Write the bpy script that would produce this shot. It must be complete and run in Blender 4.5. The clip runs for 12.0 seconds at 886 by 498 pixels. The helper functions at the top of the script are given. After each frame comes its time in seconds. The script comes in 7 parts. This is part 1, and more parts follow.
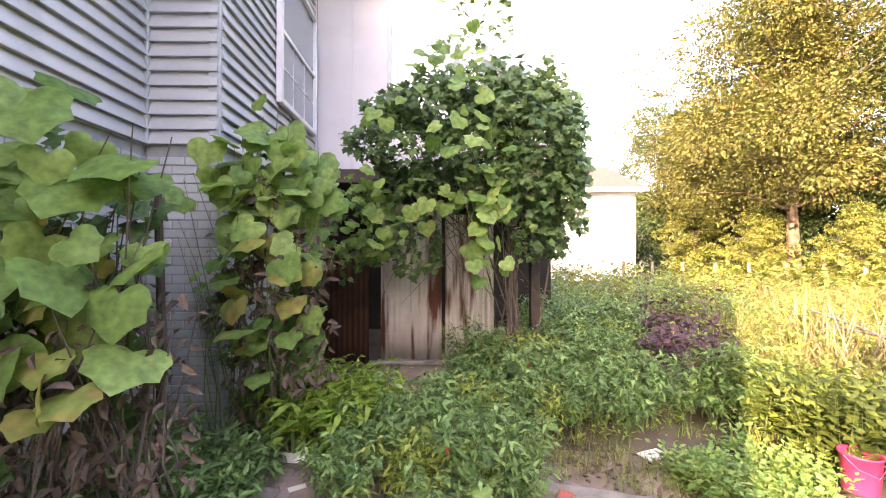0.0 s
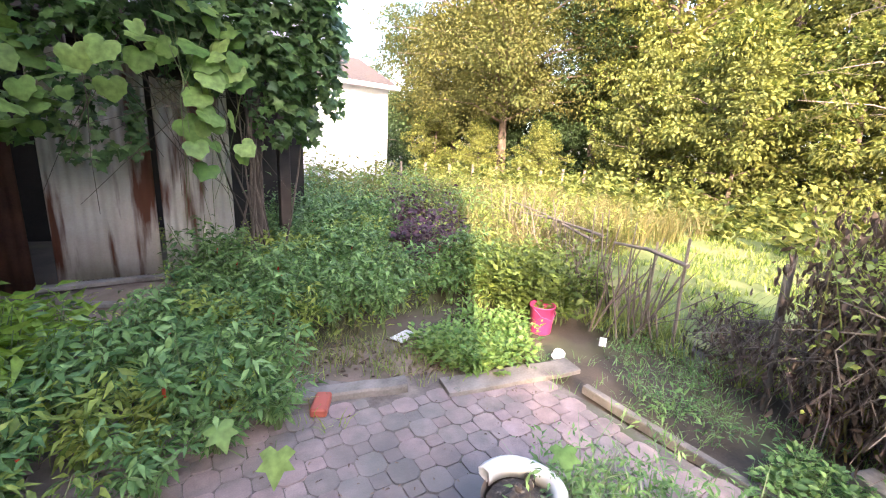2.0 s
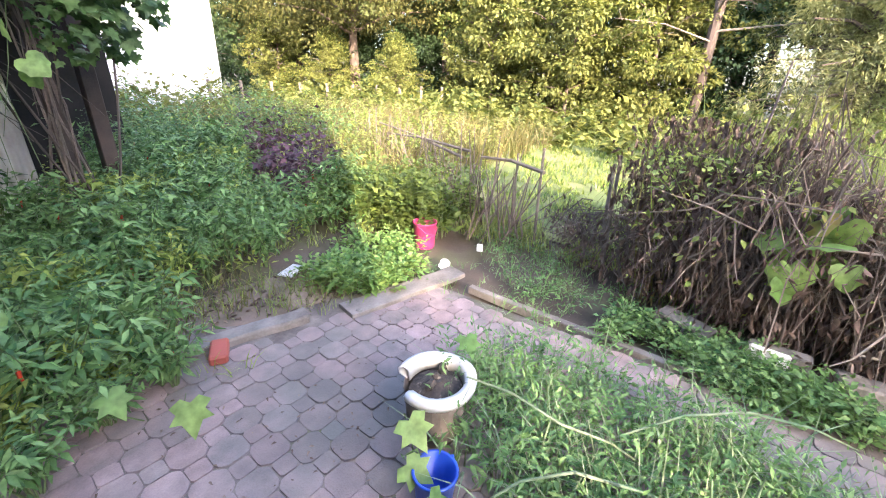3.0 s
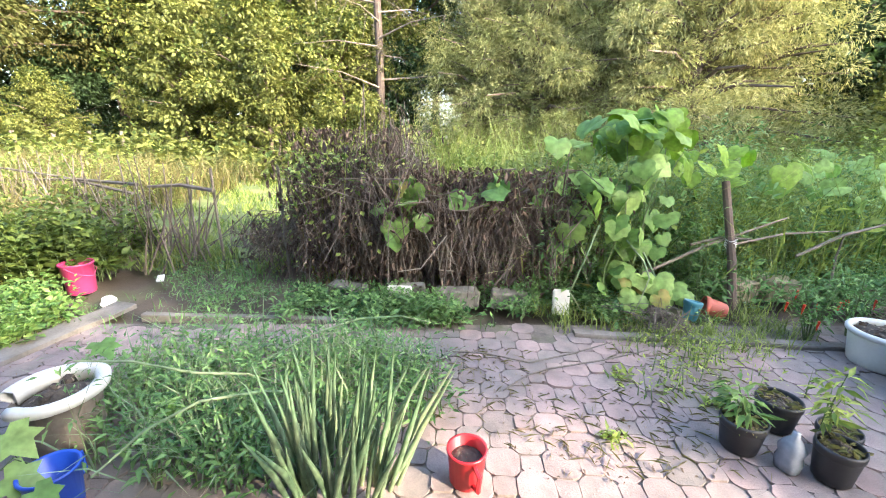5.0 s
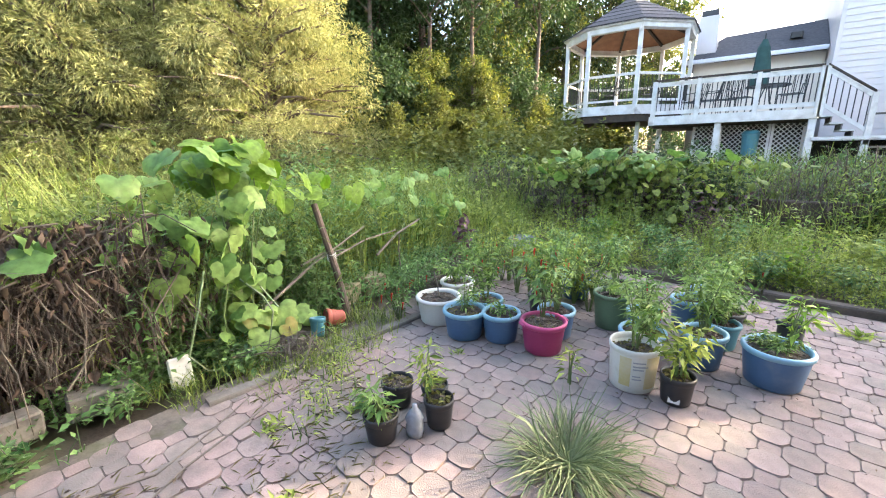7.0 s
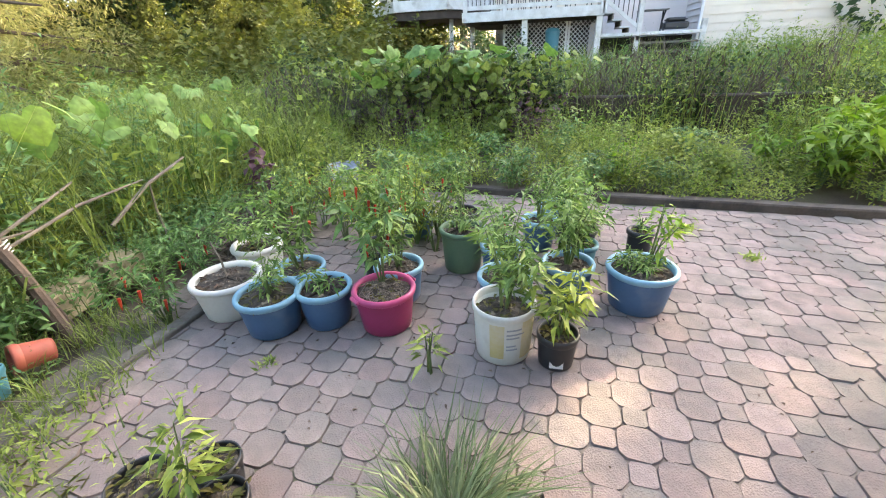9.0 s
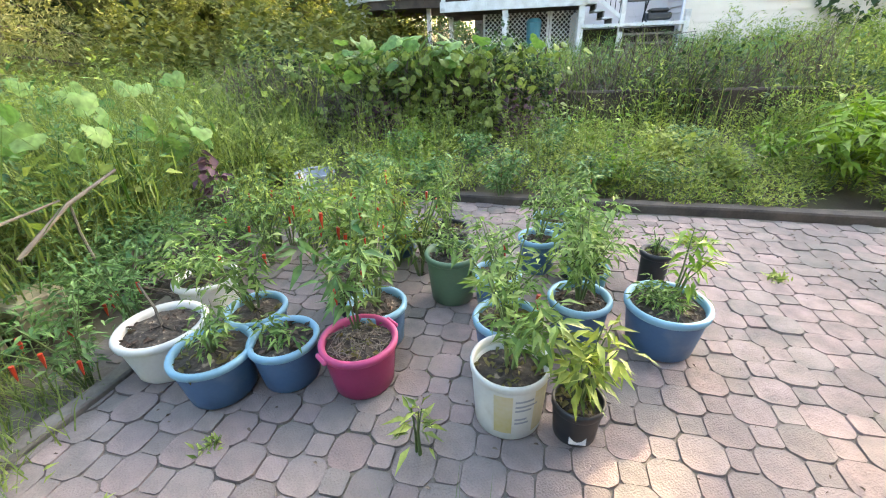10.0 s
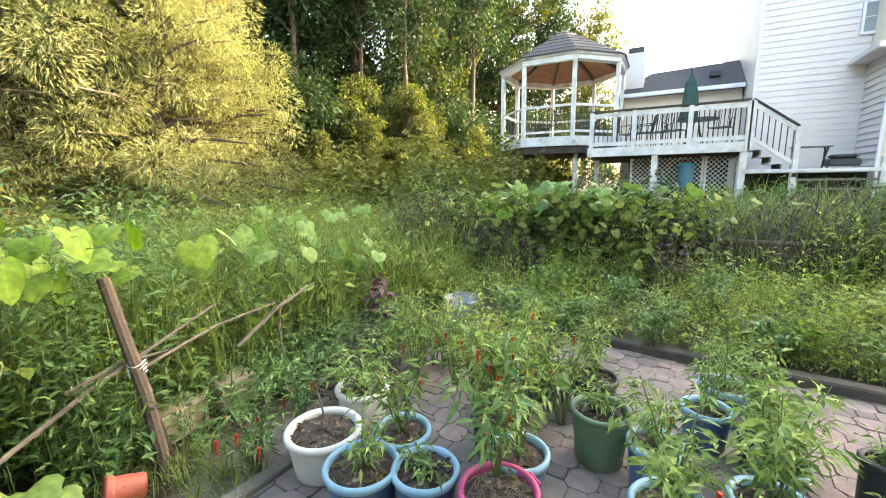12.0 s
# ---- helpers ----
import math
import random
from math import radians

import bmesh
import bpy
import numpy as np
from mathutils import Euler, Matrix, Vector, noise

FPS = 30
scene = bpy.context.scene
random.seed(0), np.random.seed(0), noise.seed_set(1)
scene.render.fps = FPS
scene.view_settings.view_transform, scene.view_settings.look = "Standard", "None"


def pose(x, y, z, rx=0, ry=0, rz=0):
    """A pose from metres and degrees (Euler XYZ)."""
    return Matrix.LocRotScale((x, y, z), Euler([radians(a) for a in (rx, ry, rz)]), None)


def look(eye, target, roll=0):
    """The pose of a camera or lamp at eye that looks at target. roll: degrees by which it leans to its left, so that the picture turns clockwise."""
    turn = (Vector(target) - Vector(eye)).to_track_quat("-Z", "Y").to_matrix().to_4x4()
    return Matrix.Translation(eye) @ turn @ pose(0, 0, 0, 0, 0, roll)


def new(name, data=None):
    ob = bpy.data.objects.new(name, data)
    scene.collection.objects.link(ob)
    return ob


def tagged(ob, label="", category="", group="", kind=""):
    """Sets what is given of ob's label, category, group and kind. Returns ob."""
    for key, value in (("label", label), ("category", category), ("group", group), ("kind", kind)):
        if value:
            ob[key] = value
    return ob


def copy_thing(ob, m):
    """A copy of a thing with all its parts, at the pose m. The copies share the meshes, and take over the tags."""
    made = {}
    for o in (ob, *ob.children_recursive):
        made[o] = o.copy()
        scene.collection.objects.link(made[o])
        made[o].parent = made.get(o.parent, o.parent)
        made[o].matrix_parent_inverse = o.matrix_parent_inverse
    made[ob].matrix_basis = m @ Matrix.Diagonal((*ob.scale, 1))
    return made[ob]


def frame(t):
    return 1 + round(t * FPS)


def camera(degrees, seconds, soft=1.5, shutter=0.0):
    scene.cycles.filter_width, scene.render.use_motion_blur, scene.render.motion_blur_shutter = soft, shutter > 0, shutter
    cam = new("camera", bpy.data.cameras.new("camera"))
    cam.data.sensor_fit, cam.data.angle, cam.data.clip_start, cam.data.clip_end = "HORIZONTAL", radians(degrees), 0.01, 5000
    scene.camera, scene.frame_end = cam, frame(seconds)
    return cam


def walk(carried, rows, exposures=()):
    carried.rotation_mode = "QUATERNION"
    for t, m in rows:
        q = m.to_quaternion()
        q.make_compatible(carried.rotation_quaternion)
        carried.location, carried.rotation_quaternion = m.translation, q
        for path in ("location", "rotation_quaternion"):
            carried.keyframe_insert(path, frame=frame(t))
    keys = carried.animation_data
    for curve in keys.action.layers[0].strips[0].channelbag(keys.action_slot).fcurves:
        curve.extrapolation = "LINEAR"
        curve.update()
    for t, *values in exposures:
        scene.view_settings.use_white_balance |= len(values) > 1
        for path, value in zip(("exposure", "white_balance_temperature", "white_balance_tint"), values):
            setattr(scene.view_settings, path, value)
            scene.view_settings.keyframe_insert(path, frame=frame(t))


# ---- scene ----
cam = camera(95.6, 12.0, soft=1.1)
PATH = [
    (0, (0.511, 1.87, 1.672), (0.56, 3.869, 1.687), -0.0),
    (0.5, (0.525, 1.849, 1.668), (0.736, 3.837, 1.708), 0.1),
    (1, (0.532, 1.902, 1.665), (1.023, 3.838, 1.562), 1.3),
    (1.5, (0.632, 2.148, 1.572), (1.465, 3.94, 1.269), 2.5),
    (2, (0.659, 2.294, 1.563), (1.794, 3.879, 1.116), 2.9),
    (2.5, (0.592, 2.346, 1.549), (1.956, 3.684, 0.958), 2.6),
    (3, (0.509, 2.336, 1.554), (2.03, 3.381, 0.781), 2.3),
    (3.2, (0.487, 2.3, 1.529), (2.055, 3.205, 0.678), 2.7),
    (4.8, (0.221, 1.588, 1.341), (2.123, 1.7, 0.734), 0.9),
    (5, (0.225, 1.564, 1.352), (2.146, 1.533, 0.797), 0.6),
    (5.5, (0.283, 1.506, 1.396), (2.166, 0.971, 0.984), 0.3),
    (6, (0.32, 1.484, 1.424), (2.016, 0.476, 1.097), -0.2),
    (6.5, (0.345, 1.475, 1.438), (1.782, 0.126, 1.102), -0.5),
    (7, (0.367, 1.441, 1.445), (1.53, -0.116, 0.972), -0.8),
    (7.5, (0.426, 1.29, 1.356), (1.317, -0.386, 0.725), -1.0),
    (7.7, (0.435, 1.177, 1.345), (1.234, -0.526, 0.667), -1.3),
    (9.3, (0.721, 0.353, 1.327), (1.093, -1.396, 0.432), -2.5),
    (9.5, (0.734, 0.24, 1.337), (1.083, -1.509, 0.432), -2.5),
    (10, (0.802, 0.083, 1.335), (1.126, -1.671, 0.429), -2.3),
    (10.5, (0.863, 0.042, 1.346), (1.206, -1.733, 0.493), -2.4),
    (11, (0.881, 0.079, 1.392), (1.337, -1.739, 0.693), -2.5),
    (11.2, (0.888, 0.083, 1.433), (1.433, -1.732, 0.795), -3.0),
    (11.5, (0.918, 0.131, 1.449), (1.604, -1.684, 0.966), -2.0),
    (12, (0.916, 0.194, 1.482), (1.857, -1.539, 1.147), -0.7),
]
walk(cam, [(t, look(eye, target, roll)) for t, eye, target, roll in PATH], [(0, 4.03, 8000, 30), (0.5, 3.82, 7800, 28), (1.5, 3.62, 6900, 22), (2.5, 3.7, 6200, 23), (5, 3.43, 5900, 10), (6.5, 3.57, 6200, 10), (7.5, 3.4, 6900, 12), (9.5, 3.5, 6950, 8), (11, 3.63, 6900, 5), (12, 3.54, 7600, 6)])

# ---- world, sun, exposure ----
SUN_DIR = Vector((0.59, 0.81, -0.40)).normalized()
world = bpy.data.worlds.new("sky")
scene.world = world
world.use_nodes = True
wn = world.node_tree
sky = wn.nodes.new("ShaderNodeTexSky")
sky.sky_type, sky.sun_disc = "NISHITA", False
sky.sun_elevation, sky.sun_rotation = math.asin(-SUN_DIR.z), math.atan2(-SUN_DIR.x, -SUN_DIR.y)
sky.air_density, sky.dust_density, sky.ozone_density = 1.0, 3.5, 1.0
wn.links.new(sky.outputs[0], wn.nodes["Background"].inputs[0])
wn.nodes["Background"].inputs[1].default_value = 0.15
sun = new("sun", bpy.data.lights.new("sun", "SUN"))
sun.data.energy, sun.data.angle, sun.data.color = 2.2, radians(0.6), (1.0, 0.82, 0.58)
sun.matrix_world = look((0, 0, 30), Vector((0, 0, 30)) + SUN_DIR)

rng = np.random.default_rng(7)


# ---- materials ----
def mat(name, base, rough=0.7, dark=None, scale=8.0, bump=0.2, metal=0.0, fine=60.0, spread=0.5, random_hue=0.0, spec=0.5, stain=None, stain_scale=1.5, stain_cut=(0.5, 0.65), stretch=1.0, alt=None):
    """Noise-mixed paint, wood, stone or soil; stain: a third colour in irregular blotches."""
    m = bpy.data.materials.new(name)
    m.use_nodes = True
    t = m.node_tree
    p = t.nodes["Principled BSDF"]
    p.inputs["Roughness"].default_value = rough
    p.inputs["Metallic"].default_value = metal
    p.inputs["Specular IOR Level"].default_value = spec
    co = t.nodes.new("ShaderNodeTexCoord")
    n1 = t.nodes.new("ShaderNodeTexNoise")
    n1.inputs["Scale"].default_value, n1.inputs["Detail"].default_value = scale, 6
    n2 = t.nodes.new("ShaderNodeTexNoise")
    n2.inputs["Scale"].default_value, n2.inputs["Detail"].default_value = fine, 4
    t.links.new(co.outputs["Object"], n1.inputs["Vector"])
    t.links.new(co.outputs["Object"], n2.inputs["Vector"])
    ramp = t.nodes.new("ShaderNodeMapRange")
    ramp.inputs[1].default_value, ramp.inputs[2].default_value = 0.5 - spread / 2, 0.5 + spread / 2
    add = t.nodes.new("ShaderNodeMath")
    add.operation = "MULTIPLY_ADD"
    add.inputs[1].default_value = 0.35
    t.links.new(n2.outputs[0], add.inputs[0])
    sub = t.nodes.new("ShaderNodeMath")
    sub.operation = "SUBTRACT"
    sub.inputs[1].default_value = 0.175
    t.links.new(n1.outputs[0], sub.inputs[0])
    t.links.new(sub.outputs[0], add.inputs[2])
    t.links.new(add.outputs[0], ramp.inputs[0])
    mix = t.nodes.new("ShaderNodeMix")
    mix.data_type = "RGBA"
    mix.inputs[6].default_value = (*(dark or [c * 0.6 for c in base]), 1)
    mix.inputs[7].default_value = (*base, 1)
    t.links.new(ramp.outputs[0], mix.inputs[0])
    out = mix.outputs[2]
    if stain:
        n3 = t.nodes.new("ShaderNodeTexNoise")
        n3.inputs["Scale"].default_value, n3.inputs["Detail"].default_value = stain_scale, 8
        mp = t.nodes.new("ShaderNodeMapping")
        mp.inputs["Scale"].default_value = (1, 1, stretch)
        t.links.new(co.outputs["Object"], mp.inputs["Vector"])
        t.links.new(mp.outputs[0], n3.inputs["Vector"])
        r3 = t.nodes.new("ShaderNodeMapRange")
        r3.inputs[1].default_value, r3.inputs[2].default_value = stain_cut
        t.links.new(n3.outputs[0], r3.inputs[0])
        mx = t.nodes.new("ShaderNodeMix")
        mx.data_type = "RGBA"
        mx.inputs[7].default_value = (*stain, 1)
        t.links.new(r3.outputs[0], mx.inputs[0])
        t.links.new(out, mx.inputs[6])
        out = mx.outputs[2]
    if random_hue:
        info = t.nodes.new("ShaderNodeObjectInfo")
        geo = t.nodes.new("ShaderNodeNewGeometry")
        s = t.nodes.new("ShaderNodeMath")
        s.operation = "ADD"
        t.links.new(info.outputs["Random"], s.inputs[0])
        t.links.new(geo.outputs["Random Per Island"], s.inputs[1])
        fr = t.nodes.new("ShaderNodeMath")
        fr.operation = "FRACT"
        t.links.new(s.outputs[0], fr.inputs[0])
        mr = t.nodes.new("ShaderNodeMapRange")
        mr.inputs[3].default_value, mr.inputs[4].default_value = 1 - random_hue, 1 + random_hue
        t.links.new(fr.outputs[0], mr.inputs[0])
        if alt:
            tw = t.nodes.new("ShaderNodeMath")
            tw.operation, tw.inputs[1].default_value = "MULTIPLY", 7.31
            t.links.new(fr.outputs[0], tw.inputs[0])
            t2 = t.nodes.new("ShaderNodeMath")
            t2.operation = "FRACT"
            t.links.new(tw.outputs[0], t2.inputs[0])
            am = t.nodes.new("ShaderNodeMix")
            am.data_type, am.blend_type = "RGBA", "MULTIPLY"
            am.inputs[7].default_value = (*alt, 1)
            t.links.new(t2.outputs[0], am.inputs[0])
            t.links.new(out, am.inputs[6])
            out = am.outputs[2]
        hv = t.nodes.new("ShaderNodeHueSaturation")
        t.links.new(mr.outputs[0], hv.inputs["Value"])
        t.links.new(out, hv.inputs["Color"])
        out = hv.outputs[0]
    t.links.new(out, p.inputs["Base Color"])
    b = t.nodes.new("ShaderNodeBump")
    b.inputs["Strength"].default_value, b.inputs["Distance"].default_value = bump, 0.01
    t.links.new(add.outputs[0], b.inputs["Height"])
    t.links.new(b.outputs[0], p.inputs["Normal"])
    return m


def leaf_mat(name, a, b, c=None, trans=0.4, rough=0.5, patch=0.6, vein=28.0):
    """Leaf tissue: colour varies leaf by leaf between a and b, with whole sprays drifting towards c; light shines through."""
    m = bpy.data.materials.new(name)
    m.use_nodes = True
    t = m.node_tree
    p = t.nodes["Principled BSDF"]
    p.inputs["Roughness"].default_value = rough
    p.inputs["Specular IOR Level"].default_value = 0.22
    geo = t.nodes.new("ShaderNodeNewGeometry")
    mix = t.nodes.new("ShaderNodeMix")
    mix.data_type = "RGBA"
    mix.inputs[6].default_value, mix.inputs[7].default_value = (*a, 1), (*b, 1)
    skew = t.nodes.new("ShaderNodeMath")
    skew.operation, skew.inputs[1].default_value = "POWER", 1.25
    t.links.new(geo.outputs["Random Per Island"], skew.inputs[0])
    t.links.new(skew.outputs[0], mix.inputs[0])
    out = mix.outputs[2]
    if c:
        co = t.nodes.new("ShaderNodeTexCoord")
        n = t.nodes.new("ShaderNodeTexNoise")
        n.inputs["Scale"].default_value, n.inputs["Detail"].default_value = patch, 3
        t.links.new(co.outputs["Object"], n.inputs["Vector"])
        r = t.nodes.new("ShaderNodeMapRange")
        r.inputs[1].default_value, r.inputs[2].default_value = 0.42, 0.66
        t.links.new(n.outputs[0], r.inputs[0])
        mx = t.nodes.new("ShaderNodeMix")
        mx.data_type = "RGBA"
        mx.inputs[7].default_value = (*c, 1)
        t.links.new(r.outputs[0], mx.inputs[0])
        t.links.new(out, mx.inputs[6])
        out = mx.outputs[2]
    co2 = t.nodes.new("ShaderNodeTexCoord")
    nf = t.nodes.new("ShaderNodeTexNoise")
    nf.inputs["Scale"].default_value, nf.inputs["Detail"].default_value = vein, 4
    t.links.new(co2.outputs["Object"], nf.inputs["Vector"])
    rf = t.nodes.new("ShaderNodeMapRange")
    rf.inputs[1].default_value, rf.inputs[2].default_value, rf.inputs[3].default_value, rf.inputs[4].default_value = 0.3, 0.7, 0.68, 1.28
    t.links.new(nf.outputs[0], rf.inputs[0])
    hf = t.nodes.new("ShaderNodeHueSaturation")
    t.links.new(rf.outputs[0], hf.inputs["Value"])
    t.links.new(out, hf.inputs["Color"])
    out = hf.outputs[0]
    t.links.new(out, p.inputs["Base Color"])
    tr = t.nodes.new("ShaderNodeBsdfTranslucent")
    g = t.nodes.new("ShaderNodeHueSaturation")
    g.inputs["Saturation"].default_value, g.inputs["Value"].default_value = 1.15, 1.3
    t.links.new(out, g.inputs["Color"])
    t.links.new(g.outputs[0], tr.inputs[0])
    sh = t.nodes.new("ShaderNodeMixShader")
    sh.inputs[0].default_value = trans
    t.links.new(p.outputs[0], sh.inputs[1])
    t.links.new(tr.outputs[0], sh.inputs[2])
    t.links.new(sh.outputs[0], t.nodes["Material Output"].inputs[0])
    return m


def glass_mat(name, tint=(0.30, 0.34, 0.37)):
    m = bpy.data.materials.new(name)
    m.use_nodes = True
    p = m.node_tree.nodes["Principled BSDF"]
    p.inputs["Base Color"].default_value = (*tint, 1)
    p.inputs["Roughness"].default_value = 0.03
    p.inputs["Specular IOR Level"].default_value = 0.8
    p.inputs["Metallic"].default_value = 0.35
    return m


M = dict(
    turf=mat("grassy_turf", (0.13, 0.165, 0.045), 0.95, (0.065, 0.09, 0.022), 2.0, 1.0, stain=(0.17, 0.165, 0.06), stain_scale=1.0),
    soil=mat("garden_soil", (0.11, 0.085, 0.062), 0.95, (0.045, 0.035, 0.026), 2.5, 1.0, stain=(0.10, 0.10, 0.05), stain_scale=1.3, stain_cut=(0.5, 0.65)),
    drysoil=mat("trodden_dry_soil", (0.27, 0.20, 0.155), 0.95, (0.14, 0.105, 0.08), 6, 0.9, stain=(0.11, 0.09, 0.06), stain_scale=3.0),
    paver=mat("pink_concrete_paver", (0.39, 0.275, 0.245), 0.88, (0.20, 0.15, 0.135), 9, 0.9, fine=140.0, random_hue=0.14, stain=(0.15, 0.13, 0.118), stain_scale=0.9, stain_cut=(0.44, 0.66), alt=(0.76, 0.86, 0.84)),
    joint=mat("sandy_joint", (0.22, 0.18, 0.15), 0.95, (0.07, 0.06, 0.048), 6, 0.6, stain=(0.07, 0.09, 0.03), stain_scale=2, stain_cut=(0.55, 0.7)),
    timber=mat("weathered_timber", (0.24, 0.215, 0.185), 0.9, (0.095, 0.083, 0.07), 6, 0.5),
    kerb=mat("damp_grey_timber", (0.12, 0.095, 0.075), 0.9, (0.045, 0.036, 0.03), 6, 0.6),
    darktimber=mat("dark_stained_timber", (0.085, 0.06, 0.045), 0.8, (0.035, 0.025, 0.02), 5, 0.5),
    siding=mat("grey_blue_vinyl_siding", (0.47, 0.485, 0.505), 0.45, (0.39, 0.405, 0.425), 1.5, 0.05, random_hue=0.03, stain=(0.25, 0.255, 0.26), stain_scale=1.4, stain_cut=(0.6, 0.8)),
    trimgrey=mat("grey_trim", (0.42, 0.46, 0.5), 0.5, (0.34, 0.38, 0.42), 3, 0.05),
    white=mat("white_paint", (0.72, 0.72, 0.76), 0.5, (0.62, 0.62, 0.66), 2, 0.05),
    panelwhite=mat("white_wall_panel", (0.52, 0.52, 0.56), 0.55, (0.47, 0.47, 0.51), 1.5, 0.04, stain=(0.42, 0.42, 0.45), stain_scale=1.2, stain_cut=(0.5, 0.75)),
    whitewood=mat("worn_white_painted_wood", (0.74, 0.73, 0.71), 0.6, (0.5, 0.48, 0.45), 4, 0.2, stain=(0.34, 0.31, 0.28), stain_scale=3, stain_cut=(0.58, 0.75)),
    brick=mat("grey_painted_brick", (0.46, 0.48, 0.50), 0.8, (0.34, 0.35, 0.36), 4, 0.3, random_hue=0.08),
    mortar=mat("grey_painted_mortar", (0.33, 0.34, 0.35), 0.9, (0.24, 0.245, 0.25), 8, 0.4),
    rust=mat("rusty_whitewashed_sheet_metal", (0.84, 0.80, 0.74), 0.6, (0.62, 0.55, 0.47), 3, 0.2, stain=(0.17, 0.06, 0.03), stain_scale=5.0, stain_cut=(0.55, 0.64), stretch=0.12),
    rustdark=mat("deeply_rusted_sheet_metal", (0.17, 0.07, 0.04), 0.8, (0.07, 0.03, 0.02), 4, 0.3),
    # near-black that paints the deep shade under floors and decks
    dark=mat("painted_shade_black", (0.03, 0.025, 0.02), 0.9, (0.012, 0.01, 0.009), 3, 0.3),
    roof=mat("grey_asphalt_shingle", (0.075, 0.07, 0.074), 0.95, (0.035, 0.033, 0.036), 12, 0.5, random_hue=0.25),
    roofbrown=mat("brown_asphalt_shingle", (0.06, 0.045, 0.042), 0.95, (0.03, 0.024, 0.023), 10, 0.5),
    cream=mat("cream_house_siding", (0.74, 0.66, 0.56), 0.55, (0.66, 0.58, 0.49), 2, 0.05, random_hue=0.03),
    palesiding=mat("pale_house_siding", (0.66, 0.60, 0.585), 0.5, (0.59, 0.535, 0.52), 2, 0.05, random_hue=0.03),
    L_pot=leaf_mat("potted_pepper_leaf", (0.062, 0.131, 0.030), (0.314, 0.420, 0.130), (0.190, 0.284, 0.080), 0.35, 0.4, 2.0),
    L_mid=leaf_mat("grey_green_weed_leaf", (0.079, 0.126, 0.033), (0.356, 0.408, 0.121), (0.185, 0.240, 0.066), 0.4, 0.45, 1.6),
    glass=glass_mat("window_glass"),
    bark=mat("grey_brown_bark", (0.16, 0.12, 0.09), 0.95, (0.07, 0.05, 0.04), 5, 0.9),
    deadwood=mat("dead_grey_stem", (0.18, 0.145, 0.115), 0.95, (0.065, 0.05, 0.04), 4, 0.4, random_hue=0.45),
    stick=mat("pale_weathered_stick", (0.21, 0.175, 0.14), 0.9, (0.10, 0.083, 0.066), 8, 0.5),
    stem=mat("green_stem", (0.14, 0.20, 0.06), 0.6, (0.09, 0.13, 0.04), 6, 0.1),
    blue=mat("faded_blue_plastic", (0.07, 0.145, 0.25), 0.42, (0.05, 0.105, 0.20), 3, 0.05, stain=(0.17, 0.22, 0.27), stain_scale=4, stain_cut=(0.58, 0.8)),
    bluerim=mat("sun_bleached_blue_rim", (0.24, 0.43, 0.54), 0.5, (0.18, 0.34, 0.44), 6, 0.05),
    teal=mat("teal_plastic", (0.06, 0.20, 0.24), 0.4, (0.045, 0.15, 0.19), 4, 0.05),
    pink=mat("magenta_plastic", (0.34, 0.035, 0.115), 0.45, (0.26, 0.025, 0.085), 3, 0.05),
    pinkrim=mat("bright_pink_rim", (0.50, 0.075, 0.19), 0.5, (0.40, 0.05, 0.145), 5, 0.05),
    green=mat("dusty_green_plastic", (0.12, 0.20, 0.11), 0.5, (0.09, 0.145, 0.085), 3, 0.05, stain=(0.2, 0.22, 0.17), stain_scale=4, stain_cut=(0.56, 0.75)),
    whiteplastic=mat("dirty_white_plastic", (0.66, 0.65, 0.60), 0.5, (0.52, 0.50, 0.45), 3, 0.08, stain=(0.36, 0.31, 0.22), stain_scale=5, stain_cut=(0.6, 0.8)),
    black=mat("black_nursery_plastic", (0.028, 0.028, 0.03), 0.5, (0.016, 0.016, 0.018), 5, 0.1),
    terracotta=mat("red_clay_plastic", (0.42, 0.10, 0.06), 0.6, (0.30, 0.07, 0.045), 5, 0.1),
    red=mat("red_plastic", (0.45, 0.02, 0.025), 0.35, (0.36, 0.015, 0.02), 5, 0.05),
    cobalt=mat("cobalt_blue_plastic", (0.02, 0.08, 0.48), 0.3, (0.015, 0.06, 0.38), 4, 0.05),
    chilli=mat("red_chilli", (0.55, 0.05, 0.015), 0.3, (0.45, 0.03, 0.01), 10, 0.02),
    potsoil=mat("potting_soil", (0.085, 0.065, 0.048), 0.95, (0.03, 0.023, 0.017), 30, 1.0, stain=(0.25, 0.2, 0.14), stain_scale=30, stain_cut=(0.6, 0.68)),
    concrete=mat("dirty_concrete", (0.26, 0.24, 0.21), 0.9, (0.10, 0.092, 0.08), 7, 0.6, stain=(0.07, 0.07, 0.05), stain_scale=6, stain_cut=(0.5, 0.65)),
    sandstone=mat("yellowish_rough_stone", (0.42, 0.36, 0.24), 0.95, (0.24, 0.20, 0.13), 5, 0.9, stain=(0.12, 0.11, 0.07), stain_scale=5),
    clearplastic=mat("cloudy_clear_plastic", (0.34, 0.36, 0.40), 0.2, (0.2, 0.22, 0.25), 12, 0.3),
    paper=mat("pale_litter", (0.72, 0.70, 0.66), 0.8, (0.55, 0.52, 0.48), 6, 0.2),
    iron=mat("dark_iron", (0.03, 0.03, 0.032), 0.5, (0.02, 0.02, 0.02), 6, 0.1),
    umbrella=mat("dark_green_canvas", (0.03, 0.08, 0.07), 0.9, (0.02, 0.055, 0.05), 6, 0.2),
    cedar=mat("cedar_ceiling_boards", (0.34, 0.17, 0.09), 0.7, (0.22, 0.10, 0.055), 4, 0.2),
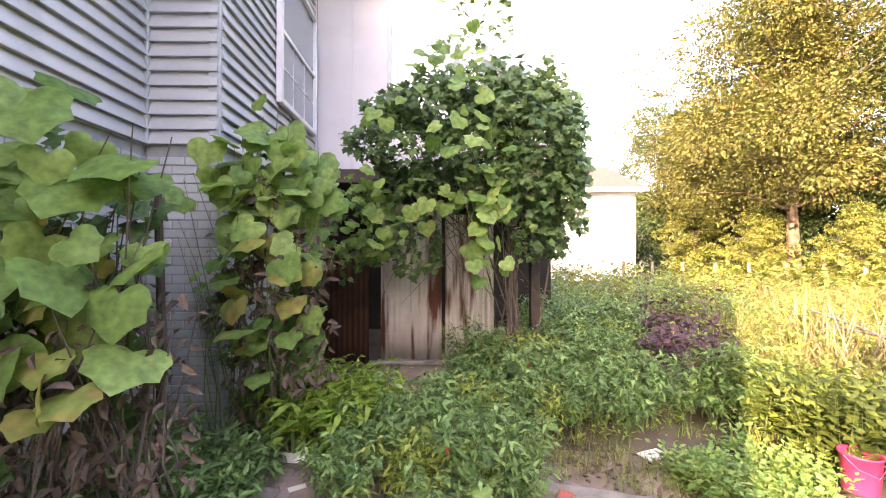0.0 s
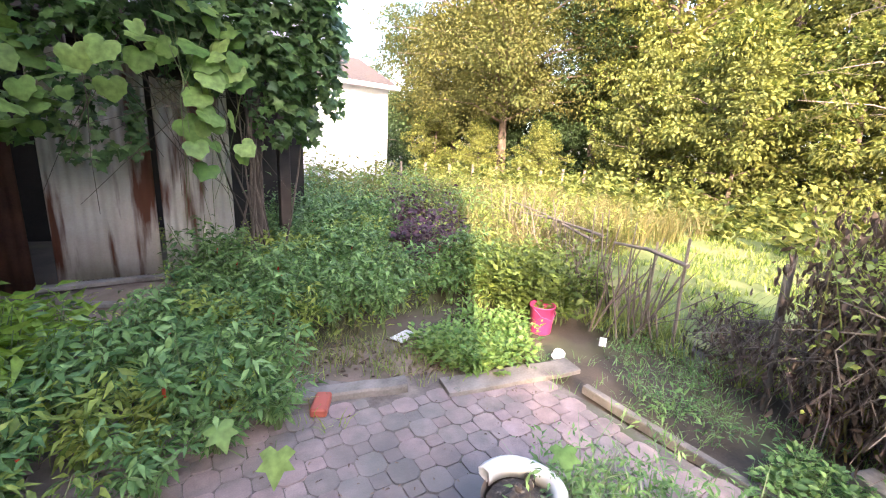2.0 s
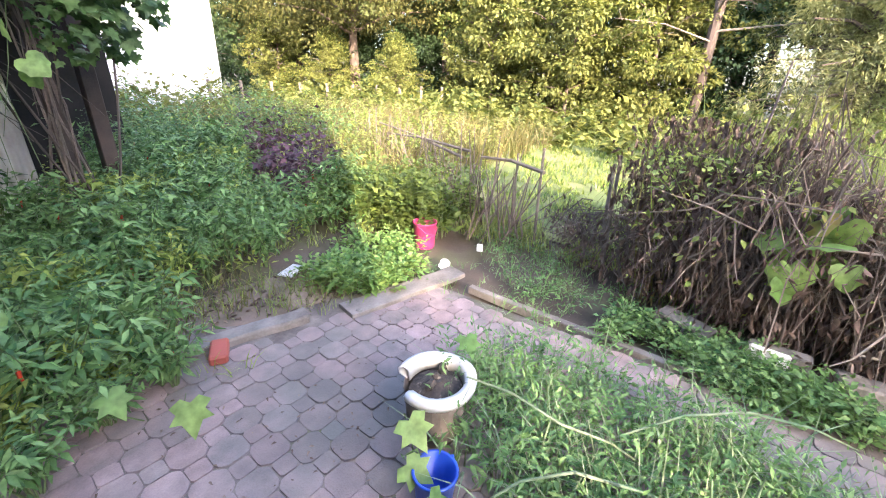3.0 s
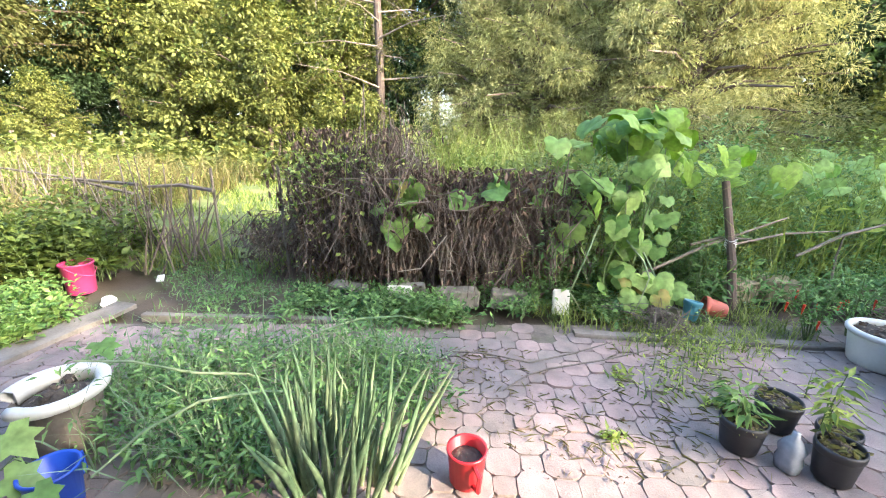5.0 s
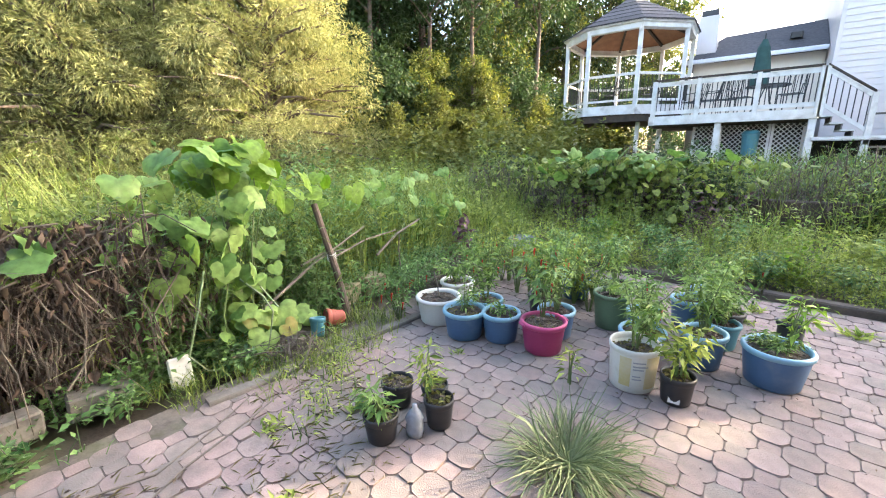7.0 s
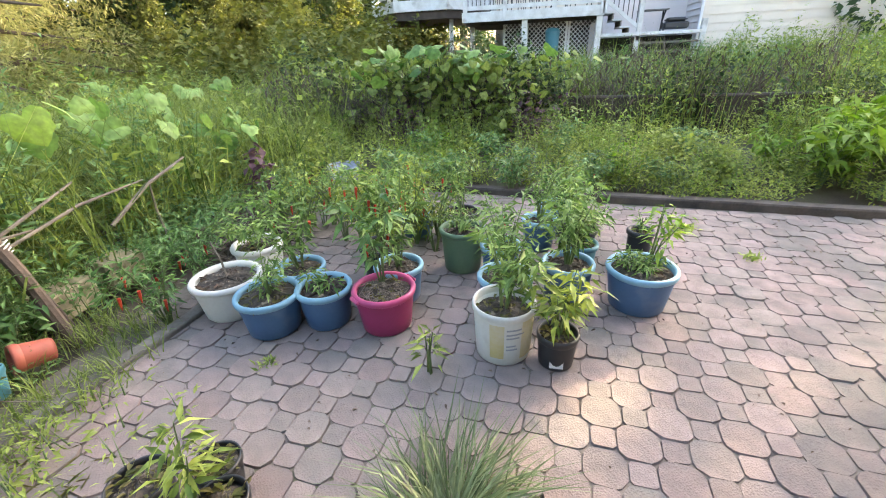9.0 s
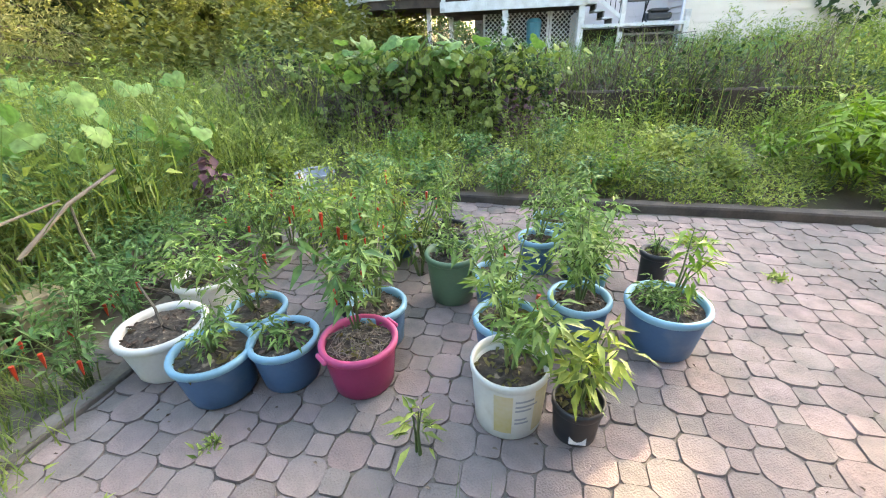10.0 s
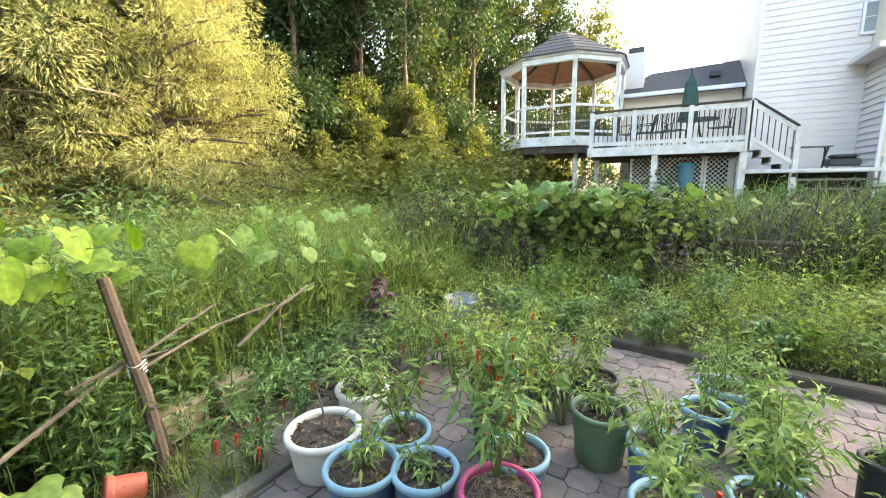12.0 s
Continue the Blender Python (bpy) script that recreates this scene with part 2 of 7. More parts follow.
    yellowlabel=mat("yellow_print", (0.50, 0.40, 0.16), 0.6, (0.56, 0.50, 0.36), 6, 0.02),
    cloth=mat("dark_grey_cloth", (0.06, 0.06, 0.065), 0.95, (0.025, 0.025, 0.03), 8, 0.5),
    greyprint=mat("grey_print", (0.32, 0.33, 0.35), 0.6, (0.26, 0.27, 0.29), 6, 0.02),
    L_pepper=leaf_mat("pepper_leaf", (0.034, 0.094, 0.027), (0.241, 0.374, 0.130), (0.138, 0.242, 0.075), 0.25, 0.36, 2.5),
    L_dark=leaf_mat("ivy_leaf", (0.046, 0.104, 0.033), (0.130, 0.221, 0.072), (0.078, 0.143, 0.058), 0.22, 0.42, 2.0),
    L_gourd=leaf_mat("gourd_leaf", (0.085, 0.18, 0.045), (0.29, 0.40, 0.12), (0.16, 0.27, 0.075), 0.34, 0.45, 2.0, 22.0),
    L_yellow=leaf_mat("yellowing_gourd_leaf", (0.23, 0.27, 0.07), (0.12, 0.21, 0.05), (0.28, 0.22, 0.07), 0.3, 0.6, 9.0, 16.0),
    L_weed=leaf_mat("weed_leaf", (0.092, 0.150, 0.033), (0.475, 0.540, 0.143), (0.251, 0.312, 0.077), 0.42, 0.42, 1.2),
    L_straw=leaf_mat("dry_grass", (0.180, 0.150, 0.060), (0.102, 0.120, 0.036), (0.204, 0.180, 0.090), 0.35, 0.7, 1.0),
    L_dead=leaf_mat("dead_leaf", (0.073, 0.052, 0.041), (0.173, 0.127, 0.094), (0.122, 0.092, 0.074), 0.12, 0.9, 3.0),
    L_litter=leaf_mat("dry_leaf_crumb", (0.10, 0.07, 0.05), (0.25, 0.19, 0.14), None, 0.1, 0.9),
    L_onion=leaf_mat("onion_leaf", (0.095, 0.168, 0.088), (0.230, 0.314, 0.176), (0.270, 0.314, 0.176), 0.2, 0.4, 3.0),
    L_tuft=leaf_mat("flattened_grass", (0.05, 0.085, 0.03), (0.20, 0.25, 0.12), (0.13, 0.16, 0.08), 0.2, 0.5, 6.0),
    L_grass=leaf_mat("grass_blade", (0.046, 0.102, 0.020), (0.396, 0.456, 0.132), (0.224, 0.264, 0.077), 0.4, 0.4, 1.5),
    L_maple=leaf_mat("autumn_maple_leaf", (0.050, 0.056, 0.014), (0.105, 0.100, 0.027), (0.060, 0.072, 0.018), 0.26, 0.65, 0.3, 2.0),
    L_wood=leaf_mat("woodland_leaf", (0.041, 0.067, 0.014), (0.238, 0.250, 0.065), (0.156, 0.161, 0.044), 0.32, 0.6, 0.25, 2.0),
    # woodland leaf darkened so that the deep wood's shade is in its colour
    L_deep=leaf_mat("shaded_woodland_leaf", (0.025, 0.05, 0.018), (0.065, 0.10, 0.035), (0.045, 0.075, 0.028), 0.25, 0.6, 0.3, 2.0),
    L_juniper=leaf_mat("feathery_cedar_spray", (0.134, 0.155, 0.059), (0.453, 0.430, 0.201), (0.247, 0.265, 0.100), 0.35, 0.7, 0.5, 2.0),
    L_purple=leaf_mat("purple_perilla_leaf", (0.085, 0.04, 0.055), (0.15, 0.08, 0.09), (0.055, 0.03, 0.045), 0.22, 0.5, 3.0),
    L_sapling=leaf_mat("sapling_leaf", (0.057, 0.072, 0.016), (0.190, 0.200, 0.054), (0.114, 0.128, 0.036), 0.32, 0.6, 0.8, 4.0),
    L_bush=leaf_mat("bush_leaf", (0.05, 0.085, 0.02), (0.17, 0.22, 0.05), (0.10, 0.14, 0.035), 0.3, 0.5, 2.0),
    # leaf brightened and yellowed to paint the low sun shining through the bed
    L_bed=leaf_mat("backlit_bed_leaf", (0.138, 0.190, 0.039), (0.460, 0.506, 0.143), (0.299, 0.345, 0.088), 0.42, 0.5, 1.6),
    L_lime=leaf_mat("sunlit_lime_leaf", (0.13, 0.24, 0.035), (0.26, 0.37, 0.07), (0.20, 0.30, 0.055), 0.38, 0.45, 2.0),
)


# ---- mesh tools ----
def link(name, mesh, material, parent=None, label="", smooth=False):
    mesh.materials.append(M[material] if isinstance(material, str) else material)
    if smooth:
        mesh.polygons.foreach_set("use_smooth", np.ones(len(mesh.polygons), dtype=bool))
    ob = new(name, mesh)
    ob.parent = parent
    if label:
        ob["label"] = label
    return ob


def part(name, bm, material, parent=None, label="", smooth=False):
    mesh = bpy.data.meshes.new(name)
    bm.to_mesh(mesh)
    bm.free()
    return link(name, mesh, material, parent, label, smooth)


def thing(name, x=0, y=0, z=0, rz=0, label="", category="", group="", kind=""):
    ob = new(name)
    ob.empty_display_size = 0.1
    ob.matrix_basis = pose(x, y, z, 0, 0, rz)
    return tagged(ob, label, category, group, kind)


def box(bm, x0, x1, y0, y1, z0, z1, m=None, bevel=0.0):
    r = bmesh.ops.create_cube(bm, size=1)
    vs = r["verts"]
    bmesh.ops.scale(bm, vec=(abs(x1 - x0), abs(y1 - y0), abs(z1 - z0)), verts=vs)
    bmesh.ops.translate(bm, vec=((x0 + x1) / 2, (y0 + y1) / 2, (z0 + z1) / 2), verts=vs)
    if bevel:
        es = list({e for v in vs for e in v.link_edges})
        out = bmesh.ops.bevel(bm, geom=es, offset=bevel, segments=1, affect="EDGES")
        vs = list({v for f in out["faces"] for v in f.verts} | {v for v in vs if v.is_valid})
    if m is not None:
        bmesh.ops.transform(bm, matrix=m, verts=vs)
    return vs


def box_part(name, material, parent, x0, x1, y0, y1, z0, z1, bevel=0.0, label="", m=None):
    bm = bmesh.new()
    box(bm, x0, x1, y0, y1, z0, z1, m, bevel)
    return part(name, bm, material, parent, label)


def tube(bm, points, radii, sides=6, cap=True):
    """A bent, tapering round bar through the points."""
    rings = []
    pts = [Vector(p) for p in points]
    for i, p in enumerate(pts):
        d = (pts[min(i + 1, len(pts) - 1)] - pts[max(i - 1, 0)]).normalized()
        u = d.orthogonal().normalized() if abs(d.z) < 0.95 else Vector((1, 0, 0))
        u = (u - d * u.dot(d)).normalized()
        if i:
            u = (prev - d * prev.dot(d)).normalized()
        prev = u
        w = d.cross(u)
        r = radii[i] if isinstance(radii, (list, tuple)) else radii
        rings.append([bm.verts.new(p + r * (math.cos(a) * u + math.sin(a) * w)) for a in [2 * math.pi * k / sides for k in range(sides)]])
    for a, b in zip(rings, rings[1:]):
        for k in range(sides):
            bm.faces.new((a[k], a[(k + 1) % sides], b[(k + 1) % sides], b[k]))
    if cap:
        bm.faces.new(rings[0][::-1])
        bm.faces.new(rings[-1])


def lathe(bm, profile, sides=32, wobble=0.0):
    """Turned shape from (radius, height) pairs."""
    rings = []
    for r, z in profile:
        rings.append([bm.verts.new((r * (1 + wobble * math.sin(3 * a + z * 9)) * math.cos(a), r * (1 + wobble * math.sin(2 * a + 1)) * math.sin(a), z)) for a in [2 * math.pi * k / sides for k in range(sides)]])
    for a, b in zip(rings, rings[1:]):
        for k in range(sides):
            bm.faces.new((a[k], a[(k + 1) % sides], b[(k + 1) % sides], b[k]))
    return rings


def np_mesh(name, verts, faces):
    mesh = bpy.data.meshes.new(name)
    nv, nf, k = len(verts), len(faces), faces.shape[1]
    mesh.vertices.add(nv)
    mesh.vertices.foreach_set("co", np.ascontiguousarray(verts, dtype=np.float32).ravel())
    mesh.loops.add(nf * k)
    mesh.loops.foreach_set("vertex_index", np.ascontiguousarray(faces, dtype=np.int32).ravel())
    mesh.polygons.add(nf)
    mesh.polygons.foreach_set("loop_start", np.arange(0, nf * k, k, dtype=np.int32))
    mesh.update(calc_edges=True)
    return mesh


# leaf shapes in their own plane: x across, y from stalk to tip, z up
LANCE = (np.array([(0, 0, 0), (0.15, 0.38, 0.07), (0, 0.42, 0), (-0.15, 0.38, 0.07), (0, 1, -0.2)]), np.array([(0, 1, 2), (0, 2, 3), (2, 1, 4), (3, 2, 4)]))
OVAL = (np.array([(0, 0, 0), (0.30, 0.45, 0.08), (-0.30, 0.45, 0.08), (0, 1, -0.08)]), np.array([(0, 1, 3), (0, 3, 2)]))
BLADE = (np.array([(-0.5, 0, 0), (0.5, 0, 0), (-0.42, 0.5, 0.10), (0.42, 0.5, 0.10), (0, 1, -0.12)]), np.array([(0, 1, 3), (0, 3, 2), (2, 3, 4)]))

SPRAY = (np.array([(0, 0, 0), (0.09, 0.5, 0.03), (-0.09, 0.5, 0.03), (0, 1, -0.1)]), np.array([(0, 1, 3), (0, 3, 2)]))


def fan_leaf(outline, fold=0.25, wave=0.05, droop=0.35):
    """A broad leaf from its outline: two rings round the stalk, folded along the midrib, wavy at the edge, the tip hanging."""
    n = len(outline)
    pts = [(0, 0.2, 0.0)]
    for ring in (0.55, 1.0):
        for i, (x, y) in enumerate(outline):
            u, v = x * ring, 0.2 + (y - 0.2) * ring
            pts.append((u, v, fold * abs(u) * (1 - 0.5 * abs(u)) - droop * max(0, v) ** 2 * 0.8 - 0.5 * abs(u) ** 2 + (wave * math.sin(5.1 * i) if ring == 1 else 0)))
    f = [(0, 1 + i, 1 + (i + 1) % n) for i in range(n)]
    for i in range(n):
        j = (i + 1) % n
        f += [(1 + i, 1 + n + i, 1 + n + j), (1 + i, 1 + n + j, 1 + j)]
    return np.array(pts, dtype=float), np.array(f)


HALF = [(0.14, -0.10), (0.34, -0.13), (0.54, 0.0), (0.62, 0.20), (0.54, 0.36), (0.53, 0.55), (0.34, 0.66), (0.18, 0.82)]
HEART = fan_leaf([(0.0, 0.05)] + HALF + [(0.0, 0.93)] + [(-x, y) for x, y in HALF[::-1]], 0.3, 0.05, 0.45)
IVY = fan_leaf([(0.0, 0.05), (0.22, -0.10), (0.50, 0.08), (0.34, 0.28), (0.52, 0.52), (0.24, 0.55), (0, 1.0), (-0.24, 0.55), (-0.52, 0.52), (-0.34, 0.28), (-0.50, 0.08), (-0.22, -0.10)], 0.3, 0.03, 0.25)
CRUMPLE = (np.array([(0, 0, 0), (0.22, 0.35, 0.2), (0.05, 0.5, -0.15), (-0.2, 0.4, 0.18), (0.12, 0.8, 0.05), (-0.1, 1.0, -0.2)]), np.array([(0, 1, 2), (0, 2, 3), (2, 1, 4), (3, 2, 5), (2, 4, 5)]))


def leaves(name, centres, sizes, shape, material, parent=None, out=None, droop=0.3, wild=0.6, label="", width=1.0, face=None):
    """One mesh of many leaves. out: the way each one points; droop lowers the tips; face: the way their upper sides turn."""
    c = np.asarray(centres, dtype=float)
    n = len(c)
    if out is None:
        a = rng.uniform(0, 2 * np.pi, n)
        out = np.stack([np.cos(a), np.sin(a), np.zeros(n)], 1)
    y = np.asarray(out, dtype=float) + rng.normal(0, wild * 0.5, (n, 3))
    y[:, 2] -= droop
    y /= np.linalg.norm(y, axis=1, keepdims=True) + 1e-9
    up = np.tile([0.0, 0.0, 1.0], (n, 1)) if face is None else np.tile(np.asarray(face, dtype=float), (n, 1))
    up = up + rng.normal(0, wild * 0.6, (n, 3))
    x = np.cross(y, up)
    x /= np.linalg.norm(x, axis=1, keepdims=True) + 1e-9
    z = np.cross(x, y)
    v, f = shape
    s = np.asarray(sizes, dtype=float).reshape(-1, 1, 1)
    pts = c[:, None, :] + s * (width * v[None, :, 0:1] * x[:, None, :] + v[None, :, 1:2] * y[:, None, :] + v[None, :, 2:3] * z[:, None, :])
    faces = (f[None] + (np.arange(n) * len(v))[:, None, None]).reshape(-1, f.shape[1])
    return link(name, np_mesh(name, pts.reshape(-1, 3), faces), material, parent, label, smooth=len(v) > 20)


def in_ellipsoid(n, centre, radius, shell=0.0):
    d = rng.normal(0, 1, (n, 3))
    d /= np.linalg.norm(d, axis=1, keepdims=True)
    r = rng.uniform(shell ** 3, 1, n) ** (1 / 3)
    return np.asarray(centre) + d * r[:, None] * np.asarray(radius), d


def ground_z(x, y):
    z = 0.0
    if y < -3.3:
        z += min(0.1 * (-3.3 - y), 0.95)
    if y > 4.8:
        z += min(0.05 * (y - 4.8), 0.25)
    return z


def ground_zs(p):
    y = p[:, 1]
    return np.clip(0.1 * (-3.3 - y), 0, 0.95) + np.clip(0.05 * (y - 4.8), 0, 0.25)


# ---- ground ----
def axis(fine0, fine1, step, far):
    a = list(np.arange(fine0, fine1 + step, step))
    d, v = step, fine1
    while v < far:
        d *= 1.5
        v += d
        a.append(v)
    d, v = step, fine0
    while v > -far:
        d *= 1.5
        v -= d
        a.insert(0, v)
    return np.array(a)


gx, gy = axis(-6, 9, 0.25, 600), axis(-14, 12, 0.25, 600)
XX, YY = np.meshgrid(gx, gy)
P = np.stack([XX.ravel(), YY.ravel(), np.zeros(XX.size)], 1)
P[:, 2] = ground_zs(P) - 0.06 + 0.02 * np.sin(P[:, 0] * 3.1 + 1.3 * np.sin(P[:, 1] * 2.3)) * (np.abs(P[:, 1]) < 20)
inside = (P[:, 0] > -2.6) & (P[:, 0] < 2.7) & (P[:, 1] > -3.2) & (P[:, 1] < 5.2)
P[inside, 2] -= 0.08
nx, ny = len(gx), len(gy)
idx = np.arange(nx * ny).reshape(ny, nx)
F = np.stack([idx[:-1, :-1], idx[:-1, 1:], idx[1:, 1:], idx[1:, :-1]], -1).reshape(-1, 4)
ground = tagged(link("ground", np_mesh("ground", P, F), "soil", smooth=True), "bare garden soil with patches of moss and litter", "ground", kind="structure")


# ---- grey house beside the patio ----
def clapboard_wall(parent, p0, p1, z0, z1, material, course=0.125, lap=0.04, name="siding_board"):
    """Overlapping boards from p0 to p1 (plan points, outside on the right of the way), one object a board."""
    a, b = Vector((*p0, 0)), Vector((*p1, 0))
    d = (b - a).normalized()
    out = Vector((d.y, -d.x, 0))
    length = (b - a).length
    bm = bmesh.new()
    prof = ((0, 0), (0.002, 0), (0.002, 0.014), (lap, 0.012), (lap, 0.02), (0.004, course + 0.012), (0, course + 0.012))
    v0 = [bm.verts.new((0, y, z)) for y, z in prof]
    v1 = [bm.verts.new((length, y, z)) for y, z in prof]
    for k in range(len(prof)):
        j = (k + 1) % len(prof)
        bm.faces.new((v0[k], v0[j], v1[j], v1[k]))
    bm.faces.new(v0)
    bm.faces.new(v1[::-1])
    bmesh.ops.recalc_face_normals(bm, faces=bm.faces)
    mesh = bpy.data.meshes.new(name)
    bm.to_mesh(mesh)
    bm.free()
    mesh.materials.append(M[material])
    m = Matrix(((d.x, out.x, 0, a.x), (d.y, out.y, 0, a.y), (0, 0, 1, 0), (0, 0, 0, 1)))
    z = z0
    while z < z1:
        ob = new(name, mesh)
        ob.parent = parent
        ob.matrix_basis = Matrix.Translation((0, 0, z)) @ m
        z += course


def window(parent, x0, x1, z0, z1, m, sash=True, cols=2, frame_mat="white"):
    """A framed window in the plane y=0 of m, outside towards -y."""
    w = thing("window")
    w.parent, w.matrix_basis = parent, m
    t = 0.06
    bm = bmesh.new()
    for a, b, c, d in ((x0 - t, x1 + t, z1, z1 + t), (x0 - t, x1 + t, z0 - t, z0), (x0 - t, x0, z0, z1), (x1, x1 + t, z0, z1)):
        box(bm, a, b, -0.05, 0.02, c, d, None, 0.004)
    part("window_frame", bm, frame_mat, w)
    bm = bmesh.new()
    zm = (z0 + z1) / 2
    if sash:
        box(bm, x0, x1, -0.03, 0.01, zm - 0.025, zm + 0.025, None, 0.004)
    for k in range(1, cols):
        xc = x0 + (x1 - x0) * k / cols
        box(bm, xc - 0.008, xc + 0.008, -0.012, 0.004, z0, zm - 0.03 if sash else z1)
    if sash:
        box(bm, x0, x1, -0.012, 0.003, (z0 + zm) / 2 - 0.008, (z0 + zm) / 2 + 0.008)
        part("sash_bar", bm, frame_mat, w)
    else:
        part("mullion", bm, frame_mat, w)
    box_part("pane", "glass", w, x0, x1, -0.004, 0.0, z0, z1)
    return w


house = thing("house", label="grey vinyl-sided house on a painted brick base with a white sunroom", category="house")
HB, HT = 2.58, 6.6
HS = 2.86
XA, XC, YB, YD, XE, YS = -1.955, -1.335, 5.37, 8.14, 2.83, -1.8
bm = bmesh.new()
box(bm, -9, XA, YS, YB + 2, 0, HT)
box(bm, -9, XC, YB, YD + 3, 0, HT)
part("wall_core", bm, "mortar", house)
clapboard_wall(house, (XA + 0.003, YS), (XA + 0.003, YB), HB, 5.4, "siding")
clapboard_wall(house, (XA, YB - 0.003), (XC, YB - 0.003), HB, 5.4, "siding")
clapboard_wall(house, (XC + 0.003, YB), (XC + 0.003, YD), HB, 6.0, "siding")
box_part("corner_trim", "trimgrey", house, XA, XA + 0.05, YB - 0.05, YB - 0.004, HB, 5.5, 0.006)
box_part("corner_trim", "trimgrey", house, XC - 0.08, XC + 0.022, YB - 0.022, YB + 0.08, HB, 5.5, 0.006)
box_part("corner_trim", "white", house, XC + 0.004, XC + 0.045, YD - 0.07, YD - 0.01, HB - 0.1, 6.2, 0.006)
window(house, 0.0, 1.28, 3.46, 5.1, pose(XC + 0.06, 6.58, 0, 0, 0, 90), cols=3)
box_part("roof", "roof", house, -9.5, XC + 0.3, YS - 0.4, YD + 3.2, HT, HT + 0.25)


def brick_face(parent, p0, p1, z0, z1, stuff=False):
    a, b = Vector((*p0, 0)), Vector((*p1, 0))
    d = (b - a).normalized()
    out = Vector((d.y, -d.x, 0))
    L = (b - a).length
    m = Matrix(((d.x, out.x, 0, a.x), (d.y, out.y, 0, a.y), (0, 0, 1, 0), (0, 0, 0, 1)))
    meshes = {}
    joined = bmesh.new()
    for r in range(int((z1 - z0) / 0.078)):
        x = -0.107 * (r % 2)
        while x < L:
            u0, u1 = max(x, 0), min(x + 0.203, L)
            if u1 - u0 > 0.02:
                if stuff:
                    box(joined, u0, u1, -0.02, 0.006, z0 + r * 0.078, z0 + r * 0.078 + 0.067)
                else:
                    key = round(u1 - u0, 3)
                    if key not in meshes:
                        bm = bmesh.new()
                        box(bm, 0, u1 - u0, -0.03, 0.006, 0, 0.067, None, 0.004)
                        meshes[key] = bpy.data.meshes.new("brick")
                        bm.to_mesh(meshes[key])
                        bm.free()
                        meshes[key].materials.append(M["brick"])
                    ob = new("brick", meshes[key])
                    ob.parent = parent
                    ob.matrix_basis = m @ pose(u0, random.uniform(-0.003, 0.002), z0 + r * 0.078, 0, 0, random.uniform(-0.4, 0.4))
            x += 0.214
    if stuff:
        bmesh.ops.transform(joined, matrix=m, verts=joined.verts)
        tagged(part("brickwork", joined, "brick", parent), kind="stuff")
    else:
        joined.free()


brick_face(house, (XA + 0.02, YB - 0.004), (XC, YB - 0.004), 0.0, HB - 0.02)
brick_face(house, (XC + 0.004, YB), (XC + 0.004, YD), 0.0, HB - 0.02, True)
brick_face(house, (XA + 0.004, 2.2), (XA + 0.004, YB), 0.0, HB - 0.02, True)

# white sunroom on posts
# floor slab, its underside coloured as deep shade
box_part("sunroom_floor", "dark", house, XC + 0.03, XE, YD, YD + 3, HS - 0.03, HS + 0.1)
WX = [(-0.2, 0.98), (1.2, 2.2)]
WZ0, WZ1 = 3.75, 5.75
spans = [XC + 0.05, WX[0][0], WX[0][1], WX[1][0], WX[1][1], XE]
for a, b in ((spans[0], spans[1]), (spans[2], spans[3]), (spans[4], spans[5])):
    box_part("wall_panel", "panelwhite", house, a, b, YD, YD + 0.12, HS + 0.1, 6.2, 0, "smooth white wall panel")
for a, b in WX:
    box_part("wall_panel", "panelwhite", house, a, b, YD, YD + 0.12, HS + 0.1, WZ0)
    box_part("wall_panel", "panelwhite", house, a, b, YD, YD + 0.12, WZ1, 6.2)
box_part("sunroom_side", "white", house, XE - 0.12, XE, YD + 0.12, YD + 3, HS + 0.1, 6.2)
for a, b in WX:
    window(house, a + 0.06, b - 0.06, WZ0 + 0.06, WZ1 - 0.06, pose(0, YD + 0.02, 0), sash=False, cols=1, frame_mat="trimgrey")
for x in (-0.75, 1.09, 2.42):
    box_part("batten", "panelwhite", house, x - 0.02, x + 0.02, YD - 0.012, YD - 0.001, HS + 0.1, 6.2, 0.003)
box_part("rim_joist", "darktimber", house, XC + 0.03, XE + 0.05, YD - 0.06, YD - 0.004, HS - 0.12, HS + 0.09, 0.008)
bm = bmesh.new()
box(bm, XC, XE + 0.55, YD - 0.45, YD + 3.4, 0, 0.16)
bmesh.ops.transform(bm, matrix=Matrix.Translation((0, 0, 6.0)), verts=bm.verts)
part("sunroom_roof", bm, "roof", house)
bm = bmesh.new()
v = [bm.verts.new(c) for c in ((XE + 0.01, YD - 0.4, 4.75), (XE + 0.38, YD - 0.4, 5.98), (XE + 0.01, YD - 0.4, 5.98), (XE + 0.01, YD + 3, 4.75), (XE + 0.38, YD + 3, 5.98), (XE + 0.01, YD + 3, 5.98))]
for f in ((0, 1, 2), (3, 5, 4), (0, 3, 4, 1), (0, 2, 5, 3), (1, 4, 5, 2)):
    bm.faces.new([v[i] for i in f])
bmesh.ops.recalc_face_normals(bm, faces=bm.faces)
part("eave_soffit", bm, "timber", house)
for x, y in ((1.62, 7.5), (1.95, 7.55), (-1.0, 7.7), (0.0, 7.75)):
    box_part("post", "darktimber", house, x - 0.065, x + 0.065, y - 0.065, y + 0.065, 0, HS - 0.1, 0.008, m=pose(x * 0, 0, 0))
# dark sheet standing for the shade under the sunroom
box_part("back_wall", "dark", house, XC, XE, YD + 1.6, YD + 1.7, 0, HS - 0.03)


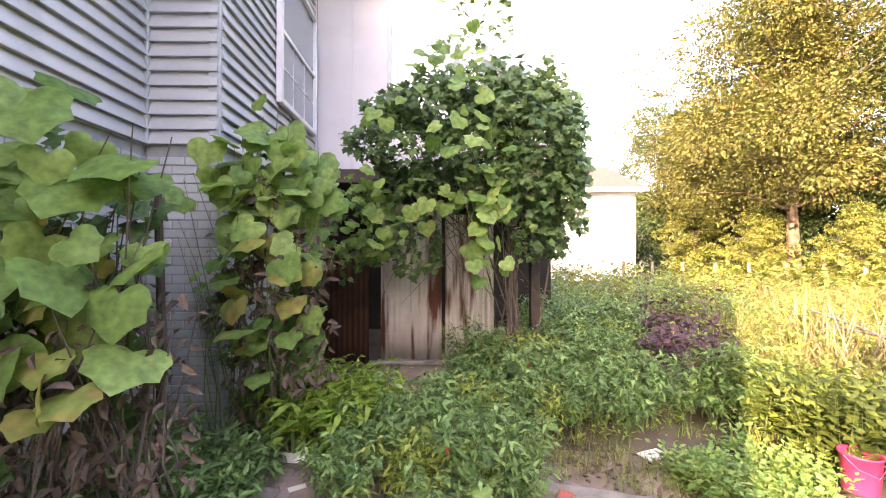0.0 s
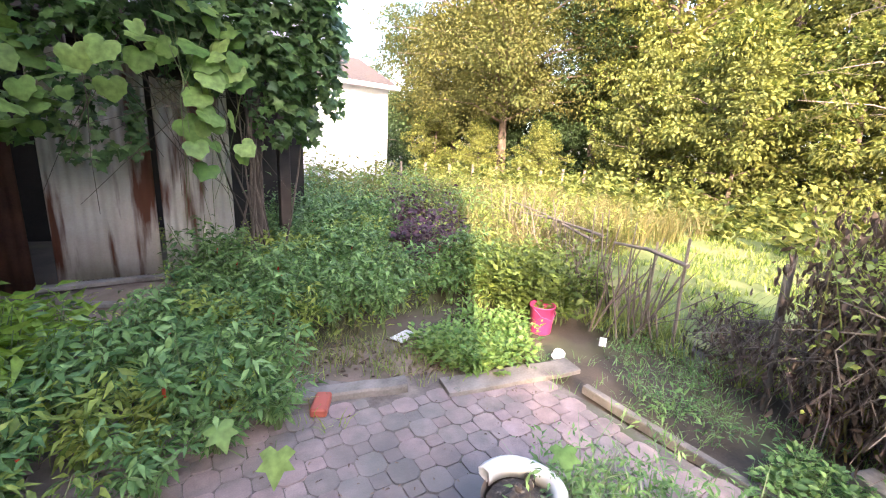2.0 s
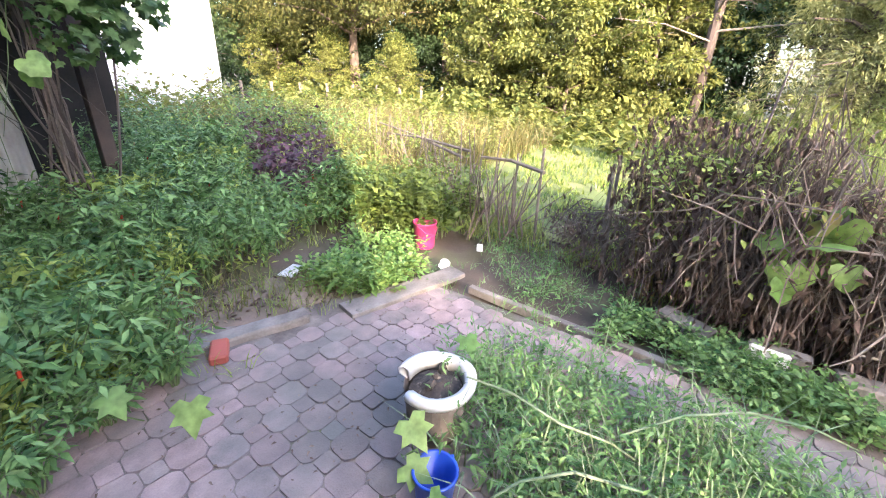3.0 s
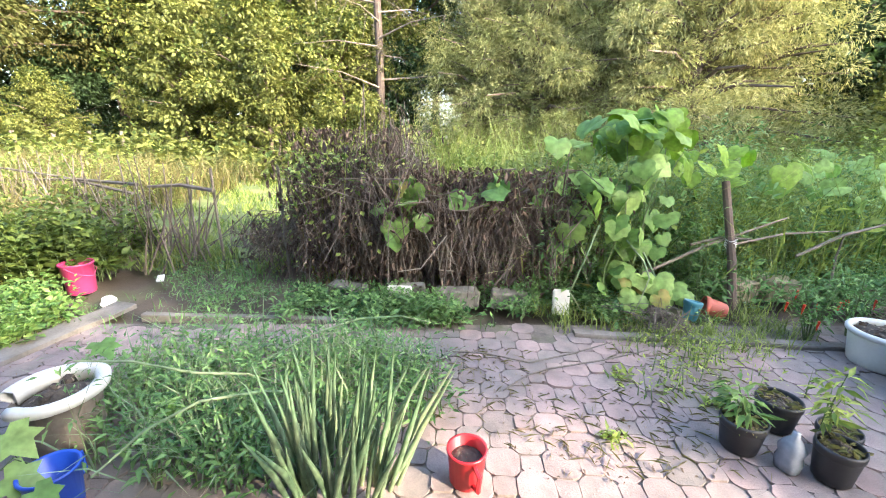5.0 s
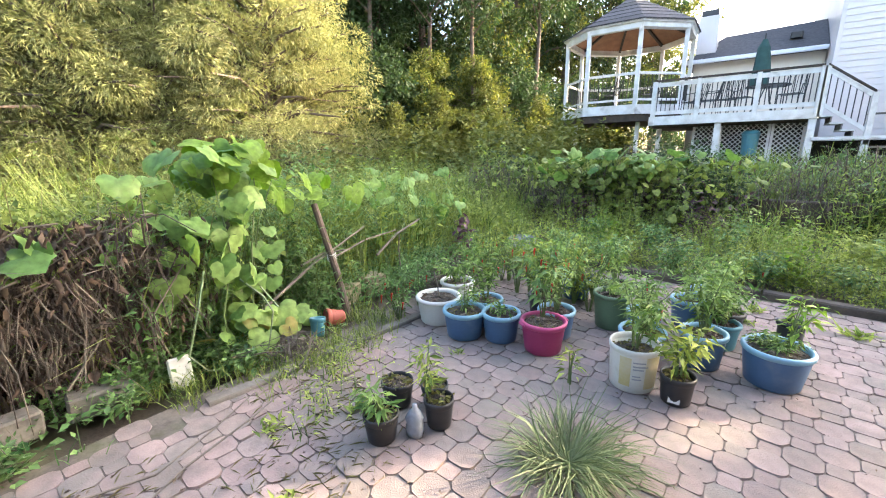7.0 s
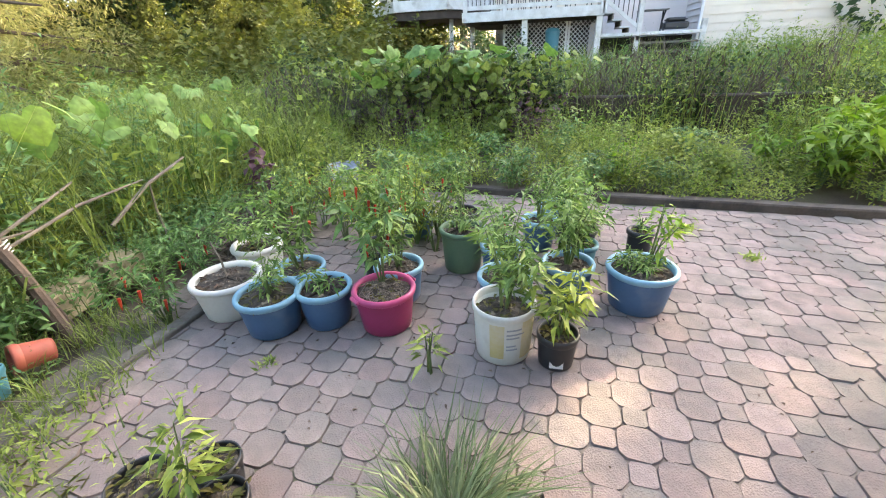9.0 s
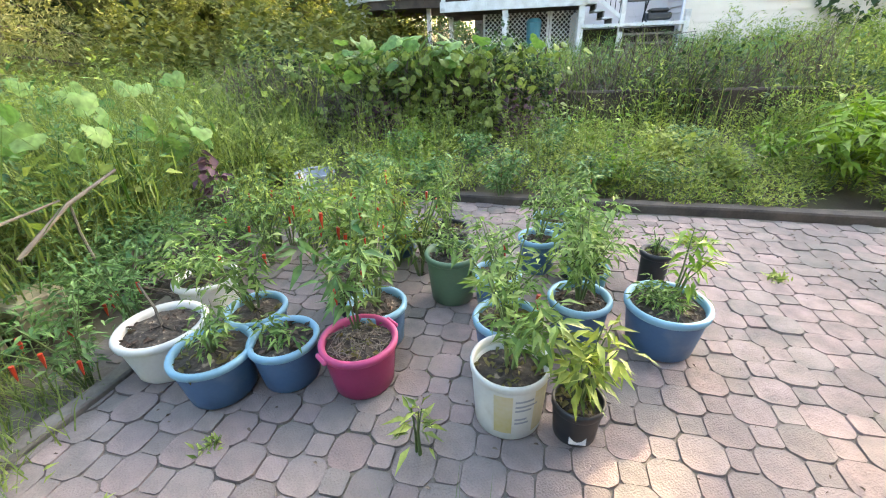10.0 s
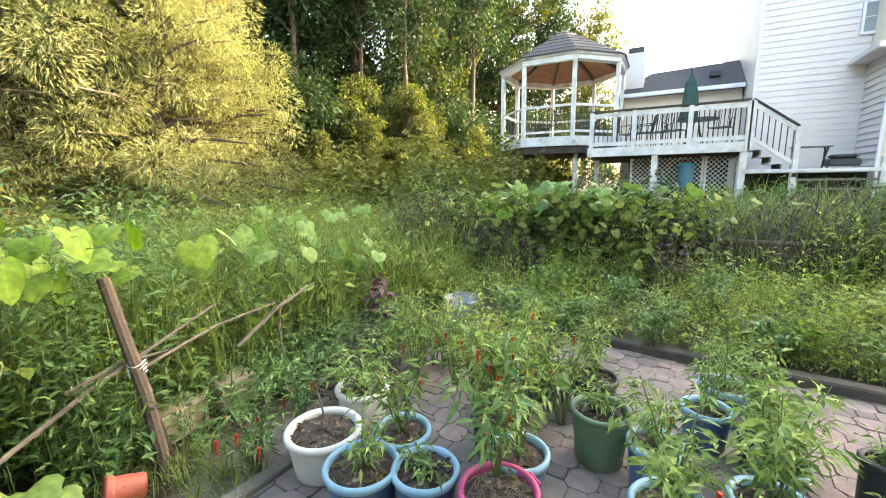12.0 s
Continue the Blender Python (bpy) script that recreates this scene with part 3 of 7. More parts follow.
def corrugated(name, x0, x1, y, z0, z1, material, label, wave=0.076, tilt=0.0):
    """A sheet of ribbed metal with thickness."""
    bm = bmesh.new()
    n = int((x1 - x0) / wave * 8)
    rows = []
    for z in np.linspace(z0, z1, 5):
        rows.append([bm.verts.new((x0 + (x1 - x0) * k / n, y + 0.009 * math.sin(2 * math.pi * (x1 - x0) * k / n / wave) + tilt * (z - z0), z + 0.004 * math.sin(k * 1.7))) for k in range(n + 1)])
    for a, b in zip(rows, rows[1:]):
        for k in range(n):
            bm.faces.new((a[k], a[k + 1], b[k + 1], b[k]))
    geom = bmesh.ops.solidify(bm, geom=list(bm.faces), thickness=0.003)
    return tagged(part(name, bm, material, None, smooth=True), label, "metal sheet", "skirting sheets under the sunroom")


corrugated("metal_sheet", -1.12, -0.40, 7.6, 0.08, 1.9, "rustdark", "dark brown rusted corrugated metal sheet under the sunroom")
corrugated("metal_sheet", -0.22, 0.63, 7.5, 0.17, 2.35, "rust", "whitewashed corrugated metal sheet streaked with rust", tilt=0.02)
corrugated("metal_sheet", 0.68, 1.36, 7.46, 0.2, 2.2, "rust", "narrow rust-streaked corrugated metal sheet", tilt=0.03)


# ---- neighbour's white house ----
nb = thing("neighbour_house", label="white neighbouring house with a low brown shingle roof", category="house")
NX, NY, NZ = 9.2, 18.9, 4.3
box_part("wall", "white", nb, NX - 9, NX, NY, NY + 8, 0, NZ)
bm = bmesh.new()
v = [bm.verts.new(c) for c in ((NX - 9.4, NY - 0.4, NZ + 0.06), (NX + 0.35, NY - 0.4, NZ + 0.06), (NX + 0.35, NY + 4, NZ + 1.9), (NX - 9.4, NY + 4, NZ + 1.9), (NX + 0.35, NY + 8.4, NZ + 0.06), (NX - 9.4, NY + 8.4, NZ + 0.06))]
for f in ((0, 1, 2, 3), (3, 2, 4, 5), (0, 3, 5), (1, 4, 2), (0, 5, 4, 1)):
    bm.faces.new([v[i] for i in f])
part("roof", bm, "roofbrown", nb)
box_part("gutter", "white", nb, NX - 9.4, NX + 0.35, NY - 0.5, NY - 0.402, NZ - 0.08, NZ + 0.08, 0.02)
box_part("fascia", "white", nb, NX - 9.3, NX + 0.3, NY - 0.4, NY - 0.004, NZ - 0.06, NZ + 0.055)



# ---- house and deck across the garden (faces towards +y) ----
def flip_wall(parent, x0, x1, y, z0, z1, material, course=0.16):
    clapboard_wall(parent, (x1, y), (x0, y), z0, z1, material, course, 0.022)


dh = thing("house", label="pale two-storey house with lap siding behind the deck", category="house")
WY = -14.3
box_part("wall_core", "palesiding", dh, -3.4, -1.13, WY - 9, WY, 0, 9.4)
flip_wall(dh, -3.4, -1.13, WY + 0.003, 0.9, 9.4, "palesiding")
box_part("corner_trim", "palesiding", dh, -1.2, -1.11, WY - 0.05, WY + 0.024, 0.9, 9.4, 0.004)
box_part("wing", "cream", dh, -8.1, -3.42, WY - 9, -12.9, 0, 7.7)
flip_wall(dh, -8.1, -3.42, -12.897, 0.8, 7.7, "cream", 0.2)
clapboard_wall(dh, (-3.417, WY), (-3.417, -12.9), 0.9, 4.2, "palesiding", 0.16)
box_part("wing_eave", "palesiding", dh, -8.2, -3.0, -14.25, -12.5, 4.22, 4.36, 0.02)
bm = bmesh.new()
tube(bm, [(-3.3, -12.62, 4.2), (-3.36, -12.8, 3.95), (-3.36, -12.82, 1.0)], 0.035, 8)
part("downspout", bm, "white", dh)
window(dh, 0, 1.0, 5.0, 6.4, pose(-3.2, WY + 0.03, 0, 0, 0, 180), sash=True)
low = thing("house", label="low cream wing with a grey shingle roof", category="house")
box_part("wall", "cream", low, -1.1, 2.3, -20, -16.0, 0, 4.25)
bm = bmesh.new()
v = [bm.verts.new(c) for c in ((-1.12, -15.6, 4.3), (2.6, -15.6, 4.3), (1.6, -17.6, 5.35), (-1.12, -17.6, 5.45), (2.6, -21, 4.3), (-1.12, -21, 4.3))]
for f in ((0, 1, 2, 3), (3, 2, 4, 5), (1, 4, 2), (0, 3, 5), (0, 5, 4, 1)):
    bm.faces.new([v[i] for i in f])
bmesh.ops.recalc_face_normals(bm, faces=bm.faces)
part("roof", bm, "roof", low)
box_part("gutter", "white", low, -1.1, 2.6, -15.6, -15.5, 4.2, 4.33, 0.02)
ch = part("chimney", bmesh.new(), "palesiding", low)
bm = bmesh.new()
box(bm, 1.75, 2.35, -16.8, -16.2, 0, 5.8, None, 0.01)
bm.to_mesh(ch.data)
bm.free()
box_part("chimney_cap", "iron", ch, 1.8, 2.3, -16.75, -16.25, 5.8, 6.0, 0.02)
box_part("vent_box", "iron", low, -0.5, -0.2, -16.6, -16.3, 4.75, 4.95, 0.02)

deck = thing("deck", label="raised wooden deck painted worn white with railings", category="deck")
DZ, DY = 2.33, -12.1
for k in range(26):
    box_part("deck_board", "whitewood", deck, -0.85, 2.85, DY - 0.14 * k - 0.135, DY - 0.14 * k, DZ - 0.03, DZ, 0.004)
box_part("fascia", "whitewood", deck, -0.87, 2.87, DY + 0.004, DY + 0.04, DZ - 0.24, DZ, 0.006)
# dark slab standing for the shade among the joists
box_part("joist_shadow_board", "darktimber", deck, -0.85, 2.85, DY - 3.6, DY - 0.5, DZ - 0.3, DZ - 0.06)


newels = set()


def rail(parent, a, b, z0, n, h=0.95, zb=None):
    """Railing from a to b (plan points) with posts at both ends, rails and dark balusters."""
    zb = z0 if zb is None else zb
    a3, b3 = Vector((*a, z0)), Vector((*b, zb))
    d = (b3 - a3)
    for q, nm in ((a3, "newel_post"), (b3, "newel_post")):
        key = (round(q.x, 1), round(q.y, 1))
        if key in newels:
            continue
        newels.add(key)
        box_part(nm, "whitewood", parent, q.x - 0.055, q.x + 0.055, q.y - 0.055, q.y + 0.055, q.z - 0.2, q.z + h, 0.006)
    for zz, w, t, nm, mt in ((h + 0.02, 0.07, 0.02, "handrail_cap", "darktimber"), (h - 0.09, 0.02, 0.055, "top_rail", "whitewood"), (0.1, 0.02, 0.05, "bottom_rail", "whitewood")):
        bm = bmesh.new()
        s = Vector((-d.y, d.x, 0)).normalized() * w
        u = Vector((0, 0, t))
        vs = [bm.verts.new(q + Vector((0, 0, zz)) + i * s + j * u) for q in (a3, b3) for i, j in ((-1, -1), (1, -1), (1, 1), (-1, 1))]
        for f in ((0, 1, 2, 3), (7, 6, 5, 4), (0, 4, 5, 1), (1, 5, 6, 2), (2, 6, 7, 3), (3, 7, 4, 0)):
            bm.faces.new([vs[i] for i in f])
        part(nm, bm, mt, parent)
    bm = bmesh.new()
    tube(bm, [(0, 0, 0.1), (0, 0, h - 0.1)], 0.011, 6)
    mesh = bpy.data.meshes.new("baluster")
    bm.to_mesh(mesh)
    bm.free()
    mesh.materials.append(M["iron"])
    for k in range(n):
        q = a3 + d * ((k + 0.7) / (n + 0.4))
        ob = new("baluster", mesh)
        ob.parent, ob.location = parent, q


rail(deck, (-0.8, DY), (0.41, DY), DZ, 11)
rail(deck, (0.41, DY), (1.7, DY), DZ, 11)
rail(deck, (1.7, DY), (2.78, DY), DZ, 9)
for x in (-0.76, 1.16):
    bm = bmesh.new()
    box(bm, x - 0.075, x + 0.075, DY - 0.13, DY + 0.0, 0.6, DZ - 0.06, None, 0.008)
    part("support_post", bm, "whitewood", deck)
for x in (2.75, 3.4, 5.4):
    box_part("support_post", "whitewood", deck, x - 0.06, x + 0.06, -13.3, -13.18, 0.6, DZ, 0.008)


def lattice(parent, x0, x1, y, z0, z1):
    bm = bmesh.new()
    step, w = 0.085, 0.012
    L = z1 - z0
    for sgn, yy in ((1, 0.0), (-1, 0.008)):
        k = x0 - L
        while k < x1 + L:
            a, b = (k, z0), (k + L, z1)
            if sgn < 0:
                a, b = (k + L, z0), (k, z1)
            t0, t1 = 0.0, 1.0
            dx = b[0] - a[0]
            for lim, side in ((x0, 1), (x1, -1)):
                ta = (lim - a[0]) / dx
                if (dx > 0) == (side > 0):
                    t0 = max(t0, ta)
                else:
                    t1 = min(t1, ta)
            if t1 - t0 > 0.03:
                p = Vector((a[0] + dx * t0, y + yy, a[1] + (b[1] - a[1]) * t0))
                q = Vector((a[0] + dx * t1, y + yy, a[1] + (b[1] - a[1]) * t1))
                tube(bm, [p, q], w, 4)
            k += step * 1.414
    part("lattice", bm, "whitewood", parent)
    for xx in (x0, x1):
        box_part("lattice_frame", "whitewood", parent, xx - 0.03, xx + 0.03, y - 0.01, y + 0.025, z0, z1, 0.004)


lattice(deck, 1.16, 1.75, DY - 0.6, 0.85, DZ - 0.25)
lattice(deck, 0.02, 1.1, DY - 0.6, 0.85, DZ - 0.25)
lattice(deck, -0.75, -0.05, DY - 0.6, 0.85, DZ - 0.25)
# dark sheet standing for the shade behind the lattice
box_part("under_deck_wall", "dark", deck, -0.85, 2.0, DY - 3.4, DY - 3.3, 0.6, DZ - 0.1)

# stairs down to a landing
for k in range(4):
    box_part("tread", "whitewood", deck, -1.12 - 0.21 * k, -0.86 - 0.21 * k, DY - 1.0, DY - 0.05, DZ - 0.17 * (k + 1) - 0.04, DZ - 0.17 * (k + 1), 0.004)
    box_part("riser", "timber", deck, -0.9 - 0.21 * k, -0.87 - 0.21 * k, DY - 0.98, DY - 0.07, DZ - 0.17 * (k + 1), DZ - 0.17 * k - 0.04)
rail(deck, (-0.86, DY), (-1.75, DY), DZ, 7, 0.95, 1.66)
box_part("landing", "whitewood", deck, -3.3, -0.78, DY - 1.0, DY + 0.06, 1.58, 1.66, 0.006)
box_part("support_post", "whitewood", deck, -1.81, -1.68, DY - 0.06, DY + 0.055, 0.5, 1.575, 0.006)
box_part("support_post", "whitewood", deck, -3.32, -3.2, DY - 0.06, DY + 0.055, 0.5, 1.9, 0.006)
for k in range(4):
    box_part("slat", "timber", deck, -3.3, -1.7, DY - 0.05, DY + 0.0, 0.75 + 0.21 * k, 0.8 + 0.21 * k, 0.004)
# dark sheet standing for the shade under the landing
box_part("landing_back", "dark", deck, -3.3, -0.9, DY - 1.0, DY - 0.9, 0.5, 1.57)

# gazebo
gz = thing("gazebo", 4.2, -14.6, 0, label="octagonal white wooden gazebo with a grey shingle roof", category="gazebo")
GR, GZ, GT = 2.0, 2.78, 5.1
octo = [(GR * math.cos(math.radians(22.5 + 45 * k)), GR * math.sin(math.radians(22.5 + 45 * k))) for k in range(8)]


def prism(bm, ring0, ring1):
    a = [bm.verts.new(p) for p in ring0]
    b = [bm.verts.new(p) for p in ring1]
    n = len(a)
    for k in range(n):
        bm.faces.new((a[k], a[(k + 1) % n], b[(k + 1) % n], b[k]))
    bm.faces.new(a[::-1])
    bm.faces.new(b)


bm = bmesh.new()
prism(bm, [(x * 1.06, y * 1.06, GZ - 0.28) for x, y in octo], [(x * 1.06, y * 1.06, GZ) for x, y in octo])
part("floor", bm, "whitewood", gz)
bm = bmesh.new()
prism(bm, [(x * 1.02, y * 1.02, GZ - 0.5) for x, y in octo], [(x * 1.02, y * 1.02, GZ - 0.285) for x, y in octo])
part("floor_beam", bm, "darktimber", gz)
for x, y in octo:
    box_part("post", "whitewood", gz, x - 0.06, x + 0.06, y - 0.06, y + 0.06, GZ, GT, 0.008)
for k in range(8):
    (x0, y0), (x1, y1) = octo[k], octo[(k + 1) % 8]
    for z, h, nm in ((GT - 0.16, 0.2, "header"), (GZ + 0.88, 0.08, "top_rail"), (GZ + 0.12, 0.07, "bottom_rail")):
        bm = bmesh.new()
        tube(bm, [(x0, y0, z + h / 2), (x1, y1, z + h / 2)], h * 0.6, 4)
        part(nm, bm, "whitewood", gz)
    for j in range(1, 12):
        bm = bmesh.new()
        x, y = x0 + (x1 - x0) * j / 12, y0 + (y1 - y0) * j / 12
        tube(bm, [(x, y, GZ + 0.15), (x, y, GZ + 0.9)], 0.011, 4)
        part("baluster", bm, "iron", gz)
bm = bmesh.new()
rings = [[bm.verts.new((x * s, y * s, z)) for x, y in octo] for s, z in ((1.02, GT + 0.0), (1.08, GT + 0.02), (1.08, GT + 0.08), (1.02, GT + 0.06))]
for i in range(4):
    for k in range(8):
        bm.faces.new((rings[i][k], rings[i][(k + 1) % 8], rings[(i + 1) % 4][(k + 1) % 8], rings[(i + 1) % 4][k]))
part("eave_board", bm, "whitewood", gz)
for k in range(8):
    (x0, y0), (x1, y1) = octo[k], octo[(k + 1) % 8]
    n = 7
    for r in range(n):
        s0, s1 = 1.09 * (1 - r / n) + 0.01, 1.09 * (1 - (r + 1) / n) + 0.01
        z0, z1 = GT + 0.08 + 1.25 * r / n, GT + 0.08 + 1.25 * (r + 1) / n
        bm = bmesh.new()
        vs = [bm.verts.new(c) for c in ((x0 * s0, y0 * s0, z0 + 0.018), (x1 * s0, y1 * s0, z0 + 0.018), (x1 * s1, y1 * s1, z1), (x0 * s1, y0 * s1, z1), (x0 * s0, y0 * s0, z0 - 0.02), (x1 * s0, y1 * s0, z0 - 0.02))]
        bm.faces.new(vs[:4])
        bm.faces.new((vs[0], vs[4], vs[5], vs[1]))
        part("shingle_band", bm, "roof", gz)
    bm = bmesh.new()
    vs = [bm.verts.new(c) for c in ((x0 * 1.0, y0 * 1.0, GT + 0.015), (x1 * 1.0, y1 * 1.0, GT + 0.015), (0, 0, GT + 1.0))]
    bm.faces.new(vs)
    part("ceiling_panel", bm, "cedar", gz)
    bm = bmesh.new()
    tube(bm, [(x0 * 0.98, y0 * 0.98, GT - 0.02), (0, 0, GT + 0.94)], 0.05, 4)
    part("rafter", bm, "darktimber", gz)

# garden furniture on the deck
um = thing("parasol", 0.42, -13.4, DZ, label="closed dark green parasol on the deck", category="parasol")
bm = bmesh.new()
tube(bm, [(0, 0, 0), (0, 0, 2.1)], 0.02, 8)
part("pole", bm, "iron", um)
bm = bmesh.new()
lathe(bm, [(0.05, 1.95), (0.14, 1.75), (0.2, 1.2), (0.24, 0.75), (0.1, 0.7)], 14, 0.12)
part("canopy", bm, "umbrella", um)
tb = thing("garden_table", 0.2, -13.2, DZ, label="round dark iron garden table", category="table")
bm = bmesh.new()
lathe(bm, [(0.001, 0.73), (0.5, 0.73), (0.5, 0.70), (0.001, 0.70)], 24)
part("tabletop", bm, "iron", tb)
for k in range(3):
    bm = bmesh.new()
    a = 2.1 * k
    tube(bm, [(0.05 * math.cos(a), 0.05 * math.sin(a), 0.7), (0.15 * math.cos(a), 0.15 * math.sin(a), 0.35), (0.35 * math.cos(a), 0.35 * math.sin(a), 0)], 0.015, 6)
    part("leg", bm, "iron", tb)
chair = thing("garden_chair", 1.1, -13.0, DZ, 30, "dark iron garden chair on the deck", "chair", "deck chairs")
for sx in (-1, 1):
    bm = bmesh.new()
    tube(bm, [(0.22 * sx, -0.22, 0), (0.22 * sx, -0.2, 0.42), (0.22 * sx, 0.2, 0.42), (0.22 * sx, 0.24, 0)], 0.014, 6)
    part("leg", bm, "iron", chair)
    bm = bmesh.new()
    tube(bm, [(0.22 * sx, 0.2, 0.42), (0.22 * sx, 0.3, 0.9)], 0.014, 6)
    tube(bm, [(0.24 * sx, 0.25, 0.65), (0.25 * sx, -0.15, 0.63), (0.24 * sx, -0.2, 0.43)], 0.012, 6)
    part("arm", bm, "iron", chair)
box_part("seat", "iron", chair, -0.22, 0.22, -0.2, 0.2, 0.41, 0.43, 0.005)
for k in range(5):
    bm = bmesh.new()
    x = -0.16 + 0.08 * k
    tube(bm, [(x, 0.2, 0.43), (x, 0.3, 0.9)], 0.008, 5)
    part("back_bar", bm, "iron", chair)
for x, y, r in ((0.75, -12.75, -20), (1.5, -12.9, 100), (-0.3, -12.7, 160), (1.9, -13.1, 60)):
    copy_thing(chair, pose(x, y, DZ, 0, 0, r))
for a in (0.3, 1.4, 2.6, 3.9):
    copy_thing(chair, pose(4.2 + 1.1 * math.cos(a), -14.6 + 1.1 * math.sin(a), GZ, 0, 0, math.degrees(a)))
bn = thing("patio_bench", -2.15, -12.75, 1.66, label="dark metal bench on the stair landing", category="bench")
for sx in (-0.3, 0.3):
    bm = bmesh.new()
    tube(bm, [(sx, -0.2, 0), (sx * 0.9, 0.0, 0.25), (sx, 0.1, 0.5)], 0.02, 6)
    tube(bm, [(sx, 0.2, 0), (sx * 0.9, 0.0, 0.25), (sx, -0.15, 0.5)], 0.02, 6)
    part("leg", bm, "iron", bn)
box_part("bench_top", "timber", bn, -0.36, 0.36, -0.2, 0.2, 0.5, 0.53, 0.006)
gr = thing("covered_grill", -2.75, -12.75, 1.66, label="low dark grill standing on the landing", category="grill")
box_part("body", "iron", gr, -0.3, 0.3, -0.2, 0.2, 0.05, 0.22, 0.04)
box_part("lid", "iron", gr, -0.25, 0.25, -0.18, 0.18, 0.221, 0.32, 0.06)
bt = thing("waste_bin", 0.4, -12.5, ground_z(0, -12.5), label="dark teal bin under the deck", category="bin")
bm = bmesh.new()
lathe(bm, [(0.001, 0.3), (0.17, 0.3), (0.2, 0.85), (0.22, 0.86), (0.15, 0.95), (0.001, 0.97)], 16)
part("body", bm, "teal", bt)


# ---- patio ----
patio = tagged(box_part("pavement", "joint", None, -2.34, 2.92, -3.55, 5.1, -0.12, -0.009), "pink octagonal concrete pavers with sandy, weedy joints", "paving", kind="structure")


def paver_mesh(name, pts, h=0.0):
    bm = bmesh.new()
    top = [bm.verts.new((x * 0.975, y * 0.975, 0.0)) for x, y in pts]
    mid = [bm.verts.new((x, y, -0.014)) for x, y in pts]
    n = len(pts)
    bm.faces.new(top)
    for k in range(n):
        bm.faces.new((mid[k], mid[(k + 1) % n], top[(k + 1) % n], top[k]))
    mesh = bpy.data.meshes.new(name)
    bm.to_mesh(mesh)
    bm.free()
    mesh.materials.append(M["paver"])
    return mesh


# octagons on a diagonal lattice with small squares between them along the rows
H, SQ, GAP = 0.125, 0.047, 0.0012
e = H - SQ
OCT = [(e - GAP, SQ - GAP), (e - GAP, -SQ + GAP), (SQ - GAP, -e + GAP), (-SQ + GAP, -e + GAP), (-e + GAP, -SQ + GAP), (-e + GAP, SQ - GAP), (-SQ + GAP, e - GAP), (SQ - GAP, e - GAP)][::-1]
SQR = [(SQ - GAP, SQ - GAP), (-SQ + GAP, SQ - GAP), (-SQ + GAP, -SQ + GAP), (SQ - GAP, -SQ + GAP)]
prnd = random.Random(5)


def worn(pts, amount):
    """The outline with its corners clipped and each point shifted a little."""
    out = []
    for k, (x, y) in enumerate(pts):
        for (u, v) in (pts[k - 1], pts[(k + 1) % len(pts)]):
            d = math.hypot(u - x, v - y)
            s = min(0.2, 0.012 / d)
            out.append((x + (u - x) * s + prnd.gauss(0, amount), y + (v - y) * s + prnd.gauss(0, amount)))
    return out


oct_meshes = [paver_mesh("paver", worn(OCT, 0.0014)) for k in range(9)]
sq_meshes = [paver_mesh("paver", worn(SQR, 0.0014)) for k in range(7)]
near, rest_v, rest_f = [], [], []
ROT = Matrix.Rotation(math.radians(-4), 3, "Z")


def add_rest(mesh, m):
    base = len(rest_v)
    rest_v.extend((m @ v.co)[:] for v in mesh.vertices)
    rest_f.extend(tuple(base + i for i in p.vertices) for p in mesh.polygons)


for i in range(-38, 14):
    for j in range(-29, 52):
        kind = prnd.choice(oct_meshes) if (i + j) % 2 == 0 else prnd.choice(sq_meshes)
        p = ROT @ Vector((i * H, j * H, 0)) + Vector((1.87, -0.62, 0))
        if not (-2.32 < p.x < (2.86 if p.y > 0.9 else 2.70) + 0.03 * math.sin(p.y * 3) and -3.36 - 0.085 * p.x < p.y < 5.0 - 0.28 * (p.x + 0.5)):
            continue
        m = Matrix.Translation((p.x, p.y, prnd.uniform(-0.005, 0.004))) @ Euler((prnd.gauss(0, 0.01), prnd.gauss(0, 0.01), math.radians(-4) + prnd.gauss(0, 0.01))).to_matrix().to_4x4()
        if -0.3 < p.x < 2.3 and -1.3 < p.y < 0.5:
            near.append((kind, m))
        else:
            add_rest(kind, m)
for kind, m in near:
    ob = new("paver", kind)
    ob.parent, ob.matrix_basis = patio, m
mesh = bpy.data.meshes.new("paving_field")
mesh.from_pydata(rest_v, [], rest_f)
tagged(link("paving_field", mesh, "paver", patio), kind="stuff")


def board(name, a, b, w, h, material, label, category="board", z=None, roll=0.0):
    """A worn plank or beam lying from a to b."""
    a, b = Vector(a), Vector(b)
    L = (b - a).length
    bm = bmesh.new()
    n = 6
    rows = []
    for k in range(n + 1):
        wob = 0.006 * math.sin(k * 2.1 + L)
        rows.append([bm.verts.new((L * k / n, s * w / 2 + wob, zz * h + (0.004 * math.sin(k * 3.3) if zz else 0))) for s, zz in ((-1, 0), (1, 0), (1, 0.85), (0.85, 1), (-0.85, 1), (-1, 0.85))])
    for p, q in zip(rows, rows[1:]):
        for k in range(6):
            bm.faces.new((p[k], p[(k + 1) % 6], q[(k + 1) % 6], q[k]))
    bm.faces.new(rows[0][::-1])
    bm.faces.new(rows[-1])
    d = (b - a).normalized()
    ob = part(name, bm, material)
    ob.matrix_basis = Matrix.Translation(a) @ d.to_track_quat("X", "Z").to_matrix().to_4x4() @ pose(0, 0, 0, roll)
    return tagged(ob, label, category)


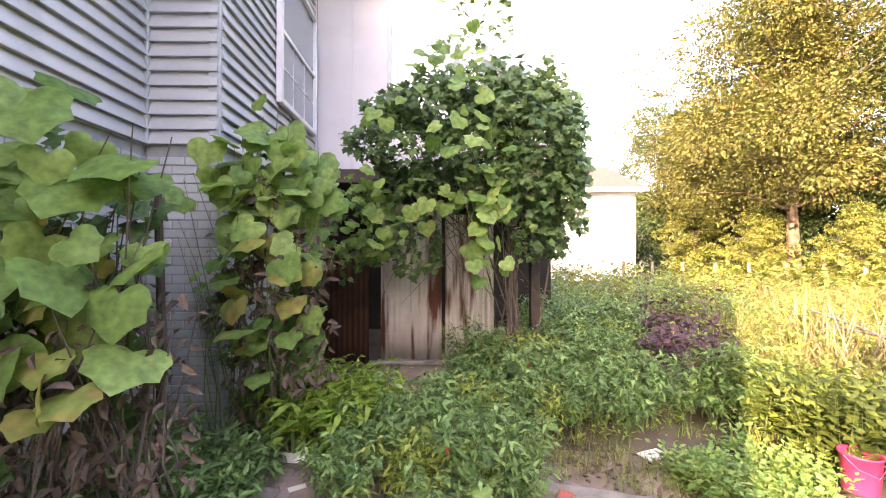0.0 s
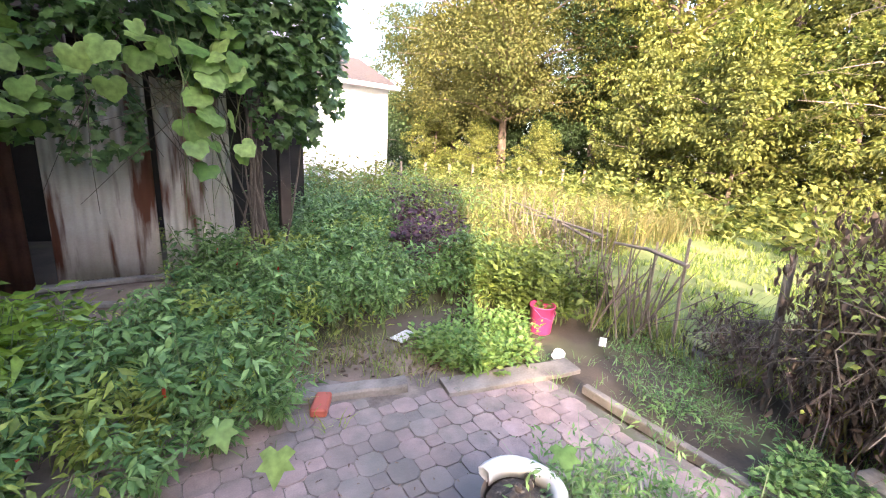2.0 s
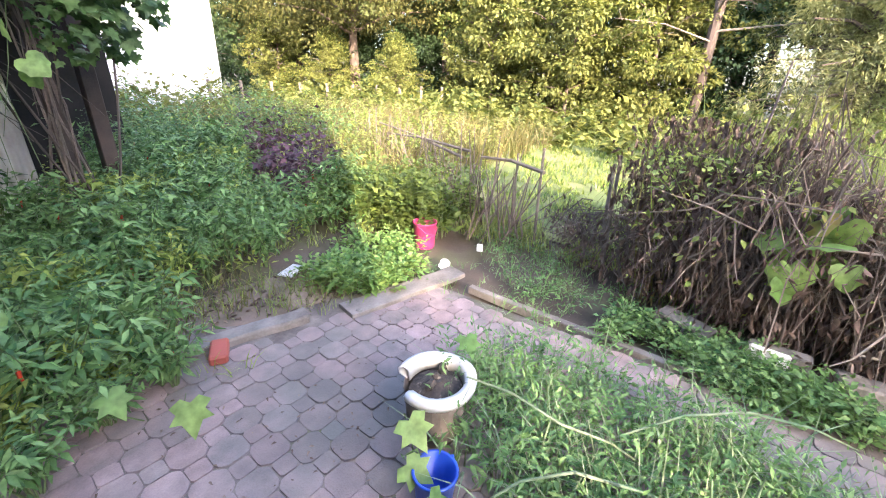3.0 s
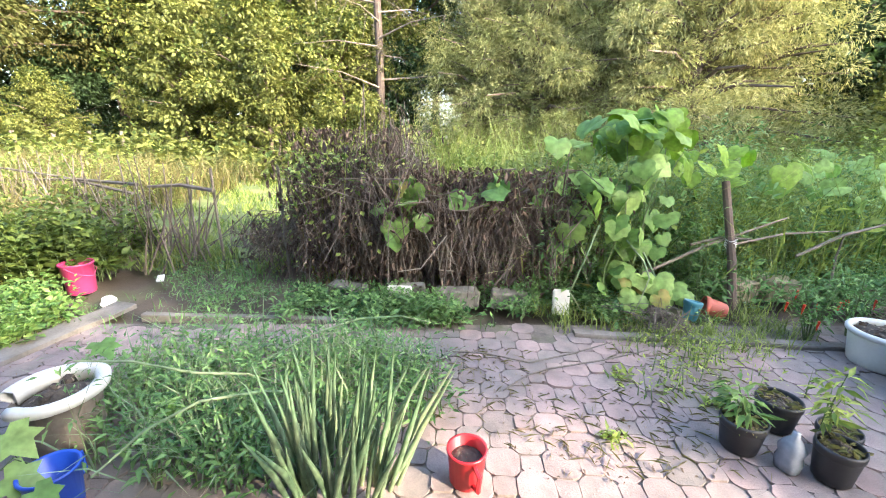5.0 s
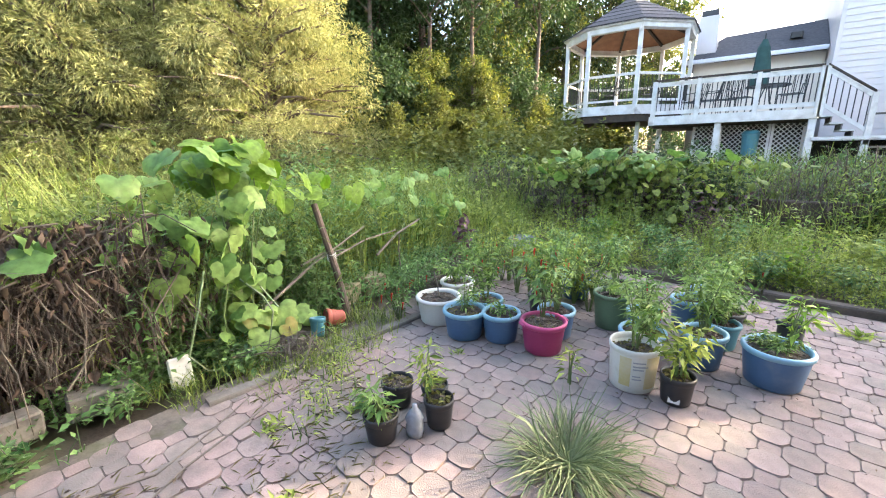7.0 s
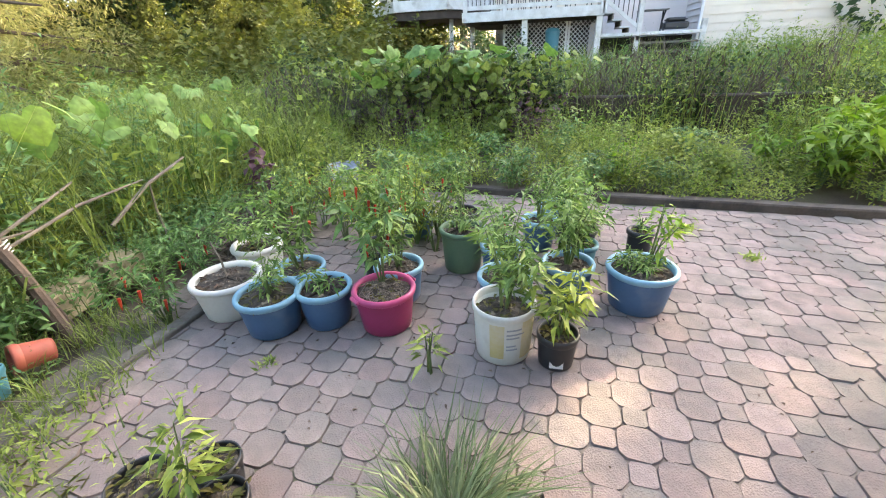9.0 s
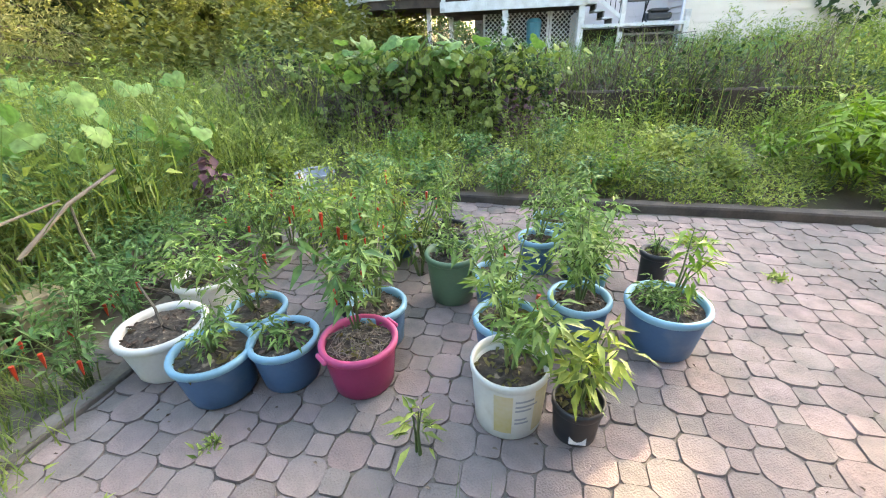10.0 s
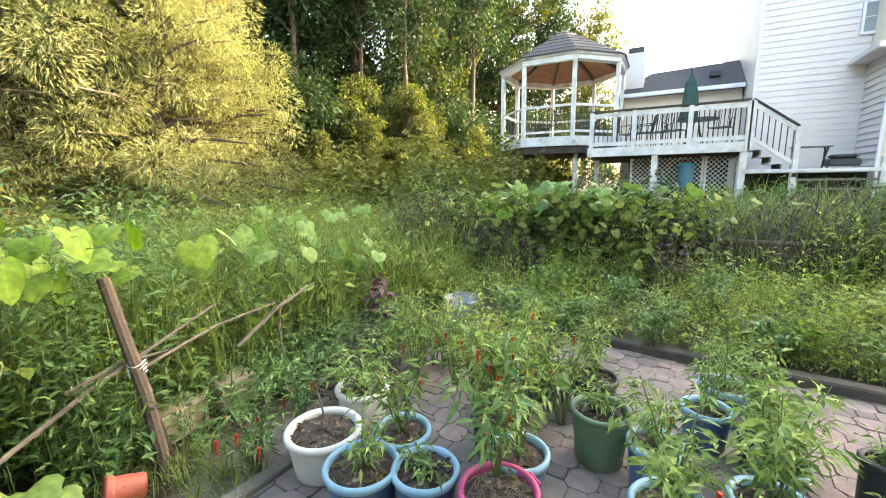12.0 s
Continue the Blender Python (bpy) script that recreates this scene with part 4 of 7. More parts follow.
board("timber_kerb", (2.4, -3.65, -0.03), (0.1, -3.44, -0.03), 0.12, 0.10, "kerb", "long weathered timber edging the far garden bed", "kerb")
board("timber_kerb", (0.08, -3.44, -0.03), (-3.4, -3.12, -0.03), 0.12, 0.10, "kerb", "long weathered timber edging the far garden bed", "kerb")
board("timber_kerb", (-1.0, 5.28, -0.05), (1.15, 4.72, -0.05), 0.13, 0.1, "timber", "grey timber edging the pepper bed", "kerb")
board("timber_kerb", (1.2, 4.7, -0.05), (1.95, 4.45, -0.04), 0.13, 0.09, "timber", "grey timber edging the pepper bed", "kerb")
board("plank", (2.15, 4.28, 0.0), (3.2, 4.02, 0.0), 0.2, 0.035, "timber", "flat grey plank at the patio's corner", "plank")
board("timber_kerb", (3.06, 3.8, -0.05), (2.95, 1.6, -0.05), 0.06, 0.06, "timber", "low timber along the patio by the brush fence", "kerb")
board("timber_kerb", (2.75, 0.6, -0.04), (2.52, -1.6, -0.04), 0.08, 0.07, "timber", "low timber along the patio by the brush fence", "kerb")


# ---- pots ----
def pot(x, y, rim, h, body, rimmat, label, lip=0.02, taper=0.78, fill=0.88, turn=0, tilt=0.0, handles=False, soil="potsoil", litter=45, group="potted plants on the patio"):
    t = thing("plant_pot", x, y, 0, turn, label, "plant pot", group)
    if tilt:
        t.matrix_basis = t.matrix_basis @ pose(0, 0, 0, tilt)
    R = rim / 2
    rb = R * taper
    prof = [(0.001, 0.002), (rb - 0.008, 0.002), (rb, 0.012)] + [(rb + (R - lip * 0.6 - rb) * s, 0.012 + (h - 0.05) * s) for s in (0.33, 0.66, 1.0)]
    bm = bmesh.new()
    lathe(bm, prof + [(R - lip * 0.7, h - 0.03), (R - lip * 1.1, h - 0.03), (rb * 0.9 + 0.2 * (R - rb), h * fill - 0.04)], 36)
    part("pot_body", bm, body, t, smooth=True)
    bm = bmesh.new()
    lathe(bm, [(R - lip * 0.75, h - 0.042), (R - lip * 0.1, h - 0.03), (R, h - 0.012), (R - lip * 0.3, h), (R - lip, h - 0.003), (R - lip * 1.3, h - 0.02), (R - lip * 1.25, h * fill * 0.9)], 36)
    part("rim", bm, rimmat, t, smooth=True)
    bm = bmesh.new()
    rs = (rb + (R - rb) * fill) - 0.012
    rings = lathe(bm, [(rs, h * fill - 0.008), (rs * 0.75, h * fill), (rs * 0.4, h * fill + 0.008), (0.001, h * fill + 0.012)], 20)
    for v in bm.verts:
        v.co.z += prnd.uniform(-0.009, 0.009)
    part("soil", bm, soil, t)
    if litter:
        a = rng.uniform(0, 2 * np.pi, litter)
        r = rs * np.sqrt(rng.uniform(0, 1, litter)) * 0.92
        c = np.stack([r * np.cos(a), r * np.sin(a), np.full(litter, h * fill + 0.008)], 1)
        tagged(leaves("mulch", c, rng.uniform(0.015, 0.05, litter), CRUMPLE, "L_straw" if litter % 2 else "L_dead", t, None, -0.1, 0.5), kind="stuff")
    if handles:
        for s in (-1, 1):
            bm = bmesh.new()
            box(bm, s * (R - 0.005), s * (R + 0.014), -0.04, 0.04, h - 0.03, h - 0.005, None, 0.008)
            part("handle", bm, rimmat, t)
    return t


def pepper(x, y, z, h, spread, n, leaf=0.09, material="L_pepper", fruits=0, label="green pepper plant with narrow leaves", category="pepper plant", group="", name="pepper_plant", stems=5, lean=(0, 0), width=0.85):
    t = thing(name, x, y, z, 0, label, category, group)
    bm = bmesh.new()
    tips = []
    for k in range(stems):
        a = rng.uniform(0, 2 * np.pi)
        r = spread * rng.uniform(0.3, 1.0)
        top = Vector((r * math.cos(a) + lean[0], r * math.sin(a) + lean[1], h * rng.uniform(0.65, 1.05)))
        mid = Vector((top.x * 0.3, top.y * 0.3, top.z * 0.5))
        tube(bm, [(0.01 * math.cos(a), 0.01 * math.sin(a), -0.02), mid, top], [0.006, 0.004, 0.002], 4, cap=False)
        tips.append((mid, top))
    part("stem", bm, "stem", t)
    c, o = [], []
    for k in range(n):
        m0, t0 = tips[k % len(tips)]
        s = rng.uniform(0, 1) ** 0.7
        p = (m0 * 0.6).lerp(m0, min(1, s * 3)) if s < 0.33 else m0.lerp(t0, (s - 0.33) / 0.67)
        a = rng.uniform(0, 2 * np.pi)
        q = rng.uniform(0, 0.06)
        c.append((p.x + q * math.cos(a), p.y + q * math.sin(a), p.z + rng.uniform(-0.02, 0.03)))
        o.append((math.cos(a), math.sin(a), 0.25))
    leaves("foliage", c, leaf * rng.uniform(0.55, 1.25, n), LANCE, material, t, o, 0.45, 0.75, width=width)
    for k in range(fruits):
        m0, t0 = tips[k % len(tips)]
        p = m0.lerp(t0, rng.uniform(0.2, 0.8)) + Vector((rng.uniform(-0.04, 0.04), rng.uniform(-0.04, 0.04), -0.02))
        bm = bmesh.new()
        tube(bm, [p, p + Vector((0.004, 0, -0.03)), p + Vector((0.0, 0.006, -0.07))], [0.009, 0.008, 0.002], 6)
        part("chilli", bm, "chilli", t)
    return t


BLUE = "faded blue plastic pot with a bleached rim, on the pavers"
pot_list = [
    # x, y, rim, height, body, rim, label, plant height, spread, leaves, leaf, fruits
    (2.03, -1.06, 0.35, 0.23, "blue", "bluerim", BLUE, 0.22, 0.14, 90, 0.075, 0),
    (1.76, -1.17, 0.31, 0.23, "blue", "bluerim", BLUE, 0.10, 0.10, 40, 0.08, 0),
    (1.42, -1.19, 0.34, 0.24, "pink", "pinkrim", "magenta plastic pot with a bright pink rim and dry stalks", 0.0, 0, 0, 0, 0),
    (1.43, -1.47, 0.30, 0.23, "blue", "bluerim", BLUE, 0.5, 0.22, 150, 0.10, 3),
    (2.01, -1.36, 0.30, 0.23, "blue", "bluerim", BLUE, 0.4, 0.2, 150, 0.10, 2),
    (1.12, -1.90, 0.31, 0.30, "green", "green", "dusty green plastic tub with bright seedlings", 0.13, 0.12, 120, 0.06, 0),
    (0.80, -1.42, 0.31, 0.24, "blue", "bluerim", BLUE, 0.40, 0.2, 170, 0.095, 2),
    (0.46, -1.60, 0.30, 0.25, "blue", "bluerim", BLUE, 0.42, 0.22, 220, 0.10, 0),
    (0.86, -1.83, 0.27, 0.23, "blue", "bluerim", BLUE, 0.25, 0.14, 100, 0.08, 0),
    (0.62, -2.28, 0.26, 0.24, "blue", "bluerim", BLUE, 0.35, 0.16, 110, 0.09, 0),
    (0.50, -2.62, 0.29, 0.24, "blue", "bluerim", BLUE, 0.30, 0.18, 130, 0.09, 0),
    (0.07, -1.60, 0.375, 0.25, "blue", "bluerim", "large blue plastic pot with a bleached rim and lush seedlings", 0.07, 0.13, 170, 0.065, 0),
    (-0.03, -2.12, 0.18, 0.25, "black", "black", "small dark grey nursery pot on the pavers", 0.12, 0.05, 30, 0.06, 0),
    (1.59, -2.42, 0.31, 0.22, "blue", "bluerim", BLUE, 0.30, 0.18, 120, 0.08, 2),
    (1.22, -2.42, 0.30, 0.22, "black", "black", "black nursery tub with a bushy pepper", 0.4, 0.2, 130, 0.09, 2),
    (2.38, -1.18, 0.40, 0.23, "whiteplastic", "whiteplastic", "wide off-white plastic tub of dry soil with a bare stick", 0.0, 0, 0, 0, 0),
    (2.47, -1.60, 0.34, 0.24, "whiteplastic", "whiteplastic", "off-white round planter with a thick rim", 0.25, 0.2, 150, 0.09, 0),
    (1.62, -1.70, 0.30, 0.24, "black", "black", "black nursery tub with a tall pepper", 0.55, 0.25, 200, 0.10, 4),
    (0.36, -2.2, 0.28, 0.22, "black", "black", "black nursery tub with dark leafy pepper", 0.35, 0.2, 180, 0.10, 0),
    (0.36, -1.98, 0.24, 0.2, "teal", "teal", "teal plastic pot crowded with leaves", 0.3, 0.18, 140, 0.09, 0),
]
for k, (x, y, rim, h, body, rm, label, ph, sp, n, leaf, fruits) in enumerate(pot_list):
    pot(x, y, rim, h, body, rm, label, turn=prnd.uniform(0, 360), litter=45 + k % 2, handles=body == "pink", lip=0.03 if body == "whiteplastic" else 0.022)
    if n:
        pepper(x, y, h * 0.88, ph * 1.15, sp * 1.3, int(n * 2.0), leaf * 0.72, "L_pot", fruits=fruits, group="pepper plants in pots", stems=4 + n // 40)
# the printed pail and its neighbours
pail = pot(0.78, -1.08, 0.30, 0.29, "whiteplastic", "whiteplastic", "dirty white plastic pail with faded printed labels", lip=0.012, taper=0.86, fill=0.82)
for a, w, z0, z1, mt, nm in ((82, 14, 0.05, 0.24, "yellowlabel", "label_band"), (152, 22, 0.04, 0.25, "yellowlabel", "label_band")):
    bm = bmesh.new()
    vs = []
    for z in (z0, z1):
        r = 0.129 + 0.0125 * (z - 0.012) / 0.24 + 0.0018
        vs.append([bm.verts.new((r * math.cos(math.radians(q)), r * math.sin(math.radians(q)), z)) for q in np.linspace(a - w, a + w, 7)])
    for k in range(6):
        bm.faces.new((vs[0][k], vs[0][k + 1], vs[1][k + 1], vs[1][k]))
    part(nm, bm, mt, pail)
for zc, n in ((0.21, 9), (0.185, 11), (0.165, 8), (0.12, 6), (0.10, 7)):
    bm = bmesh.new()
    r = 0.129 + 0.0125 * (zc - 0.012) / 0.24 + 0.0022
    q = np.linspace(100, 100 + 3.2 * n, 6)
    lo = [bm.verts.new((r * math.cos(math.radians(a)), r * math.sin(math.radians(a)), zc)) for a in q]
    hi = [bm.verts.new((r * math.cos(math.radians(a)), r * math.sin(math.radians(a)), zc + 0.009)) for a in q]
    for k in range(5):
        bm.faces.new((lo[k], lo[k + 1], hi[k + 1], hi[k]))
    part("print_bar", bm, "greyprint", pail)
pepper(0.78, -1.08, 0.24, 0.42, 0.18, 260, 0.075, "L_pot", group="pepper plants in pots", stems=6)
blk = pot(0.53, -1.03, 0.19, 0.18, "black", "black", "black nursery pot with a white and yellow label", lip=0.01, taper=0.82, fill=0.85)
bm = bmesh.new()
box(bm, -0.03, 0.03, -0.002, 0.002, 0.03, 0.12, pose(0.0, 0.0845, 0.0, 9, 0, 0))
part("label", bm, "paper", blk)
pepper(0.53, -1.03, 0.15, 0.32, 0.17, 150, 0.095, "L_weed", group="pepper plants in pots", stems=6)
pepper(0.02, -1.66, 0.2, 0.40, 0.12, 70, 0.085, "L_lime", label="bright lime-green pepper seedling in a blue pot", group="pepper plants in pots", stems=5, lean=(-0.1, 0))
pepper(1.10, -0.86, 0.0, 0.24, 0.035, 34, 0.085, "L_weed", label="young leafy weed growing between pavers", category="weed", name="weed_seedling", stems=3)
# dry stalks on the pink pot
st = thing("dry_stalks", 1.42, -1.19, 0.215, label="heap of dry cut stalks in the pink pot", category="dry stalks", kind="stuff")
bm = bmesh.new()
for k in range(90):
    a, r = rng.uniform(0, 6.28), 0.13 * math.sqrt(rng.uniform(0, 1))
    b = rng.uniform(0, 6.28)
    p = Vector((r * math.cos(a), r * math.sin(a), 0.005 + 0.012 * rng.uniform(0, 1)))
    d = Vector((math.cos(b), math.sin(b), rng.uniform(-0.1, 0.25))) * rng.uniform(0.02, 0.05)
    q = p + d
    if q.xy.length < 0.14:
        tube(bm, [p - d, q], 0.0018, 4, cap=False)
part("stalks", bm, "stick", st)
pepper(1.46, -1.28, 0.2, 0.5, 0.2, 110, 0.10, group="pepper plants in pots", fruits=2, stems=4)
bm = bmesh.new()
tube(bm, [(2.38, -1.18, 0.17), (2.4, -1.2, 0.3), (2.46, -1.22, 0.42)], [0.008, 0.006, 0.004], 6)
tagged(part("stick", bm, "stick"), "bare grey stick standing in a pot", "stick")

# three small nursery pots near the middle
for x, y, rim, h, body, label in ((1.705, 0.20, 0.185, 0.16, "black", "small black nursery pot with a leafy seedling"), (1.84, -0.07, 0.19, 0.16, "black", "empty small black nursery pot"), (1.53, -0.06, 0.165, 0.17, "black", "small black nursery pot packed with brown soil"), (1.66, -0.19, 0.16, 0.14, "black", "small black nursery pot half hidden behind the others")):
    pot(x, y, rim, h, body, body, label, lip=0.008, taper=0.78, fill=0.9, group="small nursery pots")
pepper(1.705, 0.20, 0.14, 0.13, 0.12, 90, 0.085, "L_gourd", label="bright leafy seedling in a nursery pot", stems=5)
pepper(1.62, -0.06, 0.15, 0.28, 0.05, 90, 0.075, "L_weed", label="tall basil-like seedling in a nursery pot", stems=3)
jar = thing("plastic_bottle", 1.585, 0.075, 0, label="crumpled clear plastic bottle beside the pots", category="bottle")
bm = bmesh.new()
lathe(bm, [(0.001, 0), (0.045, 0.004), (0.05, 0.04), (0.042, 0.07), (0.05, 0.1), (0.03, 0.14), (0.014, 0.16), (0.014, 0.18), (0.001, 0.181)], 14, 0.08)
part("bottle_body", bm, "clearplastic", jar, smooth=True)


# ---- woods and trees ----
def tree_mesh(h, crown_r, n, leaf, material, crown_base=0.35, trunk_r=0.18, limbs=9, shape=OVAL, seed=0, conifer=False, droop=0.4, clump=(0.2, 0.36)):
    """A tapered trunk with limbs and a crown of leaf sprays gathered in uneven clumps."""
    r = np.random.default_rng(seed)
    t = thing("tree")
    bm = bmesh.new()
    bend = [(r.normal(0, 0.015 * h) * k / 4, r.normal(0, 0.015 * h) * k / 4, h * 0.9 * k / 4) for k in range(5)]
    tube(bm, bend, [trunk_r * (1.25 if k == 0 else 1) * (1 - 0.2 * k) for k in range(5)], 9)
    clumps = []
    for k in range(limbs):
        f = crown_base + (0.95 - crown_base) * (k + r.uniform(0, 1)) / limbs
        a = k * 2.4 + r.uniform(-0.5, 0.5)
        prof = (1 - f) / (1 - crown_base) if conifer else math.sin(math.pi * min(1, 0.25 + 0.75 * (f - crown_base) / (1 - crown_base))) ** 0.7
        L = crown_r * prof * r.uniform(0.6, 1.05)
        z = h * f
        base = Vector((bend[0][0], bend[0][1], z * 0.85))
        tip = Vector((L * math.cos(a), L * math.sin(a), z + (0.1 if not conifer else -0.05) * L))
        mid = base.lerp(tip, 0.5) + Vector((0, 0, 0.1 * L))
        tube(bm, [base, mid, tip], [trunk_r * 0.35, trunk_r * 0.2, trunk_r * 0.07], 5, cap=False)
        for s in (0.35, 0.65, 1.0):
            clumps.append((base.lerp(tip, s) + Vector((r.normal(0, 0.3), r.normal(0, 0.3), r.normal(0, 0.3))) * crown_r * 0.25, crown_r * r.uniform(*clump)))
    clumps.append((Vector((0, 0, h * 0.97)), crown_r * 0.3))
    tagged(part("trunk", bm, "bark", t), kind="stuff")
    w = np.array([c[1] ** 2 for c in clumps])
    cnt = r.multinomial(n, w / w.sum())
    cs, os_ = [], []
    for (c, rad), m in zip(clumps, cnt):
        d = r.normal(0, 1, (m, 3))
        d /= np.linalg.norm(d, axis=1, keepdims=True)
        q = r.uniform(0.3, 1, m) ** 0.5
        cs.append(np.array(c) + d * q[:, None] * rad * np.array([1.1, 1.1, 0.75]))
        os_.append(d)
    c, o = np.concatenate(cs), np.concatenate(os_)
    leaves("crown", c, leaf * r.uniform(0.6, 1.3, len(c)), shape, material, t, o, droop, 0.8)
    return t


tree_kinds = [
    ("maple", tree_mesh(13, 6.0, 105000, 0.135, "L_maple", 0.27, 0.24, 46, seed=1, clump=(0.15, 0.28)), "broad maple turning yellow at the garden's end"),
    ("oak", tree_mesh(15, 4.2, 26000, 0.21, "L_wood", 0.2, 0.26, 32, seed=2, clump=(0.13, 0.25)), "tall woodland tree with yellow-green leaves"),
    ("oak", tree_mesh(16, 4.0, 20000, 0.22, "L_deep", 0.25, 0.26, 17, seed=3), "tall woodland tree with leaves in shaded tones"),
    ("cedar", tree_mesh(9, 3.2, 90000, 0.122, "L_juniper", 0.02, 0.2, 110, seed=4, conifer=True, shape=SPRAY, droop=0.3, clump=(0.09, 0.19)), "broad feathery cedar lit by low sun"),
    ("understorey_tree", tree_mesh(6, 2.6, 17000, 0.16, "L_wood", 0.05, 0.12, 30, seed=5, clump=(0.13, 0.25)), "leafy understorey tree at the wood's edge"),
    ("understorey_tree", tree_mesh(5, 2.4, 9000, 0.18, "L_deep", 0.05, 0.1, 15, seed=6), "understorey tree in shaded tones at the wood's edge"),
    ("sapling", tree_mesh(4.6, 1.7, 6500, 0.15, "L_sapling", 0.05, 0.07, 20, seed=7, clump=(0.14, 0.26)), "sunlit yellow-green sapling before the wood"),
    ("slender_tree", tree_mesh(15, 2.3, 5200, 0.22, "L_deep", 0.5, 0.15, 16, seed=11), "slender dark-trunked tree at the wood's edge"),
]
for nm, t, label in tree_kinds:
    t.name = nm
    tagged(t, label, "tree", "woodland trees")
used = set()


def plant_tree(k, x, y, s=1.0, rot=0.0):
    nm, t, label = tree_kinds[k]
    m = pose(x, y, ground_z(x, y) - 0.1, 0, 0, rot)
    if k in used:
        c = copy_thing(t, m)
        c.scale = (s, s, s)
    else:
        used.add(k)
        t.matrix_basis = m
        t.scale = (s, s, s)


def polar(deg, r):
    """Place at a bearing from the patio, degrees from +x towards +y."""
    return 0.5 + r * math.cos(math.radians(deg)), 1.0 + r * math.sin(math.radians(deg))


# maple and its row
for k, deg, r, s in [(0, 48.5, 25, 1.08), (0, 56, 30, 0.85), (2, 38, 26, 0.9), (1, 30, 23, 1.0), (4, 24, 17, 1.0), (1, 20, 25, 1.0), (1, 11, 21, 0.95), (2, 4, 25, 1.0), (4, 14, 16, 0.9),
                     (4, 33, 21, 0.8), (5, 42, 26, 1.0), (5, 50, 27, 0.9), (2, 27, 30, 1.1), (2, 14, 30, 1.1), (2, 36, 32, 1.0), (5, 7, 17, 0.9), (1, -4, 24, 1.0), (2, -10, 27, 1.1), (3, -3, 15, 1.0),
                     (3, -20, 14.5, 1.05), (3, -29, 13.5, 1.15), (3, -35, 15, 1.05), (3, -11, 14.5, 1.1), (1, -17, 25, 1.1), (1, -27, 24, 1.1), (2, -35, 24, 1.15), (2, -44, 22, 1.0),
                     (2, -50, 24, 1.1), (5, -46, 17, 0.9), (4, -51, 18, 0.8), (4, -57, 19, 0.7), (5, -62, 21, 0.9), (1, -56, 27, 1.05), (2, -62, 30, 1.15), (1, -68, 33, 1.1), (2, -74, 36, 1.1), (5, -70, 26, 0.9), (1, -81, 40, 1.0),
                     (2, 60, 40, 0.9), (1, 47, 38, 1.0), (2, 20, 36, 1.2), (2, 2, 34, 1.2), (2, -20, 34, 1.2), (2, -42, 33, 1.2), (1, -64, 42, 1.2), (4, 52, 24, 0.6), (4, 45, 21, 0.5), (5, 55, 32, 1.3), (5, 60, 30, 1.2), (5, 47, 31, 1.3), (5, 40, 30, 1.3), (5, 33, 27, 1.2), (5, 64, 34, 1.2), (4, 58, 27, 0.7), (5, -66, 24, 0.9), (5, -54, 22, 1.0), (5, -75, 30, 1.0), (5, -82, 34, 1.0), (5, -33, 22, 1.3), (5, -40, 21, 1.3), (5, -48, 24, 1.3), (5, -25, 21, 1.3), (5, -57, 25, 1.2), (5, -15, 22, 1.2), (5, -8, 22, 1.2), (5, 15, 24, 1.2), (5, 25, 25, 1.3), (6, 24, 15.5, 1.0), (6, 33, 18, 1.1), (6, -47, 15.5, 0.55), (6, -53, 16.5, 0.65), (6, -60, 17, 0.5), (6, -66, 18.5, 0.6), (7, -44, 19, 1.0), (7, -51, 20.5, 1.0), (7, -57, 19, 0.85), (7, -65, 22, 1.0)]:
    x, y = polar(deg + rng.uniform(-1, 1), r)
    plant_tree(k, x, y, s * rng.uniform(0.93, 1.07), rng.uniform(0, 360))

# trees beyond the far house; first and last are added to block sun
plant_tree(5, -9.3, -14.2, 1.15, 100)
shade_tree = tree_mesh(8.3, 2.0, 16000, 0.17, "L_deep", 0.42, 0.16, 26, seed=9, clump=(0.2, 0.36))
shade_tree.matrix_basis = pose(-9.85, -10.2, 0.9)
tagged(shade_tree, "dark slender tree beside the far house", "tree")
# added out of view: its high crown shades the fence and gate
sun_block_tree = tree_mesh(10.6, 1.15, 9000, 0.17, "L_deep", 0.74, 0.16, 16, seed=12, clump=(0.24, 0.4))
sun_block_tree.matrix_basis = pose(-9.45, -15.45, 0.9)
tagged(sun_block_tree, "unseen tree added behind the far house to block sun", "tree")

# bare-limbed pine at the wood's edge
pine = thing("dead_pine", 15.5, 3.6, 0, label="half-dead pine with bare horizontal limbs", category="tree")
bm = bmesh.new()
tube(bm, [(0, 0, 0), (0.1, 0, 4), (0.1, 0.1, 9), (0, 0, 13)], [0.17, 0.14, 0.10, 0.04], 9)
part("trunk", bm, "darktimber", pine)
bm = bmesh.new()
for k in range(34):
    z = 2.6 + 9 * k / 34
    a = k * 2.4
    L = rng.uniform(1.6, 4.2)
    p = Vector((0, 0, z))
    q = Vector((L * math.cos(a), L * math.sin(a), z + rng.uniform(-0.2, 0.5)))
    tube(bm, [p, p.lerp(q, 0.5) + Vector((0, 0, 0.15)), q], [0.035, 0.02, 0.006], 5, cap=False)
    for j in range(7):
        s = rng.uniform(0.3, 1)
        c = p.lerp(q, s)
        tube(bm, [c, c + Vector(rng.normal(0, 0.35, 3))], [0.009, 0.003], 4, cap=False)
tagged(part("limb", bm, "stick", pine), kind="stuff")
tufts = []
for k in range(34):
    a, L, z = k * 2.4, rng.uniform(1.4, 3.8), 2.6 + 9 * k / 34
    for j in range(70):
        q = L * rng.uniform(0.35, 1.0)
        tufts.append((q * math.cos(a) + rng.normal(0, 0.22), q * math.sin(a) + rng.normal(0, 0.22), z + 0.12 + rng.normal(0, 0.1)))
